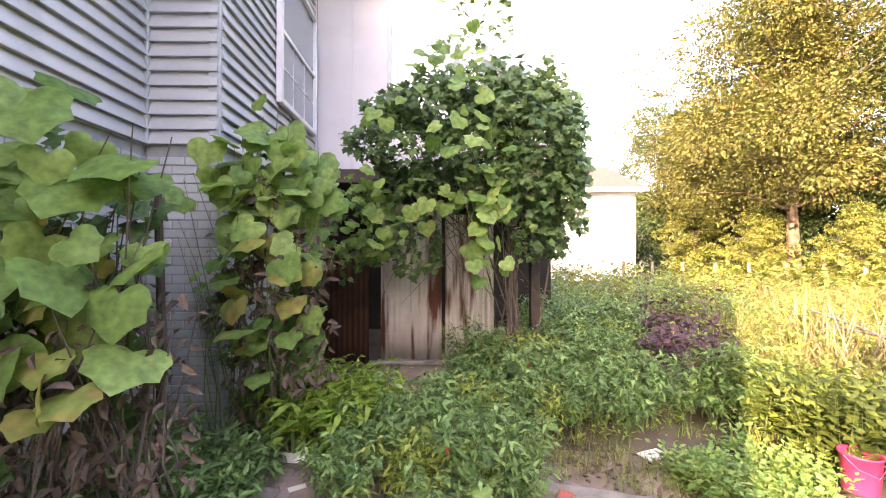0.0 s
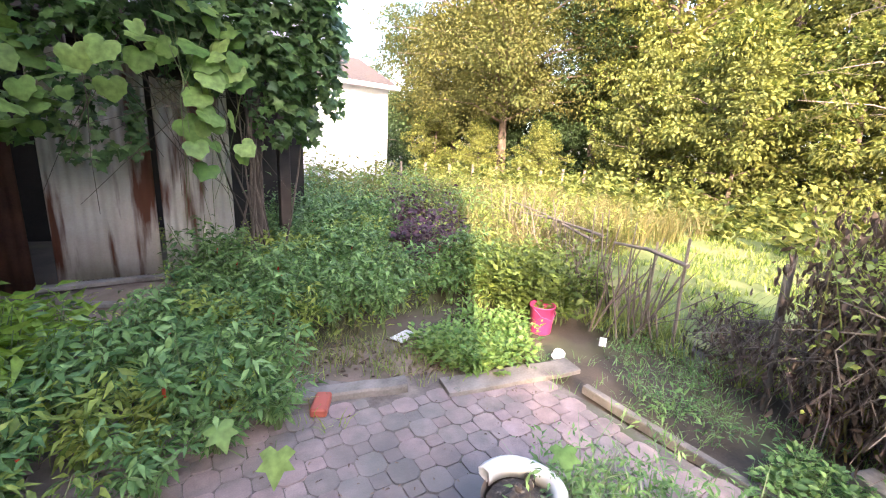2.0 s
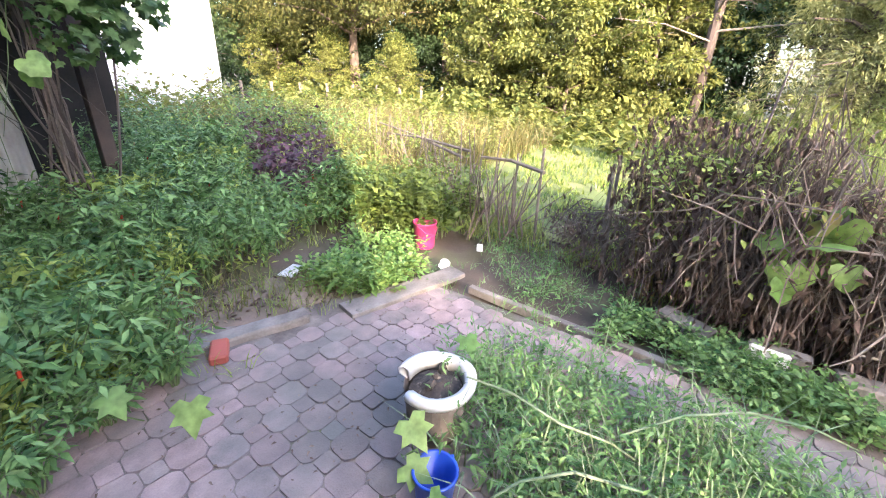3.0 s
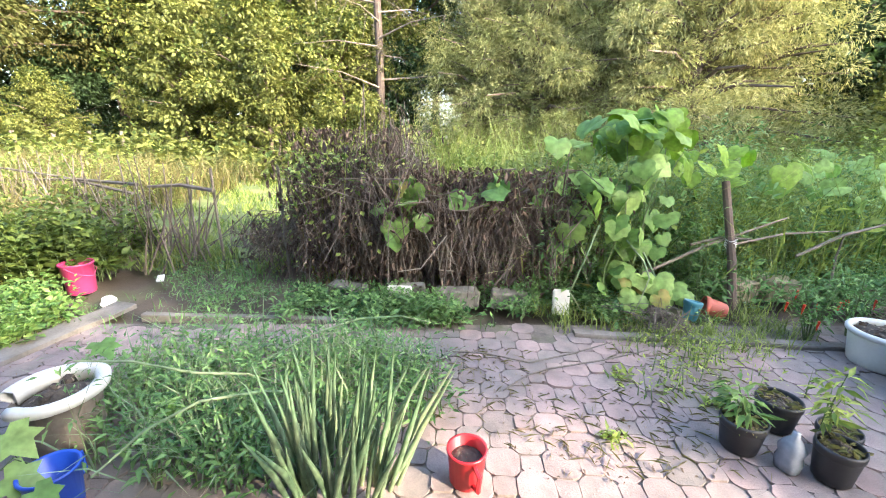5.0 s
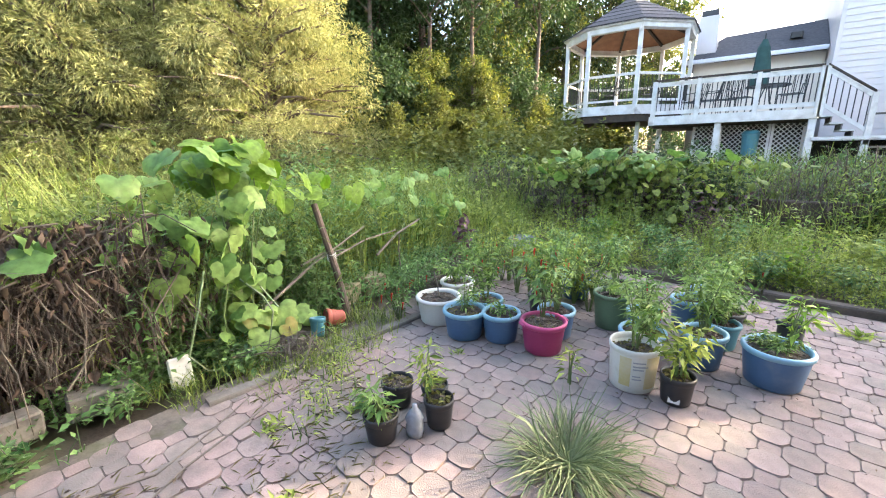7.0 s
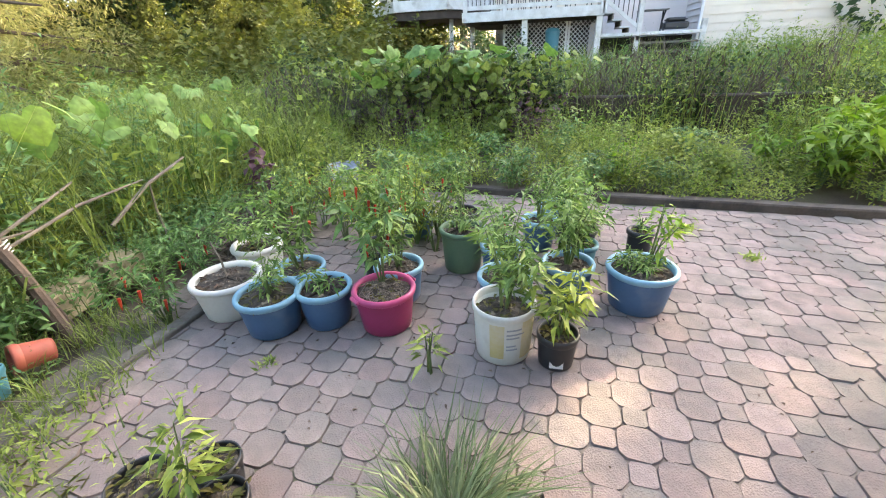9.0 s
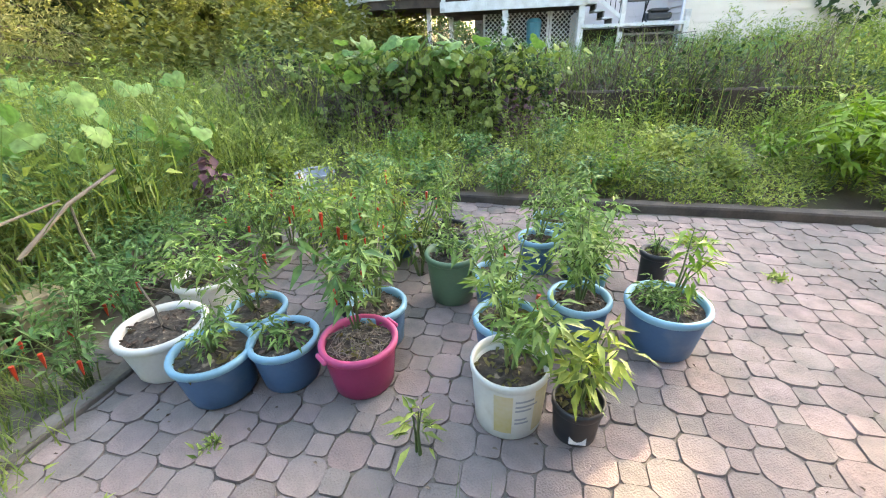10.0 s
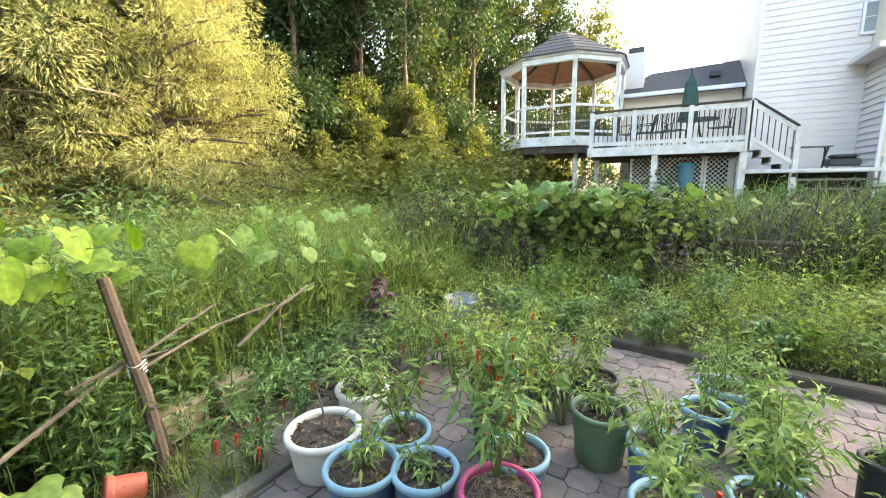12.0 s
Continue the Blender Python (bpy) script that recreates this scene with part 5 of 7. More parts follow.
tagged(leaves("dry_needles", tufts, rng.uniform(0.12, 0.34, len(tufts)), SPRAY, "L_straw", pine, None, 0.0, 0.6, width=0.35), kind="stuff")


# ---- weeds, beds and undergrowth ----
def area_points(n, x0, x1, y0, y1, keep=None):
    p = np.stack([rng.uniform(x0, x1, n), rng.uniform(y0, y1, n), np.zeros(n)], 1)
    if keep is not None:
        p = p[keep(p)]
    clump = np.sin(p[:, 0] * 3.7 + 1.9 * np.sin(p[:, 1] * 2.6)) + np.sin(p[:, 1] * 4.3 + 1.7 * np.sin(p[:, 0] * 3.1))
    p = p[rng.uniform(-1.6, 1.2, len(p)) < clump]
    p[:, 2] = ground_zs(p)
    return p


def past_kerb(p):
    """Behind the timber edge of the far bed."""
    return p[:, 1] < -3.5 - 0.092 * p[:, 0]


def weed_patch(name, label, p, h, leaf, material, per=14, shape=LANCE, stem=True, spread=0.10, category="weeds"):
    """Many upright weeds: a thin stem each and leaves along it."""
    n = len(p)
    hs = h * rng.uniform(0.45, 1.2, n) * (1 + 0.25 * np.sin(p[:, 0] * 2.1 + p[:, 1] * 1.3))
    t = thing(name, label=label, category=category, kind="stuff")
    lean = rng.normal(0, 0.12, (n, 2))
    if stem:
        w = 0.004
        a = p.copy()
        b = p + np.stack([lean[:, 0] * hs, lean[:, 1] * hs, hs], 1)
        v = np.stack([a + [-w, 0, 0], a + [w, 0, 0], b + [0, w * 0.4, 0], a + [0, w * 1.6, 0]], 1).reshape(-1, 3)
        f = (np.array([(0, 1, 2), (1, 3, 2), (3, 0, 2)])[None] + (np.arange(n) * 4)[:, None, None]).reshape(-1, 3)
        tagged(link("stems", np_mesh("stems", v, f), "stem", t), kind="stuff")
    s = rng.uniform(0.12, 1.0, (n, per))
    base = np.repeat(p, per, axis=0)
    hh = np.repeat(hs, per)
    ss = s.ravel()
    c = base + np.stack([np.repeat(lean[:, 0], per) * hh * ss, np.repeat(lean[:, 1], per) * hh * ss, hh * ss], 1)
    a = rng.uniform(0, 2 * np.pi, len(c))
    o = np.stack([np.cos(a), np.sin(a), rng.uniform(-0.1, 1.3, len(c))], 1)
    c[:, :2] += o[:, :2] * (spread * rng.uniform(0, 1, len(c)))[:, None]
    tagged(leaves("leaves", c, leaf * rng.uniform(0.5, 1.3, len(c)) * (1.15 - 0.5 * ss), shape, material, t, o, 0.25, 0.5), kind="stuff")
    return t


def grass_patch(name, label, p, h, material, w=0.012, per=7, lean=0.35, category="grass"):
    n = len(p) * per
    c = np.repeat(p, per, axis=0) + np.concatenate([rng.normal(0, 0.035, (n, 2)), np.zeros((n, 1))], 1)
    o = np.concatenate([rng.normal(0, lean, (n, 2)), np.ones((n, 1))], 1)
    sizes = h * rng.uniform(0.5, 1.2, n)
    t = thing(name, label=label, category=category, kind="stuff")
    tagged(leaves("blades", c, sizes, BLADE, material, t, o, 0.0, 0.25, width=w / h), kind="stuff")
    return t


# grass beyond the gate and under the trees
grass_patch("lawn", "sunlit lawn grass beyond the stick gate", area_points(8000, 4.9, 16, -2, 9), 0.15, "L_grass", 0.02, 6)
grass_patch("long_grass", "tall yellow grass and weeds in the sun", area_points(3000, 4.2, 11, 6.0, 14), 0.75, "L_straw", 0.022, 5)
grass_patch("long_grass", "tall green grass behind the brush fence", area_points(3000, 3.4, 9.0, -6.5, 1.0), 0.95, "L_grass", 0.012, 9, 0.6)
weed_patch("meadow_weeds", "tall mixed weeds behind the brush fence", area_points(2600, 3.6, 9.5, -7.5, 1.2), 0.95, 0.12, "L_mid", 20)
weed_patch("meadow_weeds", "yellow-green weeds at the sunny end of the bed", area_points(800, 3.9, 8.5, 6.2, 12.5), 0.8, 0.16, "L_weed", 16)
weed_patch("meadow_weeds", "undergrowth along the wood's edge", area_points(2300, 9, 19, -9, 17), 1.1, 0.26, "L_wood", 14, OVAL)
weed_patch("meadow_weeds", "undergrowth by the neighbour's house", area_points(700, 1.5, 12, 12, 18), 1.0, 0.22, "L_wood", 14, OVAL)
weed_patch("meadow_weeds", "tall undergrowth at the wood's foot behind the garden", area_points(2600, 4, 16, -19, -7.5), 1.7, 0.24, "L_wood", 18, OVAL)
weed_patch("meadow_weeds", "dark rank weeds close behind the leaning post", area_points(800, 3.55, 5.2, -3.4, 0.4), 1.15, 0.11, "L_pepper", 24)
grass_patch("long_grass", "tall seeding grass close behind the brush fence", area_points(700, 3.7, 5.4, -3.5, 1.6), 1.3, "L_mid", 0.009, 7, 0.3)
# far bed behind the kerb
weed_patch("weed_bed", "weeds in backlit tones in the far bed behind the kerb", area_points(2600, -5.5, 3.6, -5.6, -3.25, past_kerb), 0.3, 0.065, "L_bed", 22)
weed_patch("weed_bed", "darker tall weeds below the deck", area_points(2000, -7, 6, -11.4, -5.8), 0.6, 0.17, "L_pepper", 16)
grass_patch("long_grass", "tall grass below the deck", area_points(1800, -7, 5, -11.5, -6), 0.7, "L_grass", 0.026, 5)
weed_patch("weed_bed", "weeds round the pots by the leaning post", area_points(560, 2.95, 3.6, -3.2, -0.4, lambda p: (p[:, 0] > 3.15) | (p[:, 1] < -1.5)), 0.42, 0.08, "L_pepper", 18)
weed_patch("weed_bed", "low weeds at the foot of the brush fence", area_points(700, 2.9, 3.4, -0.6, 2.7, lambda p: (p[:, 0] - 2.9) ** 2 + (p[:, 1] - 0.62) ** 2 > 0.09), 0.15, 0.055, "L_pepper", 16)


def tangle(name, label, path, h, n, r=0.32, material="deadwood", leafmat=None, nl=0, category="brush fence"):
    """A hedge of dead stems heaped along a line, with withered leaves hanging in it."""
    t = thing(name, label=label, category=category)
    segs = [(Vector(a), Vector(b)) for a, b in zip(path, path[1:])]
    lens = np.array([(b - a).length for a, b in segs])
    bm = bmesh.new()
    for k in range(n):
        i = rng.choice(len(segs), p=lens / lens.sum())
        a, b = segs[i]
        p = a.lerp(b, rng.uniform(0, 1))
        d = (b - a).normalized()
        side = Vector((-d.y, d.x, 0))
        top = h * rng.uniform(0.5, 1.0) * (1 + 0.2 * math.sin(p.x * 2 + p.y * 3.7) + 0.1 * math.sin(p.y * 11))
        p0 = p + side * rng.normal(0, r * 0.5) + Vector((0, 0, rng.uniform(0, 0.5) * h))
        p1 = p + side * rng.normal(0, r * 0.5) + d * rng.normal(0, 0.1) + Vector((0, 0, top))
        p2 = p1 + side * rng.normal(0, r * 0.7) + d * rng.normal(0, 0.18) - Vector((0, 0, rng.uniform(0.05, 0.5) * h))
        rad = 0.002 + 0.007 * rng.uniform(0, 1) ** 3
        tube(bm, [p0, p0.lerp(p1, 0.35) + Vector(rng.normal(0, 0.06, 3)), p0.lerp(p1, 0.7) + Vector(rng.normal(0, 0.06, 3)), p1, p1.lerp(p2, 0.5) + Vector(rng.normal(0, 0.05, 3)), p2], [rad, rad * 0.9, rad * 0.8, rad * 0.6, rad * 0.45, rad * 0.3], 4, cap=False)
    tagged(part("dead_stem", bm, material, t), kind="stuff")
    if leafmat:
        idx = rng.choice(len(segs), nl, p=lens / lens.sum())
        c = []
        for i in idx:
            a, b = segs[i]
            p = a.lerp(b, rng.uniform(0, 1))
            c.append((p.x + rng.normal(0, r * 0.6), p.y + rng.normal(0, r * 0.6), p.z + h * rng.uniform(0.15, 1.0)))
        tagged(leaves("withered_leaves", c[::2], rng.uniform(0.025, 0.075, len(c[::2])), CRUMPLE, leafmat, t, None, 0.9, 1.0), kind="stuff")
        tagged(leaves("hanging_leaves", c[1::2], rng.uniform(0.04, 0.10, len(c[1::2])), CRUMPLE, leafmat, t, None, 2.6, 0.9, width=0.3), kind="stuff")
    return t


FENCE = [(3.5, 0.45, 0), (3.6, 1.9, 0), (3.95, 2.75, 0)]
tangle("brush_fence", "waist-high brush fence of dead grey vines and stalks", FENCE, 1.08, 2000, 0.26, "deadwood", "L_dead", 9000)
tangle("brush_fence", "tall heap of dry brush at the fence's open end", [(3.75, 1.9, 0), (4.1, 2.85, 0)], 1.4, 420, 0.28, "deadwood", "L_dead", 2200)
tangle("vine_heap", "pale dry vines draped over the brush fence", [(3.35, 0.5, 0.1), (3.42, 1.9, 0.1), (3.75, 2.75, 0.1)], 1.0, 190, 0.28, "stick", None, 0)
HEDGE = [(-3.2, -6.2, 0.25), (0.5, -5.9, 0.25), (2.2, -5.5, 0.2), (4.6, -5.2, 0.2)]
tangle("brush_fence", "vine-grown brush fence beyond the far bed", HEDGE, 1.05, 900, 0.36, "deadwood", "L_dead", 900)
p = np.stack([rng.normal(2.2, 0.9, 1500), rng.normal(-5.6, 0.28, 1500), 0.35 + rng.uniform(0.0, 1.0, 1500) ** 0.7 * 0.95], 1)
hv = thing("hedge_vine", label="dark green vine sprawling over the far brush fence", category="vine", kind="stuff")
tagged(leaves("leaves", p, rng.uniform(0.05, 0.12, len(p)), HEART, "L_mid", hv, None, 0.5, 0.8), kind="stuff")
p = np.stack([rng.normal(2.0, 0.5, 90), rng.normal(-5.5, 0.25, 90), rng.uniform(1.05, 1.45, 90)], 1)
tagged(leaves("broad_leaves", p, rng.uniform(0.12, 0.22, len(p)), HEART, "L_gourd", hv, None, 0.3, 0.6), kind="stuff")
weed_patch("weed_bed", "bright yellow-green sprouts in the far bed", area_points(200, -1.5, 3.4, -4.6, -3.3, past_kerb), 0.45, 0.06, "L_lime", 18)
weed_patch("weed_bed", "pale leafy weeds among the tall grass", area_points(420, 3.6, 8.5, -6.5, 0.5), 0.95, 0.16, "L_weed", 14, OVAL)
weed_patch("weed_bed", "sprawling weeds on the soil by the stick gate", area_points(110, 3.0, 4.4, 2.4, 4.4), 0.10, 0.05, "L_pepper", 12)
weed_patch("weed_bed", "tall bright weeds at the foot of the far house", area_points(900, -7.8, -3.6, -12.2, -7.0), 0.85, 0.15, "L_weed", 20)

# uneven mounds of weeds in the far bed, taller wisps before the hedge, sparse weeds on the bare strips
for k in range(46):
    x, y = rng.uniform(-4.8, 3.4), rng.uniform(-5.3, -3.75)
    h = rng.uniform(0.32, 0.58)
    r = rng.uniform(0.16, 0.32)
    q = in_ellipsoid(15, (x, y, 0), (r, r, 0))[0]
    q[:, 2] = ground_zs(q)
    weed_patch("weed_clump", "bushy mound of weeds in the far bed", q, h, rng.uniform(0.055, 0.1), ("L_lime", "L_bed", "L_bed", "L_mid", "L_bed")[k % 5], 22, LANCE if k % 3 else OVAL, spread=0.13)
weed_patch("tall_weeds", "tall wispy weeds before the far brush fence", area_points(230, -4.5, 4.4, -6.3, -5.0), 0.95, 0.10, "L_weed", 22)
# shaded leaf colour paints the dark gaps of the far hedge
weed_patch("tall_weeds", "leafy weeds in shaded tones grown through the far fence", area_points(700, 0.4, 4.6, -6.7, -5.6), 0.95, 0.11, "L_deep", 26, OVAL)
weed_patch("tall_weeds", "lower weeds in shaded tones along the far fence", area_points(600, -4.5, 0.6, -6.7, -5.7), 0.7, 0.10, "L_deep", 24, OVAL)
grass_patch("long_grass", "pale seeding stalks along the far fence", area_points(420, -5.5, 4.4, -6.9, -5.6), 1.15, "L_mid", 0.008, 6, 0.22)
weed_patch("perilla_patch", "purple perilla sprigs before the far fence", np.concatenate([area_points(40, 0.45, 0.95, -5.2, -4.9), area_points(40, 2.2, 2.7, -5.2, -4.9)]), 0.6, 0.10, "L_purple", 20, OVAL)
grass_patch("long_grass", "fine grass stalks before the far brush fence", area_points(420, -4.5, 4.2, -6.0, -4.2), 0.75, "L_grass", 0.007, 6, 0.25)
weed_patch("weed_bed", "low weeds along the kerb of the far bed", area_points(800, -5.2, 2.4, -3.9, -3.2, past_kerb), 0.2, 0.05, "L_bed", 18)
grass_patch("bed_grass", "thin low grass on the bare soil by the fence", area_points(600, 2.8, 4.6, 0.6, 4.4), 0.11, "L_pepper", 0.006, 7, 0.7)
grass_patch("bed_grass", "thin low grass along the patio's edge", area_points(420, 2.5, 3.3, -1.0, 0.8), 0.16, "L_mid", 0.006, 8, 0.7)
grass_patch("bed_grass", "sparse low grass on the soil beside the bed", area_points(420, 1.2, 3.6, 4.3, 5.6), 0.12, "L_mid", 0.006, 7, 0.7)

# turf under the lawn beyond the gate
xs, ys = np.linspace(4.6, 19, 30), np.linspace(-8, 17, 40)
gx, gy = np.meshgrid(xs, ys, indexing="ij")
tv = np.stack([gx.ravel(), gy.ravel(), np.zeros(gx.size)], 1)
tv[:, 2] = ground_zs(tv) + np.where(tv[:, 0] < 4.8, -0.03, 0.02)
ti = np.arange(gx.size).reshape(gx.shape)
tf = np.stack([ti[:-1, :-1], ti[1:, :-1], ti[1:, 1:], ti[:-1, 1:]], -1).reshape(-1, 4)
tagged(link("lawn_turf", np_mesh("lawn_turf", tv, tf), "turf"), "green turf beyond the brush fence", "lawn", kind="structure")

grass_patch("long_grass", "rough grass round the stick gate", area_points(900, 4.0, 5.6, 1.2, 4.6), 0.28, "L_mid", 0.009, 8, 0.5)
weed_patch("weed_bed", "low green weeds along the brush fence's foot", area_points(800, 2.86, 3.35, 0.2, 2.7, lambda p: (p[:, 0] - 2.9) ** 2 + (p[:, 1] - 0.62) ** 2 > 0.09), 0.17, 0.06, "L_pepper", 18, OVAL)
weed_patch("weed_bed", "mixed weeds on the soil by the gate", area_points(100, 3.2, 4.6, 2.6, 4.2), 0.16, 0.06, "L_pepper", 16)
tangle("brush_pile", "dry sticks heaped by the gate", [(4.0, 3.0, 0), (4.5, 3.6, 0)], 0.5, 120, 0.3, "deadwood", "L_dead", 200, "brush pile")


# ---- vines on the house ----
def shell_points(n, c, r, front=True, inner=0.7):
    p, d = in_ellipsoid(n * 3, (0, 0, 0), (1, 1, 1), inner)
    if front:
        keep = d[:, 1] < 0.35
        p, d = p[keep][:n], d[keep][:n]
    else:
        p, d = p[:n], d[:n]
    wob = 1 + 0.16 * np.sin(5 * d[:, 0] + 3 * d[:, 2]) + 0.1 * np.sin(9 * d[:, 2] + 4 * d[:, 0])
    return np.asarray(c) + p * wob[:, None] * np.asarray(r), d


def vine_leaves(t, name, lobes, shape, material, lo, hi, face=(0, -0.75, 0.8), inner=0.7, label=""):
    pts = np.concatenate([shell_points(n, c, r, True, inner)[0] for n, c, r in lobes])
    o = np.concatenate([rng.normal(0, 0.6, (len(pts), 1)), rng.normal(-0.5, 0.3, (len(pts), 1)), rng.normal(-0.35, 0.4, (len(pts), 1))], 1)
    return tagged(leaves(name, pts, rng.uniform(lo, hi, len(pts)), shape, material, t, o, 0.15, 0.6, label, face=face), kind="stuff")


def vine_stems(t, starts, ends, rad=0.006, material="stem", sag=0.2):
    bm = bmesh.new()
    for a, b in zip(starts, ends):
        a, b = Vector(a), Vector(b)
        m = a.lerp(b, 0.5) + Vector(rng.normal(0, 0.08, 3)) - Vector((0, 0, sag * rng.uniform(0, 1) * (b - a).length * 0.4))
        q = a.lerp(m, 0.5) + Vector(rng.normal(0, 0.03, 3))
        tube(bm, [a, q, m, m.lerp(b, 0.5) + Vector(rng.normal(0, 0.03, 3)), b], [rad, rad * 0.9, rad * 0.8, rad * 0.6, rad * 0.4], 5, cap=False)
    return tagged(part("vine_stem", bm, material, t), kind="stuff")


ivy = thing("ivy", 0, 0, 0, label="dense dark ivy hanging over the sunroom's front", category="vine")
LOBES = [(1700, (0.65, 6.55, 3.0), (1.0, 0.5, 0.62)), (1000, (1.0, 6.5, 3.4), (1.1, 0.45, 0.34)), (1800, (1.45, 6.35, 2.9), (0.8, 0.5, 0.8)), (800, (1.85, 6.3, 2.75), (0.42, 0.4, 0.95)), (220, (0.1, 6.7, 2.35), (0.5, 0.3, 0.35)), (240, (1.75, 6.6, 1.95), (0.35, 0.3, 0.35)), (160, (0.3, 7.0, 1.75), (0.35, 0.12, 0.4)), (24, (0.85, 7.25, 4.2), (0.25, 0.15, 0.6)), (120, (1.25, 7.3, 5.05), (0.4, 0.12, 0.6))]
vine_leaves(ivy, "ivy_leaf", LOBES, IVY, "L_dark", 0.06, 0.12)
vine_leaves(ivy, "ivy_leaf", [(280, (0.95, 6.7, 2.85), (1.1, 0.35, 0.75)), (150, (1.8, 6.6, 2.6), (0.3, 0.3, 0.6))], IVY, "L_dark", 0.08, 0.13, inner=0.1)
vine_stems(ivy, [(rng.uniform(0.1, 1.9), 6.7, rng.uniform(2.2, 3.2)) for k in range(40)], [(rng.uniform(-0.1, 2.0), rng.uniform(6.4, 7.1), rng.uniform(0.9, 2.2)) for k in range(40)], 0.005, "deadwood")
vine_stems(ivy, [(1.5 + rng.normal(0, 0.1), 6.9, 0.2) for k in range(12)], [(1.5 + rng.normal(0, 0.3), 6.6, 2.4) for k in range(12)], 0.012, "deadwood")

gourd = thing("gourd_vine", 0, 0, 0, label="gourd vine with broad bright leaves climbing the ivy", category="vine")
vine_leaves(gourd, "gourd_leaf", [(85, (0.6, 6.25, 2.85), (0.95, 0.55, 0.95)), (26, (1.05, 6.1, 2.0), (0.25, 0.2, 0.6)), (12, (0.75, 6.6, 3.9), (0.45, 0.25, 0.35)), (6, (0.8, 6.7, 4.5), (0.3, 0.2, 0.4)), (70, (-0.55, 6.6, 2.1), (0.75, 0.35, 0.5))], HEART, "L_gourd", 0.09, 0.19, inner=0.8)
vine_leaves(gourd, "gourd_leaf", [(48, (-0.75, 5.2, 1.75), (0.42, 0.3, 1.1)), (34, (-0.75, 5.3, 2.3), (0.5, 0.3, 0.5)), (16, (-1.1, 5.1, 2.25), (0.5, 0.25, 0.3))], HEART, "L_gourd", 0.13, 0.24, inner=0.5)
chain = [(-0.66 + 0.05 * math.sin(k * 2.0), 5.48 - 0.02 * (k % 3), 1.85 - 0.135 * k) for k in range(10)]
tagged(leaves("gourd_leaf", chain, [0.2 + 0.05 * (k % 3) for k in range(10)], HEART, "L_gourd", gourd, np.array([(0.5 if k % 2 else -0.3, -0.6, -0.3) for k in range(10)]), 0.1, 0.2, face=(0, -0.7, 0.9)), kind="stuff")
vine_leaves(gourd, "withered_leaf", [(420, (-0.75, 5.2, 1.25), (0.5, 0.3, 0.9))], CRUMPLE, "L_dead", 0.05, 0.13, inner=0.2)
vine_leaves(gourd, "gourd_leaf", [(10, (-0.75, 5.0, 1.3), (0.4, 0.2, 0.5))], HEART, "L_yellow", 0.17, 0.24, inner=0.6)
vine_leaves(gourd, "small_leaf", [(240, (-0.9, 5.35, 1.5), (0.5, 0.3, 1.1)), (300, (-0.4, 6.8, 1.95), (0.8, 0.3, 0.6))], IVY, "L_pepper", 0.06, 0.13, inner=0.1)
vine_stems(gourd, [(-1.0 + rng.normal(0, 0.2), 5.3, 0.05) for k in range(36)], [(-0.9 + rng.normal(0, 0.3), 5.2 + rng.normal(0, 0.15), rng.uniform(1.2, 2.9)) for k in range(36)], 0.006, "stem", 0.0)
vine_stems(gourd, [(0.9 + rng.normal(0, 0.3), 6.2, 2.9) for k in range(8)], [(1.05 + rng.normal(0, 0.15), 6.0, rng.uniform(0.6, 1.6)) for k in range(8)], 0.004, "stem", 0.0)

near_gourd = thing("gourd_vine", 0, 0, 0, label="large gourd plant with broad, yellowing and withered leaves", category="vine")
vine_leaves(near_gourd, "gourd_leaf", [(40, (-1.3, 3.95, 1.75), (0.5, 0.35, 0.75)), (22, (-1.5, 3.75, 1.65), (0.4, 0.3, 0.55))], HEART, "L_gourd", 0.15, 0.31, (0.3, -0.5, 0.9), inner=0.5)
vine_leaves(near_gourd, "gourd_leaf", [(16, (-1.35, 3.9, 1.35), (0.5, 0.35, 0.6))], HEART, "L_yellow", 0.13, 0.22, inner=0.5)
vine_leaves(near_gourd, "withered_leaf", [(480, (-1.3, 4.0, 1.0), (0.65, 0.35, 0.75))], CRUMPLE, "L_dead", 0.04, 0.11, inner=0.2)
vine_leaves(near_gourd, "small_leaf", [(260, (-1.6, 4.25, 1.4), (0.6, 0.3, 0.9))], IVY, "L_dark", 0.10, 0.18, inner=0.2)
vine_leaves(near_gourd, "gourd_leaf", [(14, (-0.9, 3.15, 0.45), (0.35, 0.3, 0.18))], HEART, "L_gourd", 0.16, 0.24, (0, -0.4, 1), 0.3)
vine_stems(near_gourd, [(-1.4 + rng.normal(0, 0.3), 4.1 + rng.normal(0, 0.15), 0.0) for k in range(46)], [(-1.35 + rng.normal(0, 0.35), 3.95 + rng.normal(0, 0.15), rng.uniform(1.0, 2.3)) for k in range(46)], 0.008, "deadwood", 0.0)
for x, y in ((-1.75, 4.3), (-1.15, 4.35)):
    bm = bmesh.new()
    tube(bm, [(x, y, 0), (x + 0.02, y, 1.1), (x, y - 0.02, 2.1)], [0.03, 0.026, 0.022], 8)
    tagged(part("trellis_post", bm, "darktimber"), "dark wooden trellis post under the gourd leaves", "post")


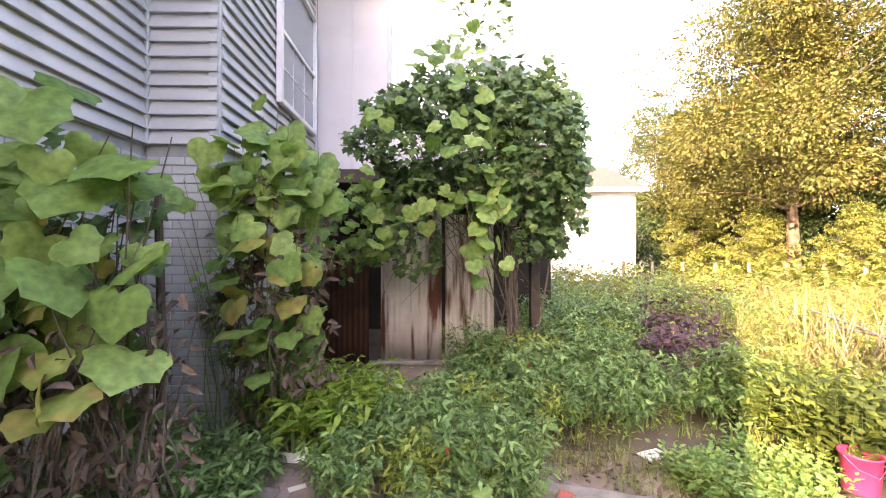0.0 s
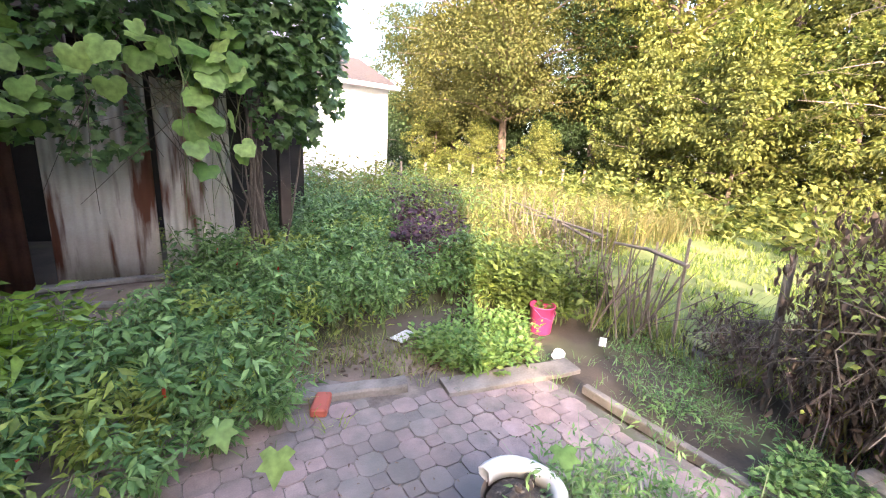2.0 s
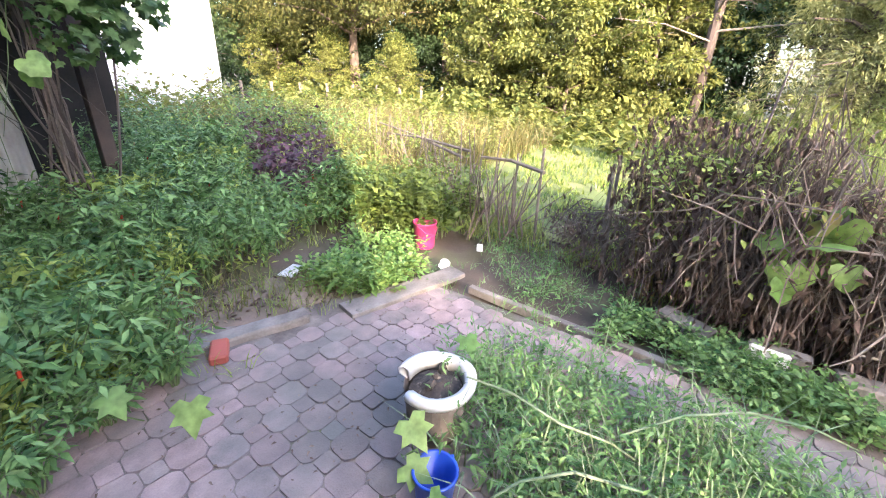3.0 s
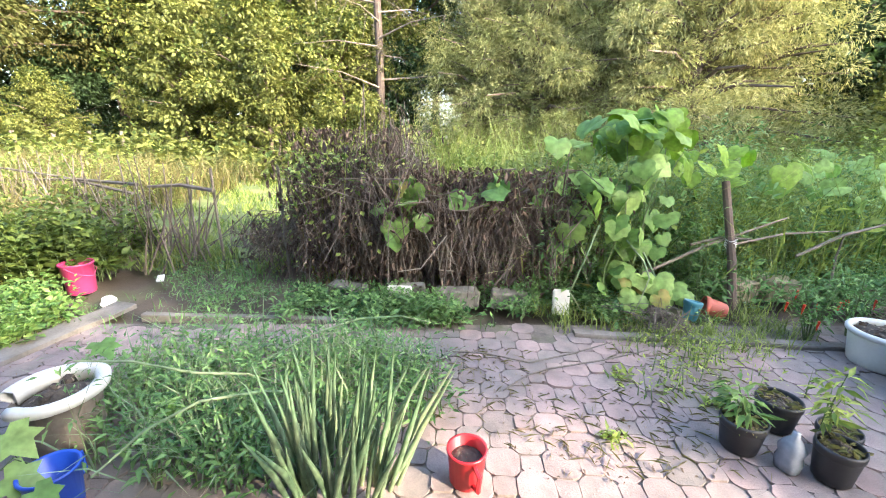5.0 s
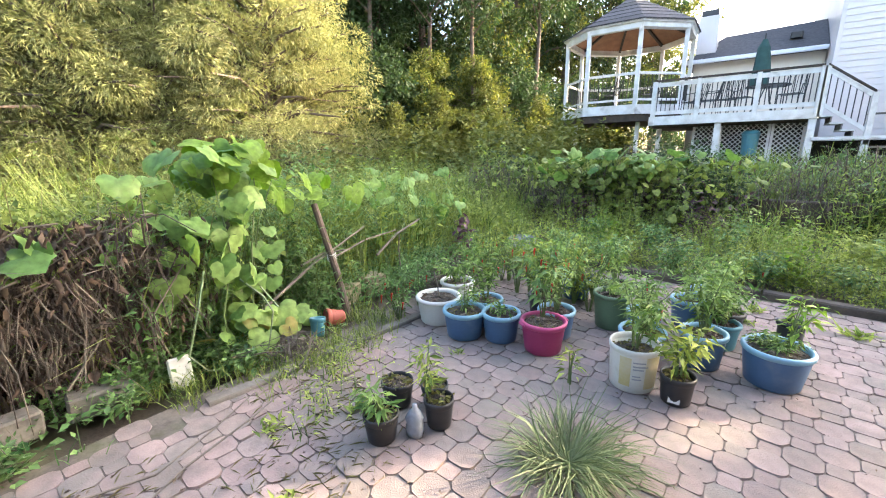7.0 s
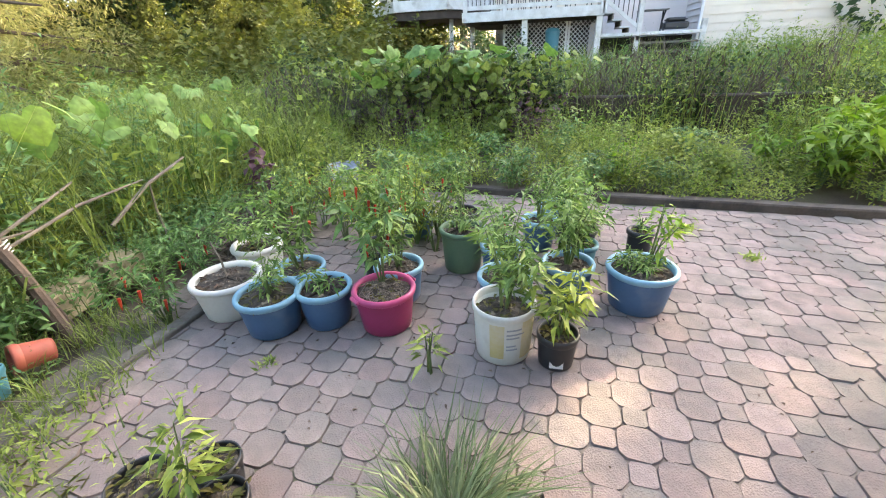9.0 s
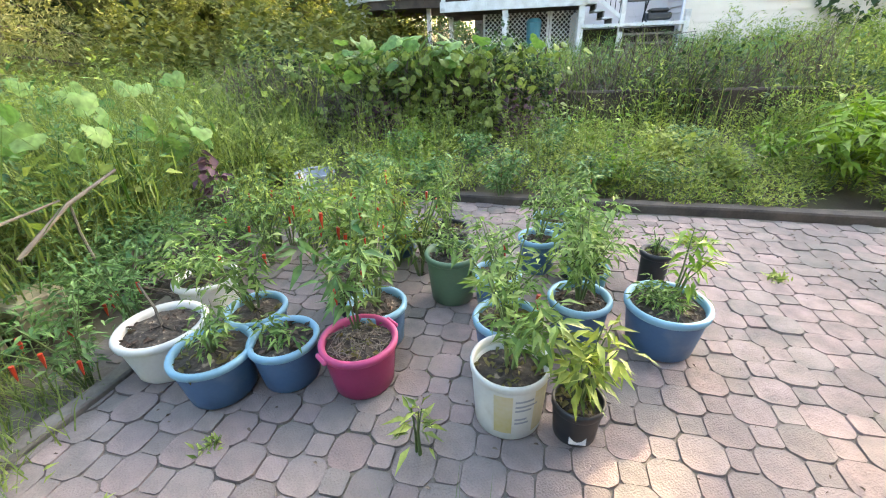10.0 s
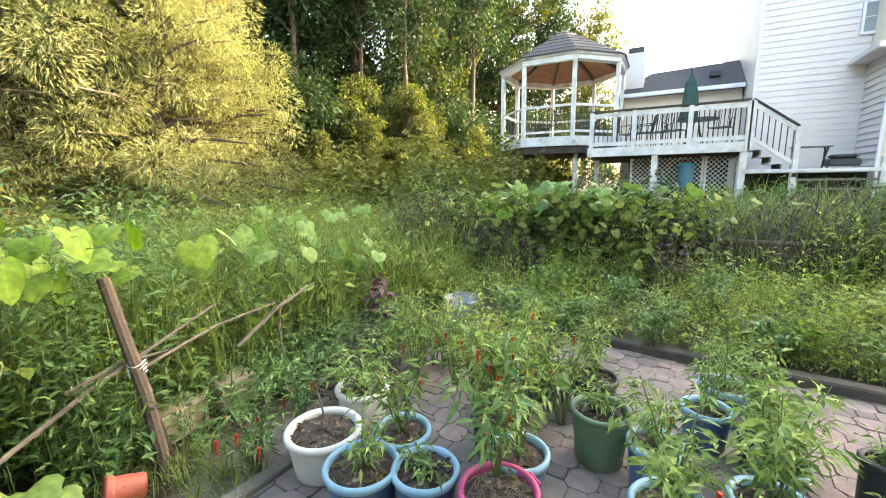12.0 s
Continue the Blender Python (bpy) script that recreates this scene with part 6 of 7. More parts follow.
bm = bmesh.new()
rings = lathe(bm, [(1.0, -0.06), (0.8, 0.03), (0.45, 0.06), (0.02, 0.08)], 26, 0.12)
bmesh.ops.transform(bm, matrix=Matrix.Translation((0.3, 7.0, 0.1)) @ Matrix.Diagonal((0.75, 0.55, 1.0, 1.0)), verts=bm.verts)
tagged(part("soil_mound", bm, "drysoil", smooth=True), "trodden pale soil before the metal sheets", "soil", kind="structure")
bm = bmesh.new()
lathe(bm, [(1.0, -0.05), (0.85, 0.005), (0.4, 0.02), (0.02, 0.025)], 26, 0.12)
bmesh.ops.transform(bm, matrix=Matrix.Translation((2.2, 4.85, -0.015)) @ Matrix.Rotation(-0.28, 4, "Z") @ Matrix.Diagonal((1.1, 0.42, 1.0, 1.0)), verts=bm.verts)
tagged(part("soil_mound", bm, "drysoil", smooth=True), "bare dusty soil behind the timber edging", "soil", kind="structure")
grit = area_points(700, 1.2, 3.2, 4.45, 5.3) + [0, 0, 0.012]
tagged(leaves("leaf_litter", grit, rng.uniform(0.02, 0.06, len(grit)), CRUMPLE, "L_litter", None, None, 0.02, 0.2), "dry leaf crumbs on the bare soil", "leaf litter", kind="stuff")
board("plank", (-0.35, 7.28, 0.17), (0.75, 7.3, 0.17), 0.12, 0.04, "timber", "grey plank under the metal sheets", "plank")
board("plank", (-0.1, 6.75, 0.17), (0.7, 6.5, 0.12), 0.1, 0.03, "timber", "grey plank lying on the trodden soil", "plank")


# ---- pepper bed ----
bushes = []
for k in range(7):
    b = pepper(0, 0, 0, 0.5 + 0.07 * (k % 4), 0.28, 360, 0.085, "L_weed" if k == 5 else "L_pepper", fruits=1 if k % 3 == 0 else 0, label="bushy green pepper plant in the garden bed", group="pepper plants in the bed", stems=9, width=1.1)
    bushes.append(b)
bright = pepper(0, 0, 0, 0.5, 0.26, 170, 0.14, "L_lime", label="fresh bright green pepper plant in the garden bed", group="pepper plants in the bed", stems=9)


def kerb_y(x):
    return 5.03 - 0.28 * (x + 0.5) + 0.1


spots = []
tries = random.Random(3)
while len(spots) < 118:
    x, y = tries.uniform(-1.2, 3.9), tries.uniform(4.3, 8.4)
    lim = kerb_y(x) + 0.15
    if -0.1 < x < 1.1:
        lim = 4.45
    if 1.15 < x < 2.3:
        lim = 5.35
    if x >= 2.3:
        lim = 5.6
    if y < lim or (y > 6.0 and x < 0.85) or (y > 6.9 and x < 1.9) or (-0.5 < x < 0.55 and y > 5.25):
        continue
    if y > 6.0 and abs(x - 3.15 - 0.45 * (y - 6.2)) < 0.5:
        continue
    if all((x - a) ** 2 + (y - c) ** 2 > 0.04 for a, c in spots):
        spots.append((x, y))
first = set()
for x, y in spots:
    b = bushes[tries.randrange(7)]
    s = tries.uniform(0.8, 1.1) * (1.0 + 0.12 * max(0, min(1, (y - 5.5) / 2)))
    m = pose(x, y, ground_z(x, y) - 0.02, 0, 0, tries.uniform(0, 360))
    if b.name in first:
        c = copy_thing(b, m)
        c.scale = (s, s, s)
    else:
        first.add(b.name)
        b.matrix_basis = m
for x, y in ((0.2, 4.05), (0.5, 4.2), (0.8, 4.4), (1.1, 4.45), (0.0, 4.3), (-0.2, 4.6)):
    copy_thing(bushes[int(10 * (x + 1)) % 7], pose(x, y, -0.02, 0, 0, 300 * x)).scale = (0.8, 0.8, 0.75)
for b in bushes:
    if b.name not in first:
        b.matrix_basis = pose(2.9, 6.4, 0.05)
bright.matrix_basis = pose(-0.45, 5.3, 0)
bright.scale = (1.25, 1.25, 1.3)
for x, y in ((-0.2, 5.3), (-0.62, 5.15), (-0.35, 5.6), (-0.1, 5.1), (-0.75, 5.35), (0.05, 5.4), (-0.25, 4.95)):
    copy_thing(bright, pose(x, y, 0.0, 0, 0, 80 * x)).scale = (1.2, 1.2, 1.25)

weed_patch("weed_bed", "dark weeds under the gourd vine by the house", area_points(700, -2.2, -0.7, 3.5, 5.2), 0.42, 0.12, "L_pepper", 16)
weed_patch("weed_bed", "small weeds between the bed's pepper plants", area_points(1100, -1.0, 4.0, 5.3, 9.0, lambda p: ~((p[:, 0] < 0.6) & (p[:, 1] > 6.2))), 0.34, 0.08, "L_weed", 14)
weed_patch("weed_bed", "tall green weeds at the back of the bed", area_points(900, 1.9, 6.0, 7.8, 11.8), 0.85, 0.13, "L_pepper", 20)
weed_patch("perilla_patch", "dark purple perilla among the weeds", area_points(620, 3.0, 5.2, 5.9, 8.8, lambda p: np.abs(p[:, 0] - 3.4 - 0.45 * (p[:, 1] - 6.2)) < 0.45), 0.8, 0.12, "L_purple", 18, OVAL)
weed_patch("low_mound", "low mound of round leaves at the patio's corner", area_points(420, 2.25, 3.25, 4.25, 5.25, lambda p: ((p[:, 0] - 2.75) / 0.5) ** 2 + ((p[:, 1] - 4.75) / 0.5) ** 2 < 1), 0.26, 0.075, "L_gourd", 16, OVAL)
weed_patch("sunny_bush", "leafy bush at the edge of the sunlight behind the bucket", area_points(420, 3.4, 4.7, 4.6, 6.0), 0.6, 0.10, "L_bush", 24, OVAL)
grass_patch("bed_grass", "sparse dry grass on the bed's bare soil", area_points(90, 1.3, 2.6, 4.5, 5.4), 0.16, "L_straw", 0.006, 7, 0.6)

# ---- the clump of onions and weeds in the middle ----
on = thing("onion_clump", 1.5, 1.95, 0, label="clump of tall blue-green onion leaves", category="onion plant")
n = 64
a = rng.uniform(0, 2 * np.pi, n)
r = 0.16 * np.sqrt(rng.uniform(0, 1, n))
c = np.stack([r * np.cos(a) * 0.8, r * np.sin(a) * 1.5, np.zeros(n)], 1)
o = np.stack([np.cos(a) * 0.2 * r / 0.16 + rng.normal(0, 0.1, n), np.sin(a) * 0.28 * r / 0.16 - 0.1 + rng.normal(0, 0.13, n), np.ones(n)], 1)
for k in range(n):
    bm = bmesh.new()
    L = rng.uniform(0.3, 0.58)
    d = Vector(o[k]).normalized()
    p = Vector(c[k])
    bend = Vector((d.x, d.y, 0)) * rng.uniform(0, 0.12)
    tube(bm, [p, p + d * L * 0.5, p + d * L + bend], [0.009, 0.012, 0.002], 7, cap=False)
    part("onion_leaf", bm, "L_onion", on, smooth=True)
weed_patch("weed_bed", "soft weeds and grass in the middle bed", area_points(800, 1.4, 2.6, 1.5, 3.4, lambda p: ((p[:, 0] - 2.0) / 0.55) ** 2 + ((p[:, 1] - 2.4) / 0.9) ** 2 < 1), 0.3, 0.06, "L_pepper", 20)
grass_patch("bed_grass", "long fine grass in the middle bed", area_points(330, 1.4, 2.6, 1.3, 3.4, lambda p: ((p[:, 0] - 2.0) / 0.55) ** 2 + ((p[:, 1] - 2.4) / 0.9) ** 2 < 1), 0.4, "L_onion", 0.008, 5, 0.6)
dry = thing("dry_stalk", 0, 0, 0, label="fallen pale green vine stalks across the middle bed", category="stalk")
for a, m, b in (((1.35, 2.75, 0.2), (1.6, 2.5, 0.32), (1.75, 2.1, 0.25)), ((1.6, 2.95, 0.5), (1.75, 2.6, 0.35), (1.95, 2.3, 0.15)), ((1.9, 2.4, 0.3), (2.3, 2.0, 0.34), (2.5, 1.6, 0.22))):
    bm = bmesh.new()
    p = [Vector(q) for q in (a, m, b)]
    tube(bm, [p[0], p[0].lerp(p[1], 0.5) + Vector((0.01, 0.02, 0.02)), p[1], p[1].lerp(p[2], 0.5) + Vector((0, -0.02, 0.03)), p[2]], [0.004, 0.005, 0.006, 0.005, 0.003], 6)
    part("stalk", bm, "L_onion", dry)
gl = thing("gourd_seedling", 0, 0, 0, label="stray gourd leaves on thin stalks at the patio", category="vine")
tagged(leaves("gourd_leaf", [(0.79, 4.2, 0.3), (0.99, 3.93, 0.27), (1.45, 3.12, 0.3), (1.35, 3.05, 0.2), (1.3, 2.9, 0.2), (1.75, 2.75, 0.18), (2.0, 3.2, 0.36)], [0.14, 0.16, 0.15, 0.14, 0.12, 0.12, 0.13], IVY, "L_gourd", gl, np.array([(0.1, -0.7, -0.4)] * 7), 0.1, 0.4, face=(-0.3, -0.6, 0.8)), kind="stuff")
vine_stems(gl, [(0.9, 4.3, 0.0), (1.05, 4.2, 0.0), (1.5, 3.2, 0), (1.4, 3.1, 0)], [(0.79, 4.22, 0.32), (0.99, 3.95, 0.3), (1.45, 3.14, 0.32), (1.35, 3.07, 0.22)], 0.004, "stem", 0)

# white broken planter, blue pail, red mug
wp = thing("planter", 1.71, 3.17, 0, label="round planter with a broken white rim and tan sides", category="planter")
bm = bmesh.new()
lathe(bm, [(0.001, 0.0), (0.12, 0.0), (0.135, 0.1), (0.145, 0.22), (0.15, 0.27)], 24, 0.01)
part("planter_body", bm, "stick", wp)
bm = bmesh.new()
rings = lathe(bm, [(0.145, 0.26), (0.185, 0.28), (0.19, 0.31), (0.165, 0.325), (0.135, 0.31), (0.13, 0.25)], 30, 0.02)
gone = [v for ring in rings for v in ring[10:14]]
bmesh.ops.delete(bm, geom=gone, context="VERTS")
bmesh.ops.solidify(bm, geom=list(bm.faces), thickness=0.006)
part("broken_rim", bm, "whiteplastic", wp, smooth=True)
bm = bmesh.new()
lathe(bm, [(0.13, 0.25), (0.08, 0.27), (0.03, 0.3), (0.001, 0.29)], 14, 0.1)
part("soil", bm, "potsoil", wp)
for k in range(4):
    box_part("clod", "potsoil", wp, -0.03, 0.03, -0.02, 0.02, 0, 0.04, 0.012, m=pose(-0.04 + 0.05 * k, 0.02 * (k % 2), 0.27, 20 * k, 35 * k, 50 * k))
bp = thing("pail", 1.41, 2.95, 0, label="small cobalt blue plastic pail", category="pail")
bm = bmesh.new()
lathe(bm, [(0.001, 0.0), (0.065, 0.0), (0.07, 0.01), (0.085, 0.17), (0.092, 0.175), (0.09, 0.185), (0.08, 0.18), (0.066, 0.02), (0.001, 0.015)], 24)
part("pail_body", bm, "cobalt", bp, smooth=True)
bm = bmesh.new()
tube(bm, [(0.088, 0, 0.15), (0.12, 0, 0.14), (0.12, 0, 0.06), (0.08, 0, 0.05)], 0.009, 6)
part("handle", bm, "cobalt", bp)
mug = thing("plastic_mug", 1.53, 1.44, 0, 20, label="red plastic mug standing on the pavers", category="mug")
mug.scale = (1.22, 1.22, 1.22)
bm = bmesh.new()
lathe(bm, [(0.001, 0.0), (0.05, 0.0), (0.055, 0.008), (0.062, 0.12), (0.067, 0.122), (0.067, 0.13), (0.058, 0.128), (0.05, 0.02), (0.001, 0.015)], 24)
part("mug_body", bm, "red", mug, smooth=True)
bm = bmesh.new()
lathe(bm, [(0.056, 0.09), (0.03, 0.096), (0.001, 0.092)], 14, 0.06)
part("soil", bm, "potsoil", mug)
bm = bmesh.new()
tube(bm, [(-0.058, 0, 0.11), (-0.095, 0, 0.1), (-0.09, 0, 0.04), (-0.054, 0, 0.03)], 0.008, 6)
part("handle", bm, "red", mug)

# pink bucket in the bed
pb = thing("bucket", 3.5, 4.62, 0, label="faded pink plastic bucket on the soil", category="bucket")
bm = bmesh.new()
lathe(bm, [(0.001, 0.0), (0.095, 0.0), (0.1, 0.01), (0.115, 0.25), (0.122, 0.255), (0.122, 0.27), (0.112, 0.268), (0.09, 0.02), (0.001, 0.015)], 24)
part("bucket_body", bm, "pink", pb, smooth=True)
part("handle", (lambda q: (tube(q, [(0.12, 0, 0.25), (0.1, -0.08, 0.19), (0, -0.125, 0.15), (-0.1, -0.08, 0.19), (-0.12, 0, 0.25)], 0.003, 6), q)[1])(bmesh.new()), "pinkrim", pb)


def lump(name, x, y, z, sx, sy, sz, material, label, category, rz=0, rx=0, seed=1):
    bm = bmesh.new()
    bmesh.ops.create_icosphere(bm, subdivisions=2, radius=1)
    r = random.Random(seed)
    for v in bm.verts:
        v.co *= 1 + r.uniform(-0.18, 0.12)
        v.co.x, v.co.y, v.co.z = v.co.x * sx, v.co.y * sy, v.co.z * sz
    ob = part(name, bm, material)
    ob.matrix_basis = pose(x, y, z, rx, 0, rz)
    return tagged(ob, label, category)


def slab(name, x, y, z, a, b, h, material, label, category, rz=0, rx=0, ry=0):
    ob = box_part(name, material, None, -a / 2, a / 2, -b / 2, b / 2, 0, h, min(0.012, h * 0.3))
    ob.matrix_basis = pose(x, y, z, rx, ry, rz)
    return tagged(ob, label, category)


slab("brick", 1.37, 4.50, 0.0, 0.2, 0.1, 0.06, "terracotta", "loose red brick on the timber edge", "brick", 60)
slab("paper_scrap", 2.3, 5.1, 0.02, 0.22, 0.14, 0.012, "paper", "pale flat litter on the soil", "litter", 20)
slab("paper_scrap", 2.5, 5.0, 0.02, 0.24, 0.07, 0.012, "paper", "pale flat litter on the soil", "litter", -25)
slab("paper_scrap", 3.8, 4.15, 0.01, 0.18, 0.06, 0.015, "paper", "white scrap lying by the stick gate", "litter", 30)
lump("stone", 3.22, 4.18, 0.03, 0.07, 0.05, 0.05, "paper", "pale stone at the plank's end", "stone")
lump("stone", 2.2, 4.2, 0.02, 0.03, 0.03, 0.025, "concrete", "small pebble on the paving", "stone", seed=4)
board("white_board", (-0.95, 5.18, 0.0), (-0.1, 5.02, 0.0), 0.04, 0.06, "whitewood", "white-painted strip along the bed", "board")
lump("plastic_bag", -0.85, 4.9, 0.04, 0.12, 0.06, 0.05, "clearplastic", "crumpled plastic scrap by the bed", "litter", 15, seed=3)
slab("paper_scrap", -0.45, 4.75, 0.0, 0.12, 0.06, 0.006, "paper", "torn pale scrap on the pavers", "litter", 30)
slab("paper_scrap", 0.45, 5.3, 0.3, 0.1, 0.07, 0.01, "paper", "white scrap caught among pepper leaves", "litter", 10, 20)

# ---- stick gate and fences ----
gate = thing("stick_fence", 0, 0, 0, label="rough fence of upright dead sticks and branches", category="fence")
fr = random.Random(8)
for k in range(58):
    u = k / 57
    x, y = 4.15 + 2.3 * u, 3.85 + 4.6 * u
    h = fr.uniform(0.6, 1.15)
    bm = bmesh.new()
    p = Vector((x + fr.gauss(0, 0.08), y + fr.gauss(0, 0.08), -0.05))
    q = p + Vector((fr.gauss(0, 0.14), fr.gauss(0, 0.14), h))
    tube(bm, [p, p.lerp(q, 0.5) + Vector((fr.gauss(0, 0.03), fr.gauss(0, 0.03), 0)), q], [0.011, 0.009, 0.005], 6)
    part("stake", bm, "stick", gate)
for a, b in (((4.9, 5.0, 0.75), (6.0, 7.4, 0.66)), ((5.2, 5.3, 0.6), (6.3, 8.0, 0.8)), ((4.1, 3.7, 0.8), (4.5, 4.6, 0.78))):
    bm = bmesh.new()
    a, b = Vector(a), Vector(b)
    tube(bm, [a, a.lerp(b, 0.5) + Vector((0.03, 0, 0.03)), b], [0.022, 0.02, 0.014], 6)
    part("rail", bm, "stick", gate)
for x, y, h, r in ((4.17, 3.73, 1.0, 0.016), (4.75, 3.2, 0.85, 0.024), (4.3, 4.05, 0.9, 0.014), (3.98, 3.0, 1.05, 0.018)):
    bm = bmesh.new()
    tube(bm, [(x, y, -0.05), (x + 0.03, y + 0.03, h * 0.5), (x + 0.07, y + 0.05, h)], [r, r * 0.9, r * 0.8], 7)
    part("gate_post", bm, "stick", gate)
for k in range(30):
    bm = bmesh.new()
    x, y = fr.uniform(3.9, 4.5), fr.uniform(3.9, 4.9)
    p = Vector((x, y, 0))
    q = p + Vector((fr.gauss(0.1, 0.25), fr.gauss(0, 0.2), fr.uniform(0.5, 0.95)))
    tube(bm, [p, p.lerp(q, 0.4) + Vector((fr.gauss(0, 0.05), 0, 0)), q], [0.010, 0.008, 0.003], 5)
    part("branch", bm, "deadwood", gate)
pf = thing("picket_fence", 0, 0, 0, label="far low wire fence with pale posts at the wood's edge", category="fence")
for k in range(13):
    bm = bmesh.new()
    x, y = 8.0 + 0.9 * k, 17.5 - 0.45 * k
    tube(bm, [(x, y, 0), (x, y, 1.3)], 0.06, 6)
    part("fence_post", bm, "stick", pf)

post = thing("stake_post", 0, 0, 0, label="leaning grey post with sticks tied to it by wire", category="post")
bm = bmesh.new()
tube(bm, [(3.08, -0.76, -0.05), (3.22, -0.77, 0.4), (3.44, -0.75, 1.0)], [0.034, 0.032, 0.029], 9)
part("pole", bm, "bark", post)
bm = bmesh.new()
tube(bm, [(3.11, -0.82, -0.02), (3.24, -0.80, 0.35), (3.28, -0.79, 0.52)], [0.014, 0.013, 0.012], 7)
part("brace", bm, "darktimber", post)
for k in range(4):
    bm = bmesh.new()
    ring = [(3.28 + 0.04 * math.cos(q), -0.775 + 0.04 * math.sin(q), 0.5 + 0.02 * k + 0.01 * math.sin(2 * q)) for q in np.linspace(0, 6.28, 11)]
    tube(bm, ring, 0.004, 5)
    part("wire_tie", bm, "paper", post)
for a, b, r in (((3.15, 0.15, 0.22), (3.4, -1.3, 0.72), 0.012), ((3.27, -0.78, 0.52), (3.35, -1.7, 0.62), 0.01), ((3.3, -1.35, 0.42), (3.3, -2.05, 0.7), 0.013), ((3.35, -0.5, 0.5), (3.3, -0.95, 0.56), 0.012), ((3.3, -1.7, 0.15), (3.32, -1.72, 0.6), 0.009)):
    bm = bmesh.new()
    a, b = Vector(a), Vector(b)
    tube(bm, [a, a.lerp(b, 0.5) + Vector((0.02, 0, 0.03)), b], [r, r, r * 0.6], 6)
    part("tied_stick", bm, "stick", post)

# broad-leaved vine on the brush fence
bv = thing("gourd_vine", 0, 0, 0, label="tall gourd vine with bright leaves on the brush fence", category="vine")


def side_leaves(t, lobes, shape, material, lo, hi, face=(-0.35, 0.1, 1.0)):
    pts = np.concatenate([in_ellipsoid(n, c, r, 0.4)[0] for n, c, r in lobes])
    o = np.concatenate([rng.normal(-0.4, 0.3, (len(pts), 1)), rng.normal(0, 0.5, (len(pts), 1)), rng.normal(-0.4, 0.35, (len(pts), 1))], 1)
    return tagged(leaves("gourd_leaf", pts, rng.uniform(lo, hi, len(pts)), shape, material, t, o, 0.15, 0.5, face=face), kind="stuff")


# top leaves get the sunlit copy of the leaf colour, lower ones the plain
side_leaves(bv, [(26, (3.45, -0.05, 1.42), (0.22, 0.35, 0.22)), (17, (3.55, -0.7, 1.15), (0.25, 0.65, 0.16))], HEART, "L_lime", 0.12, 0.21)
side_leaves(bv, [(36, (3.4, 0.15, 1.25), (0.25, 0.5, 0.3)), (50, (3.28, 0.2, 0.7), (0.22, 0.45, 0.5)), (18, (3.1, 0.0, 0.22), (0.2, 0.38, 0.16)), (16, (3.4, 1.1, 0.95), (0.12, 0.8, 0.12)), (9, (3.35, 1.85, 0.8), (0.12, 0.2, 0.25)), (18, (3.9, -2.0, 1.0), (0.4, 0.9, 0.2)), (12, (3.6, -3.0, 0.8), (0.4, 0.5, 0.15)), (16, (5.0, -3.6, 1.1), (0.8, 1.0, 0.15))], HEART, "L_gourd", 0.10, 0.20)
side_leaves(bv, [(8, (3.1, 0.1, 0.2), (0.2, 0.35, 0.12)), (4, (3.35, 1.85, 1.0), (0.08, 0.1, 0.1))], HEART, "L_yellow", 0.10, 0.16)
vine_stems(bv, [(3.2 + rng.normal(0, 0.08), 0.1 + rng.normal(0, 0.15), 0.0) for k in range(14)], [(3.45 + rng.normal(0, 0.1), -0.1 + rng.normal(0, 0.2), rng.uniform(0.6, 1.6)) for k in range(14)], 0.007, "stem", 0)
vine_stems(bv, [(3.45, 0.2, 0.95), (3.45, 0.9, 0.95), (3.45, 1.5, 0.95)], [(3.4, 1.0, 0.97), (3.4, 1.7, 0.93), (3.5, 2.4, 1.0)], 0.006, "stem", 0.1)
bm = bmesh.new()
tube(bm, [(3.35, 0.06, 0), (3.36, 0.06, 1.0)], 0.016, 8)
tagged(part("stake", bm, "timber"), "thin grey stake inside the gourd vine", "stake")
# long pods hanging as pale stems
vine_stems(bv, [(3.15, 0.35, 0.7), (3.1, 0.15, 0.6), (3.12, 0.0, 0.5)], [(3.0, 0.4, 0.05), (2.95, 0.1, 0.05), (2.9, -0.1, 0.08)], 0.008, "L_onion", 0.1)

weed_patch("weed_bed", "rank green weeds under the gourd vine", area_points(420, 3.2, 3.95, -0.8, 0.75), 0.85, 0.08, "L_pepper", 24)
fv = thing("fence_vine", label="small green leaves scattered over the brush fence", category="vine", kind="stuff")
c = np.stack([rng.uniform(3.3, 3.95, 1500), rng.uniform(0.2, 2.8, 1500), 0.15 + 1.05 * rng.uniform(0, 1, 1500) ** 0.4], 1)
tagged(leaves("leaf", c, rng.uniform(0.025, 0.07, 1500), OVAL, "L_mid", fv, None, 0.4, 0.7), kind="stuff")
grass_patch("long_grass", "tall fine grass standing behind the brush fence", area_points(520, 3.85, 5.2, 0.2, 2.9), 1.5, "L_grass", 0.009, 7, 0.22)
weed_patch("tall_weeds", "thin leafy weeds standing behind the brush fence", area_points(260, 3.75, 4.8, 0.0, 2.8), 1.35, 0.07, "L_mid", 26)
vine_stems(bv, [(3.3 + rng.normal(0, 0.06), 0.3 + 0.22 * k, 0.95 + rng.normal(0, 0.08)) for k in range(10)], [(3.3 + rng.normal(0, 0.08), 0.75 + 0.24 * k, 0.95 + rng.normal(0, 0.1)) for k in range(10)], 0.006, "stick", 0.15)
grass_patch("long_grass", "dry seedy stalks rising behind the brush fence", area_points(110, 3.7, 4.4, 0.2, 2.6), 1.25, "L_straw", 0.012, 6, 0.15)
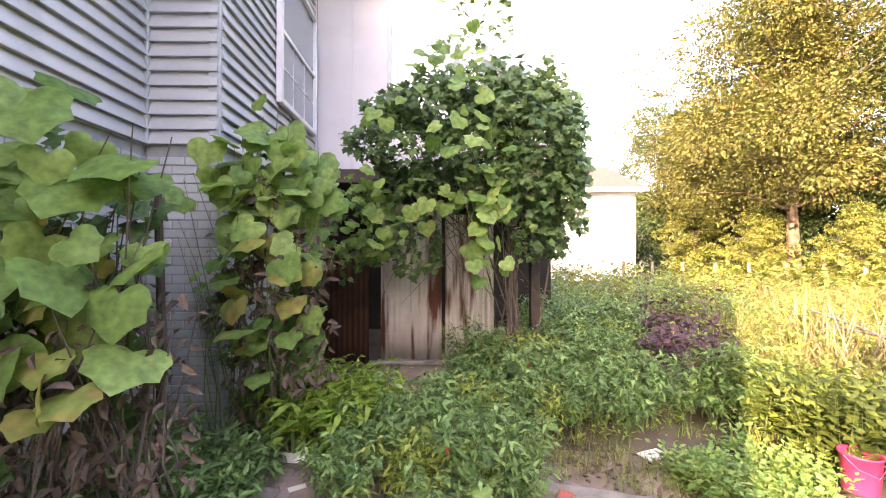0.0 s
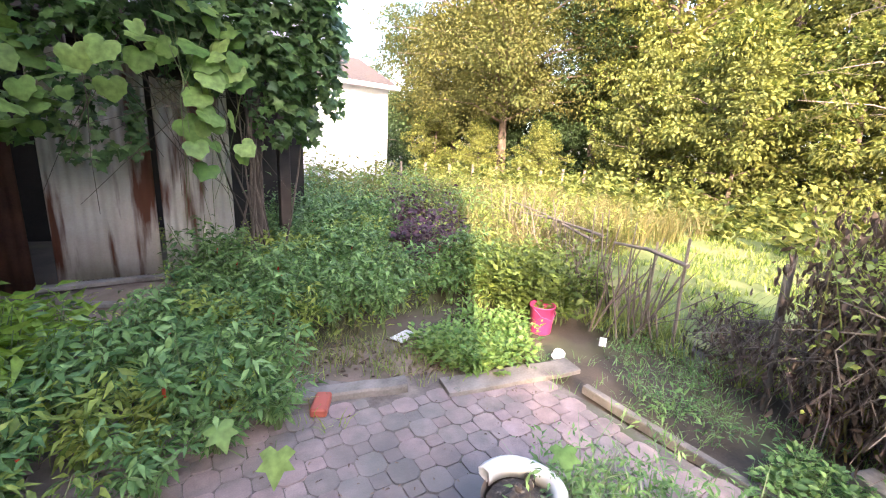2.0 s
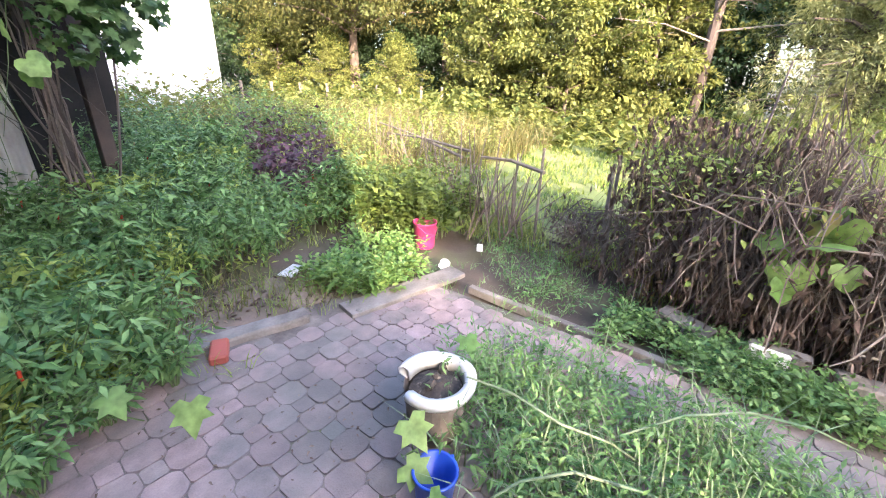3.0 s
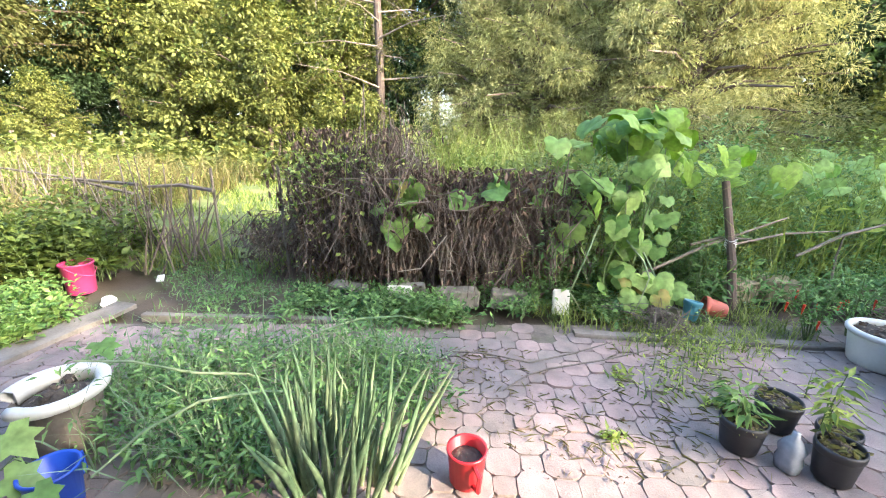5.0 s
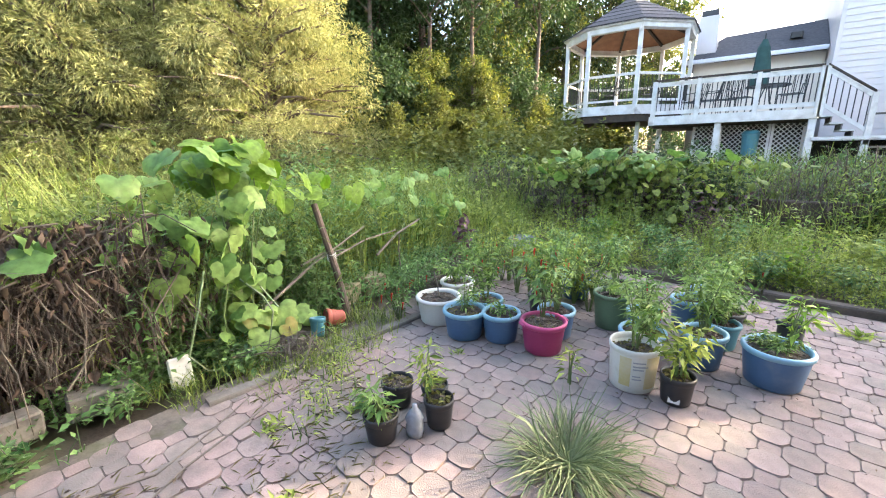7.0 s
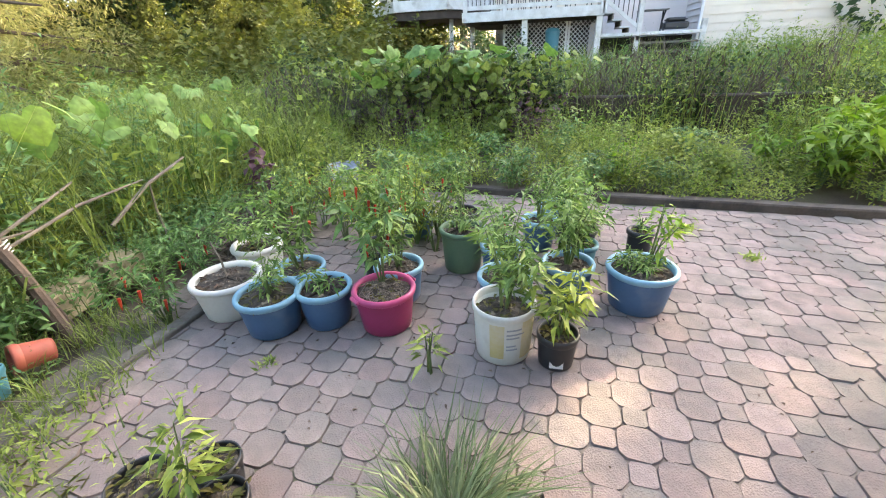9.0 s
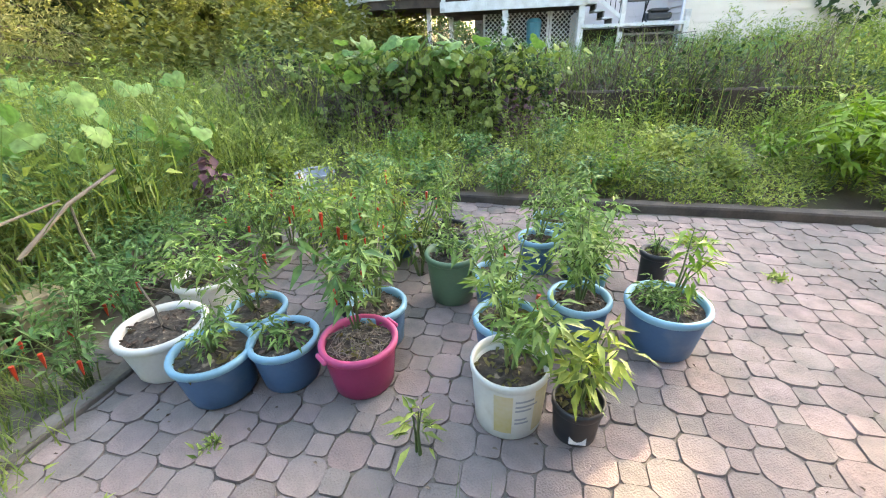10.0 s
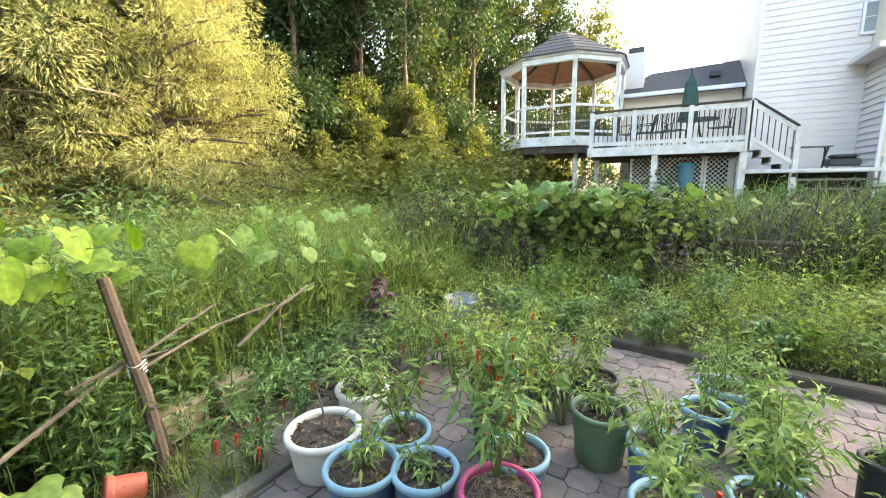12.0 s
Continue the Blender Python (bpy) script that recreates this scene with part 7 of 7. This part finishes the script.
# blocks at the fence's foot
for k, (x, y, a, b, h, r) in enumerate(((3.40, 2.3, 0.35, 0.16, 0.12, 70), (3.26, 1.8, 0.3, 0.1, 0.18, 85), (3.24, 1.4, 0.34, 0.14, 0.15, 97), (3.22, 0.98, 0.3, 0.14, 0.14, 84), (3.4, -0.98, 0.3, 0.2, 0.18, 100), (3.42, -1.36, 0.26, 0.2, 0.19, 85))):
    slab("concrete_block", x, y, 0, a, b, h, "concrete" if k < 4 else "sandstone", "dirty concrete block at the foot of the fence", "block", r, 0, fr.uniform(-4, 4))
slab("leaning_board", 3.08, 0.6, 0, 0.13, 0.02, 0.2, "paper", "small white board leaning by the fence", "board", 80, 12)
slab("leaning_board", 3.18, 1.86, 0.0, 0.2, 0.03, 0.19, "paper", "white board scrap leaning on the blocks", "board", 85, 8)
lump("rag", 3.38, 2.3, 0.04, 0.2, 0.13, 0.06, "cloth", "crumpled dark grey rag by the fence", "cloth", 30, seed=6)
rp = pot(2.95, -0.6, 0.15, 0.16, "terracotta", "terracotta", "red clay-coloured pot lying on its side", lip=0.012, fill=0.5, group="fallen pots")
rp.matrix_basis = pose(2.98, -0.62, 0.075, 78, 0, 160)
tp = pot(2.95, -0.33, 0.13, 0.15, "teal", "teal", "small teal pot tilted in the weeds", lip=0.01, fill=0.6, group="fallen pots")
tp.matrix_basis = pose(2.95, -0.33, 0.02, 14, 0, 40)

# grass tuft and small weeds on the paving
gt = thing("grass_tuft", 0.86, -0.2, 0, label="wide tuft of flattened green grass on the pavers", category="grass")
n = 760
a = rng.uniform(0, 2 * np.pi, n)
r = 0.17 * rng.uniform(0, 1, n)
c = np.stack([r * np.cos(a), r * np.sin(a), np.full(n, 0.004)], 1)
a = a + rng.normal(0, 0.5, n)
o = np.stack([np.cos(a) * 0.9 - 0.25, np.sin(a) * 0.9, rng.uniform(0.0, 0.42, n)], 1)
tagged(leaves("blade", c, rng.uniform(0.14, 0.44, n), BLADE, "L_tuft", gt, o, 0.0, 0.5, width=0.016), kind="stuff")
for x, y, s in ((1.9, -0.78, 0.05), (1.75, 0.75, 0.07), (2.0, 0.1, 0.08), (2.25, 0.5, 0.08), (0.2, -2.6, 0.08), (-0.8, -2.3, 0.07), (-0.5, -2.75, 0.12), (0.15, -2.95, 0.1)):
    t = thing("paver_weed", x, y, 0, label="small weed tuft rooted between pavers", category="weed", group="weeds between pavers")
    n = 40
    a = rng.uniform(0, 2 * np.pi, n)
    o = np.stack([np.cos(a), np.sin(a), rng.uniform(0.1, 1.5, n)], 1)
    tagged(leaves("blade", np.concatenate([rng.normal(0, s * 0.4, (n, 2)), np.zeros((n, 1))], 1), s * rng.uniform(0.4, 1, n), LANCE, "L_weed", t, o, 0.0, 0.4), kind="stuff")
crumbs = np.concatenate([area_points(1300, -1.5, 2.7, -3.2, 4.6), area_points(260, 1.5, 2.6, 0.3, 1.5), area_points(300, 0.9, 2.6, 3.4, 4.6)]) + [0, 0, 0.006]
tagged(leaves("leaf_litter", crumbs, rng.uniform(0.006, 0.028, len(crumbs)), CRUMPLE, "L_litter", None, None, 0.02, 0.15), "dry leaf crumbs scattered over the pavers", "leaf litter", kind="stuff")
fine = area_points(900, 1.55, 2.6, -0.2, 1.6) + [0, 0, 0.006]
tagged(leaves("straw_litter", fine, rng.uniform(0.03, 0.11, len(fine)), SPRAY, "L_straw", None, None, 0.0, 0.08, width=0.25), "fine dry grass stalks strewn over the pavers", "straw litter", kind="stuff")
tw = thing("twig", 0, 0, 0, label="long pale dry twigs lying on the pavers", category="twig")
for a, m, b in (((2.5, 1.5, 0.02), (2.35, 1.0, 0.03), (2.6, 0.4, 0.03)), ((2.1, 1.2, 0.015), (2.3, 0.9, 0.02), (2.5, 0.2, 0.03)), ((2.62, -0.1, 0.25), (2.6, 0.0, 0.12), (2.65, 0.1, 0.01))):
    bm = bmesh.new()
    tube(bm, [a, (Vector(a).lerp(Vector(m), 0.5) + Vector((0.02, 0, 0.01))), m, Vector(m).lerp(Vector(b), 0.5) + Vector((-0.03, 0, 0.01)), b], [0.004, 0.005, 0.006, 0.005, 0.003], 5)
    part("twig_branch", bm, "stick", tw)
weed_patch("wispy_weeds", "wispy weeds on the pavers by the twigs", area_points(60, 2.0, 2.6, -0.5, 0.5), 0.24, 0.045, "L_weed", 14)
tangle("brush_pile", "pile of dark twigs behind the pots", [(2.6, -1.75, 0), (3.0, -2.2, 0)], 0.28, 160, 0.25, "deadwood", "L_dead", 100, "brush pile")
tangle("brush_pile", "small bundle of dry stems by the fallen pots", [(2.72, -0.1, 0), (2.8, 0.05, 0)], 0.25, 40, 0.06, "stick", None, 0, "brush pile")

# plants in and behind the far bed
pp = thing("perilla", 2.95, -2.45, 0, label="dark purple perilla plant among weeds", category="perilla")
leaves("leaf", in_ellipsoid(46, (0, 0, 0.55), (0.10, 0.10, 0.25))[0], rng.uniform(0.06, 0.12, 46), OVAL, "L_purple", pp, None, 0.5, 0.6)
bm = bmesh.new()
tube(bm, [(0, 0, 0), (0, 0, 0.5)], 0.006, 5)
part("stem", bm, "stem", pp)
gb = thing("bucket", 2.58, -3.25, 0.05, label="cracked grey plastic bucket among the weeds", category="bucket")
bm = bmesh.new()
rings = lathe(bm, [(0.001, 0.01), (0.13, 0.01), (0.17, 0.27), (0.185, 0.28), (0.18, 0.3), (0.165, 0.29)], 24)
bmesh.ops.delete(bm, geom=[v for ring in rings[2:] for v in ring[4:8]], context="VERTS")
bmesh.ops.solidify(bm, geom=list(bm.faces), thickness=0.005)
part("bucket_body", bm, "clearplastic", gb, smooth=True)
far = [(-2.2, -3.9, 0.5), (-2.7, -4.3, 0.55), (-3.2, -3.9, 0.5), (-1.7, -4.3, 0.42), (-3.6, -4.4, 0.6), (0.9, -3.5, 0.4), (1.6, -3.6, 0.45), (0.1, -3.7, 0.35), (2.1, -3.5, 0.45), (-0.6, -3.8, 0.3), (1.2, -4.2, 0.4), (0.4, -4.4, 0.4), (2.0, -4.4, 0.4), (-1.0, -4.6, 0.35)]
for x, y, h in far:
    c = copy_thing(bright if x < -1 else bushes[int(abs(x) * 7) % 7], pose(x, y, ground_z(x, y), 0, 0, 77 * x))
    c.scale = (0.9, 0.9, h / 0.52)
    tagged(c, "leafy pepper plant in the far bed", group="pepper plants in the far bed")
pepper(2.66, -0.98, 0.0, 0.45, 0.26, 300, 0.06, "L_pepper", 5, "bushy chilli plant with red fruits beside the pots", stems=11)
pepper(2.75, -1.35, 0.0, 0.5, 0.28, 300, 0.06, "L_pepper", 4, "bushy chilli plant with red fruits beside the pots", stems=10)
for k in range(20):
    x, y = 1.35 + 0.075 * k + rng.normal(0, 0.1), -2.0 - 1.0 * rng.uniform(0, 1)
    pepper(x, y, 0.0, 0.5 + 0.1 * (k % 3), 0.26, 200, 0.07, ("L_bed", "L_pot", "L_weed")[k % 3], k % 3, "tall thin pepper plant crowding behind the pots", group="pepper plants behind the pots", stems=8)
for k in range(7):
    x, y = -2.0 - 0.28 * k, -3.9 - 0.25 * (k % 3)
    c = copy_thing(bright, pose(x, y, ground_z(x, y), 0, 0, 50 * k))
    c.scale = (1.5, 1.5, 1.25 + 0.15 * (k % 3))
    tagged(c, "leafy pepper plant in the far bed", group="pepper plants in the far bed")
for k in range(4):
    box_part("sleeper", "darktimber", None, -3.4 + 2.0 * k, -1.45 + 2.0 * k, -5.95, -5.8, 0.2, 0.72, 0.02)
for o in [q for q in bpy.data.objects if q.name.startswith("sleeper")]:
    tagged(o, "dark old timber wall sleeper behind the far hedge", "timber", "retaining sleepers")
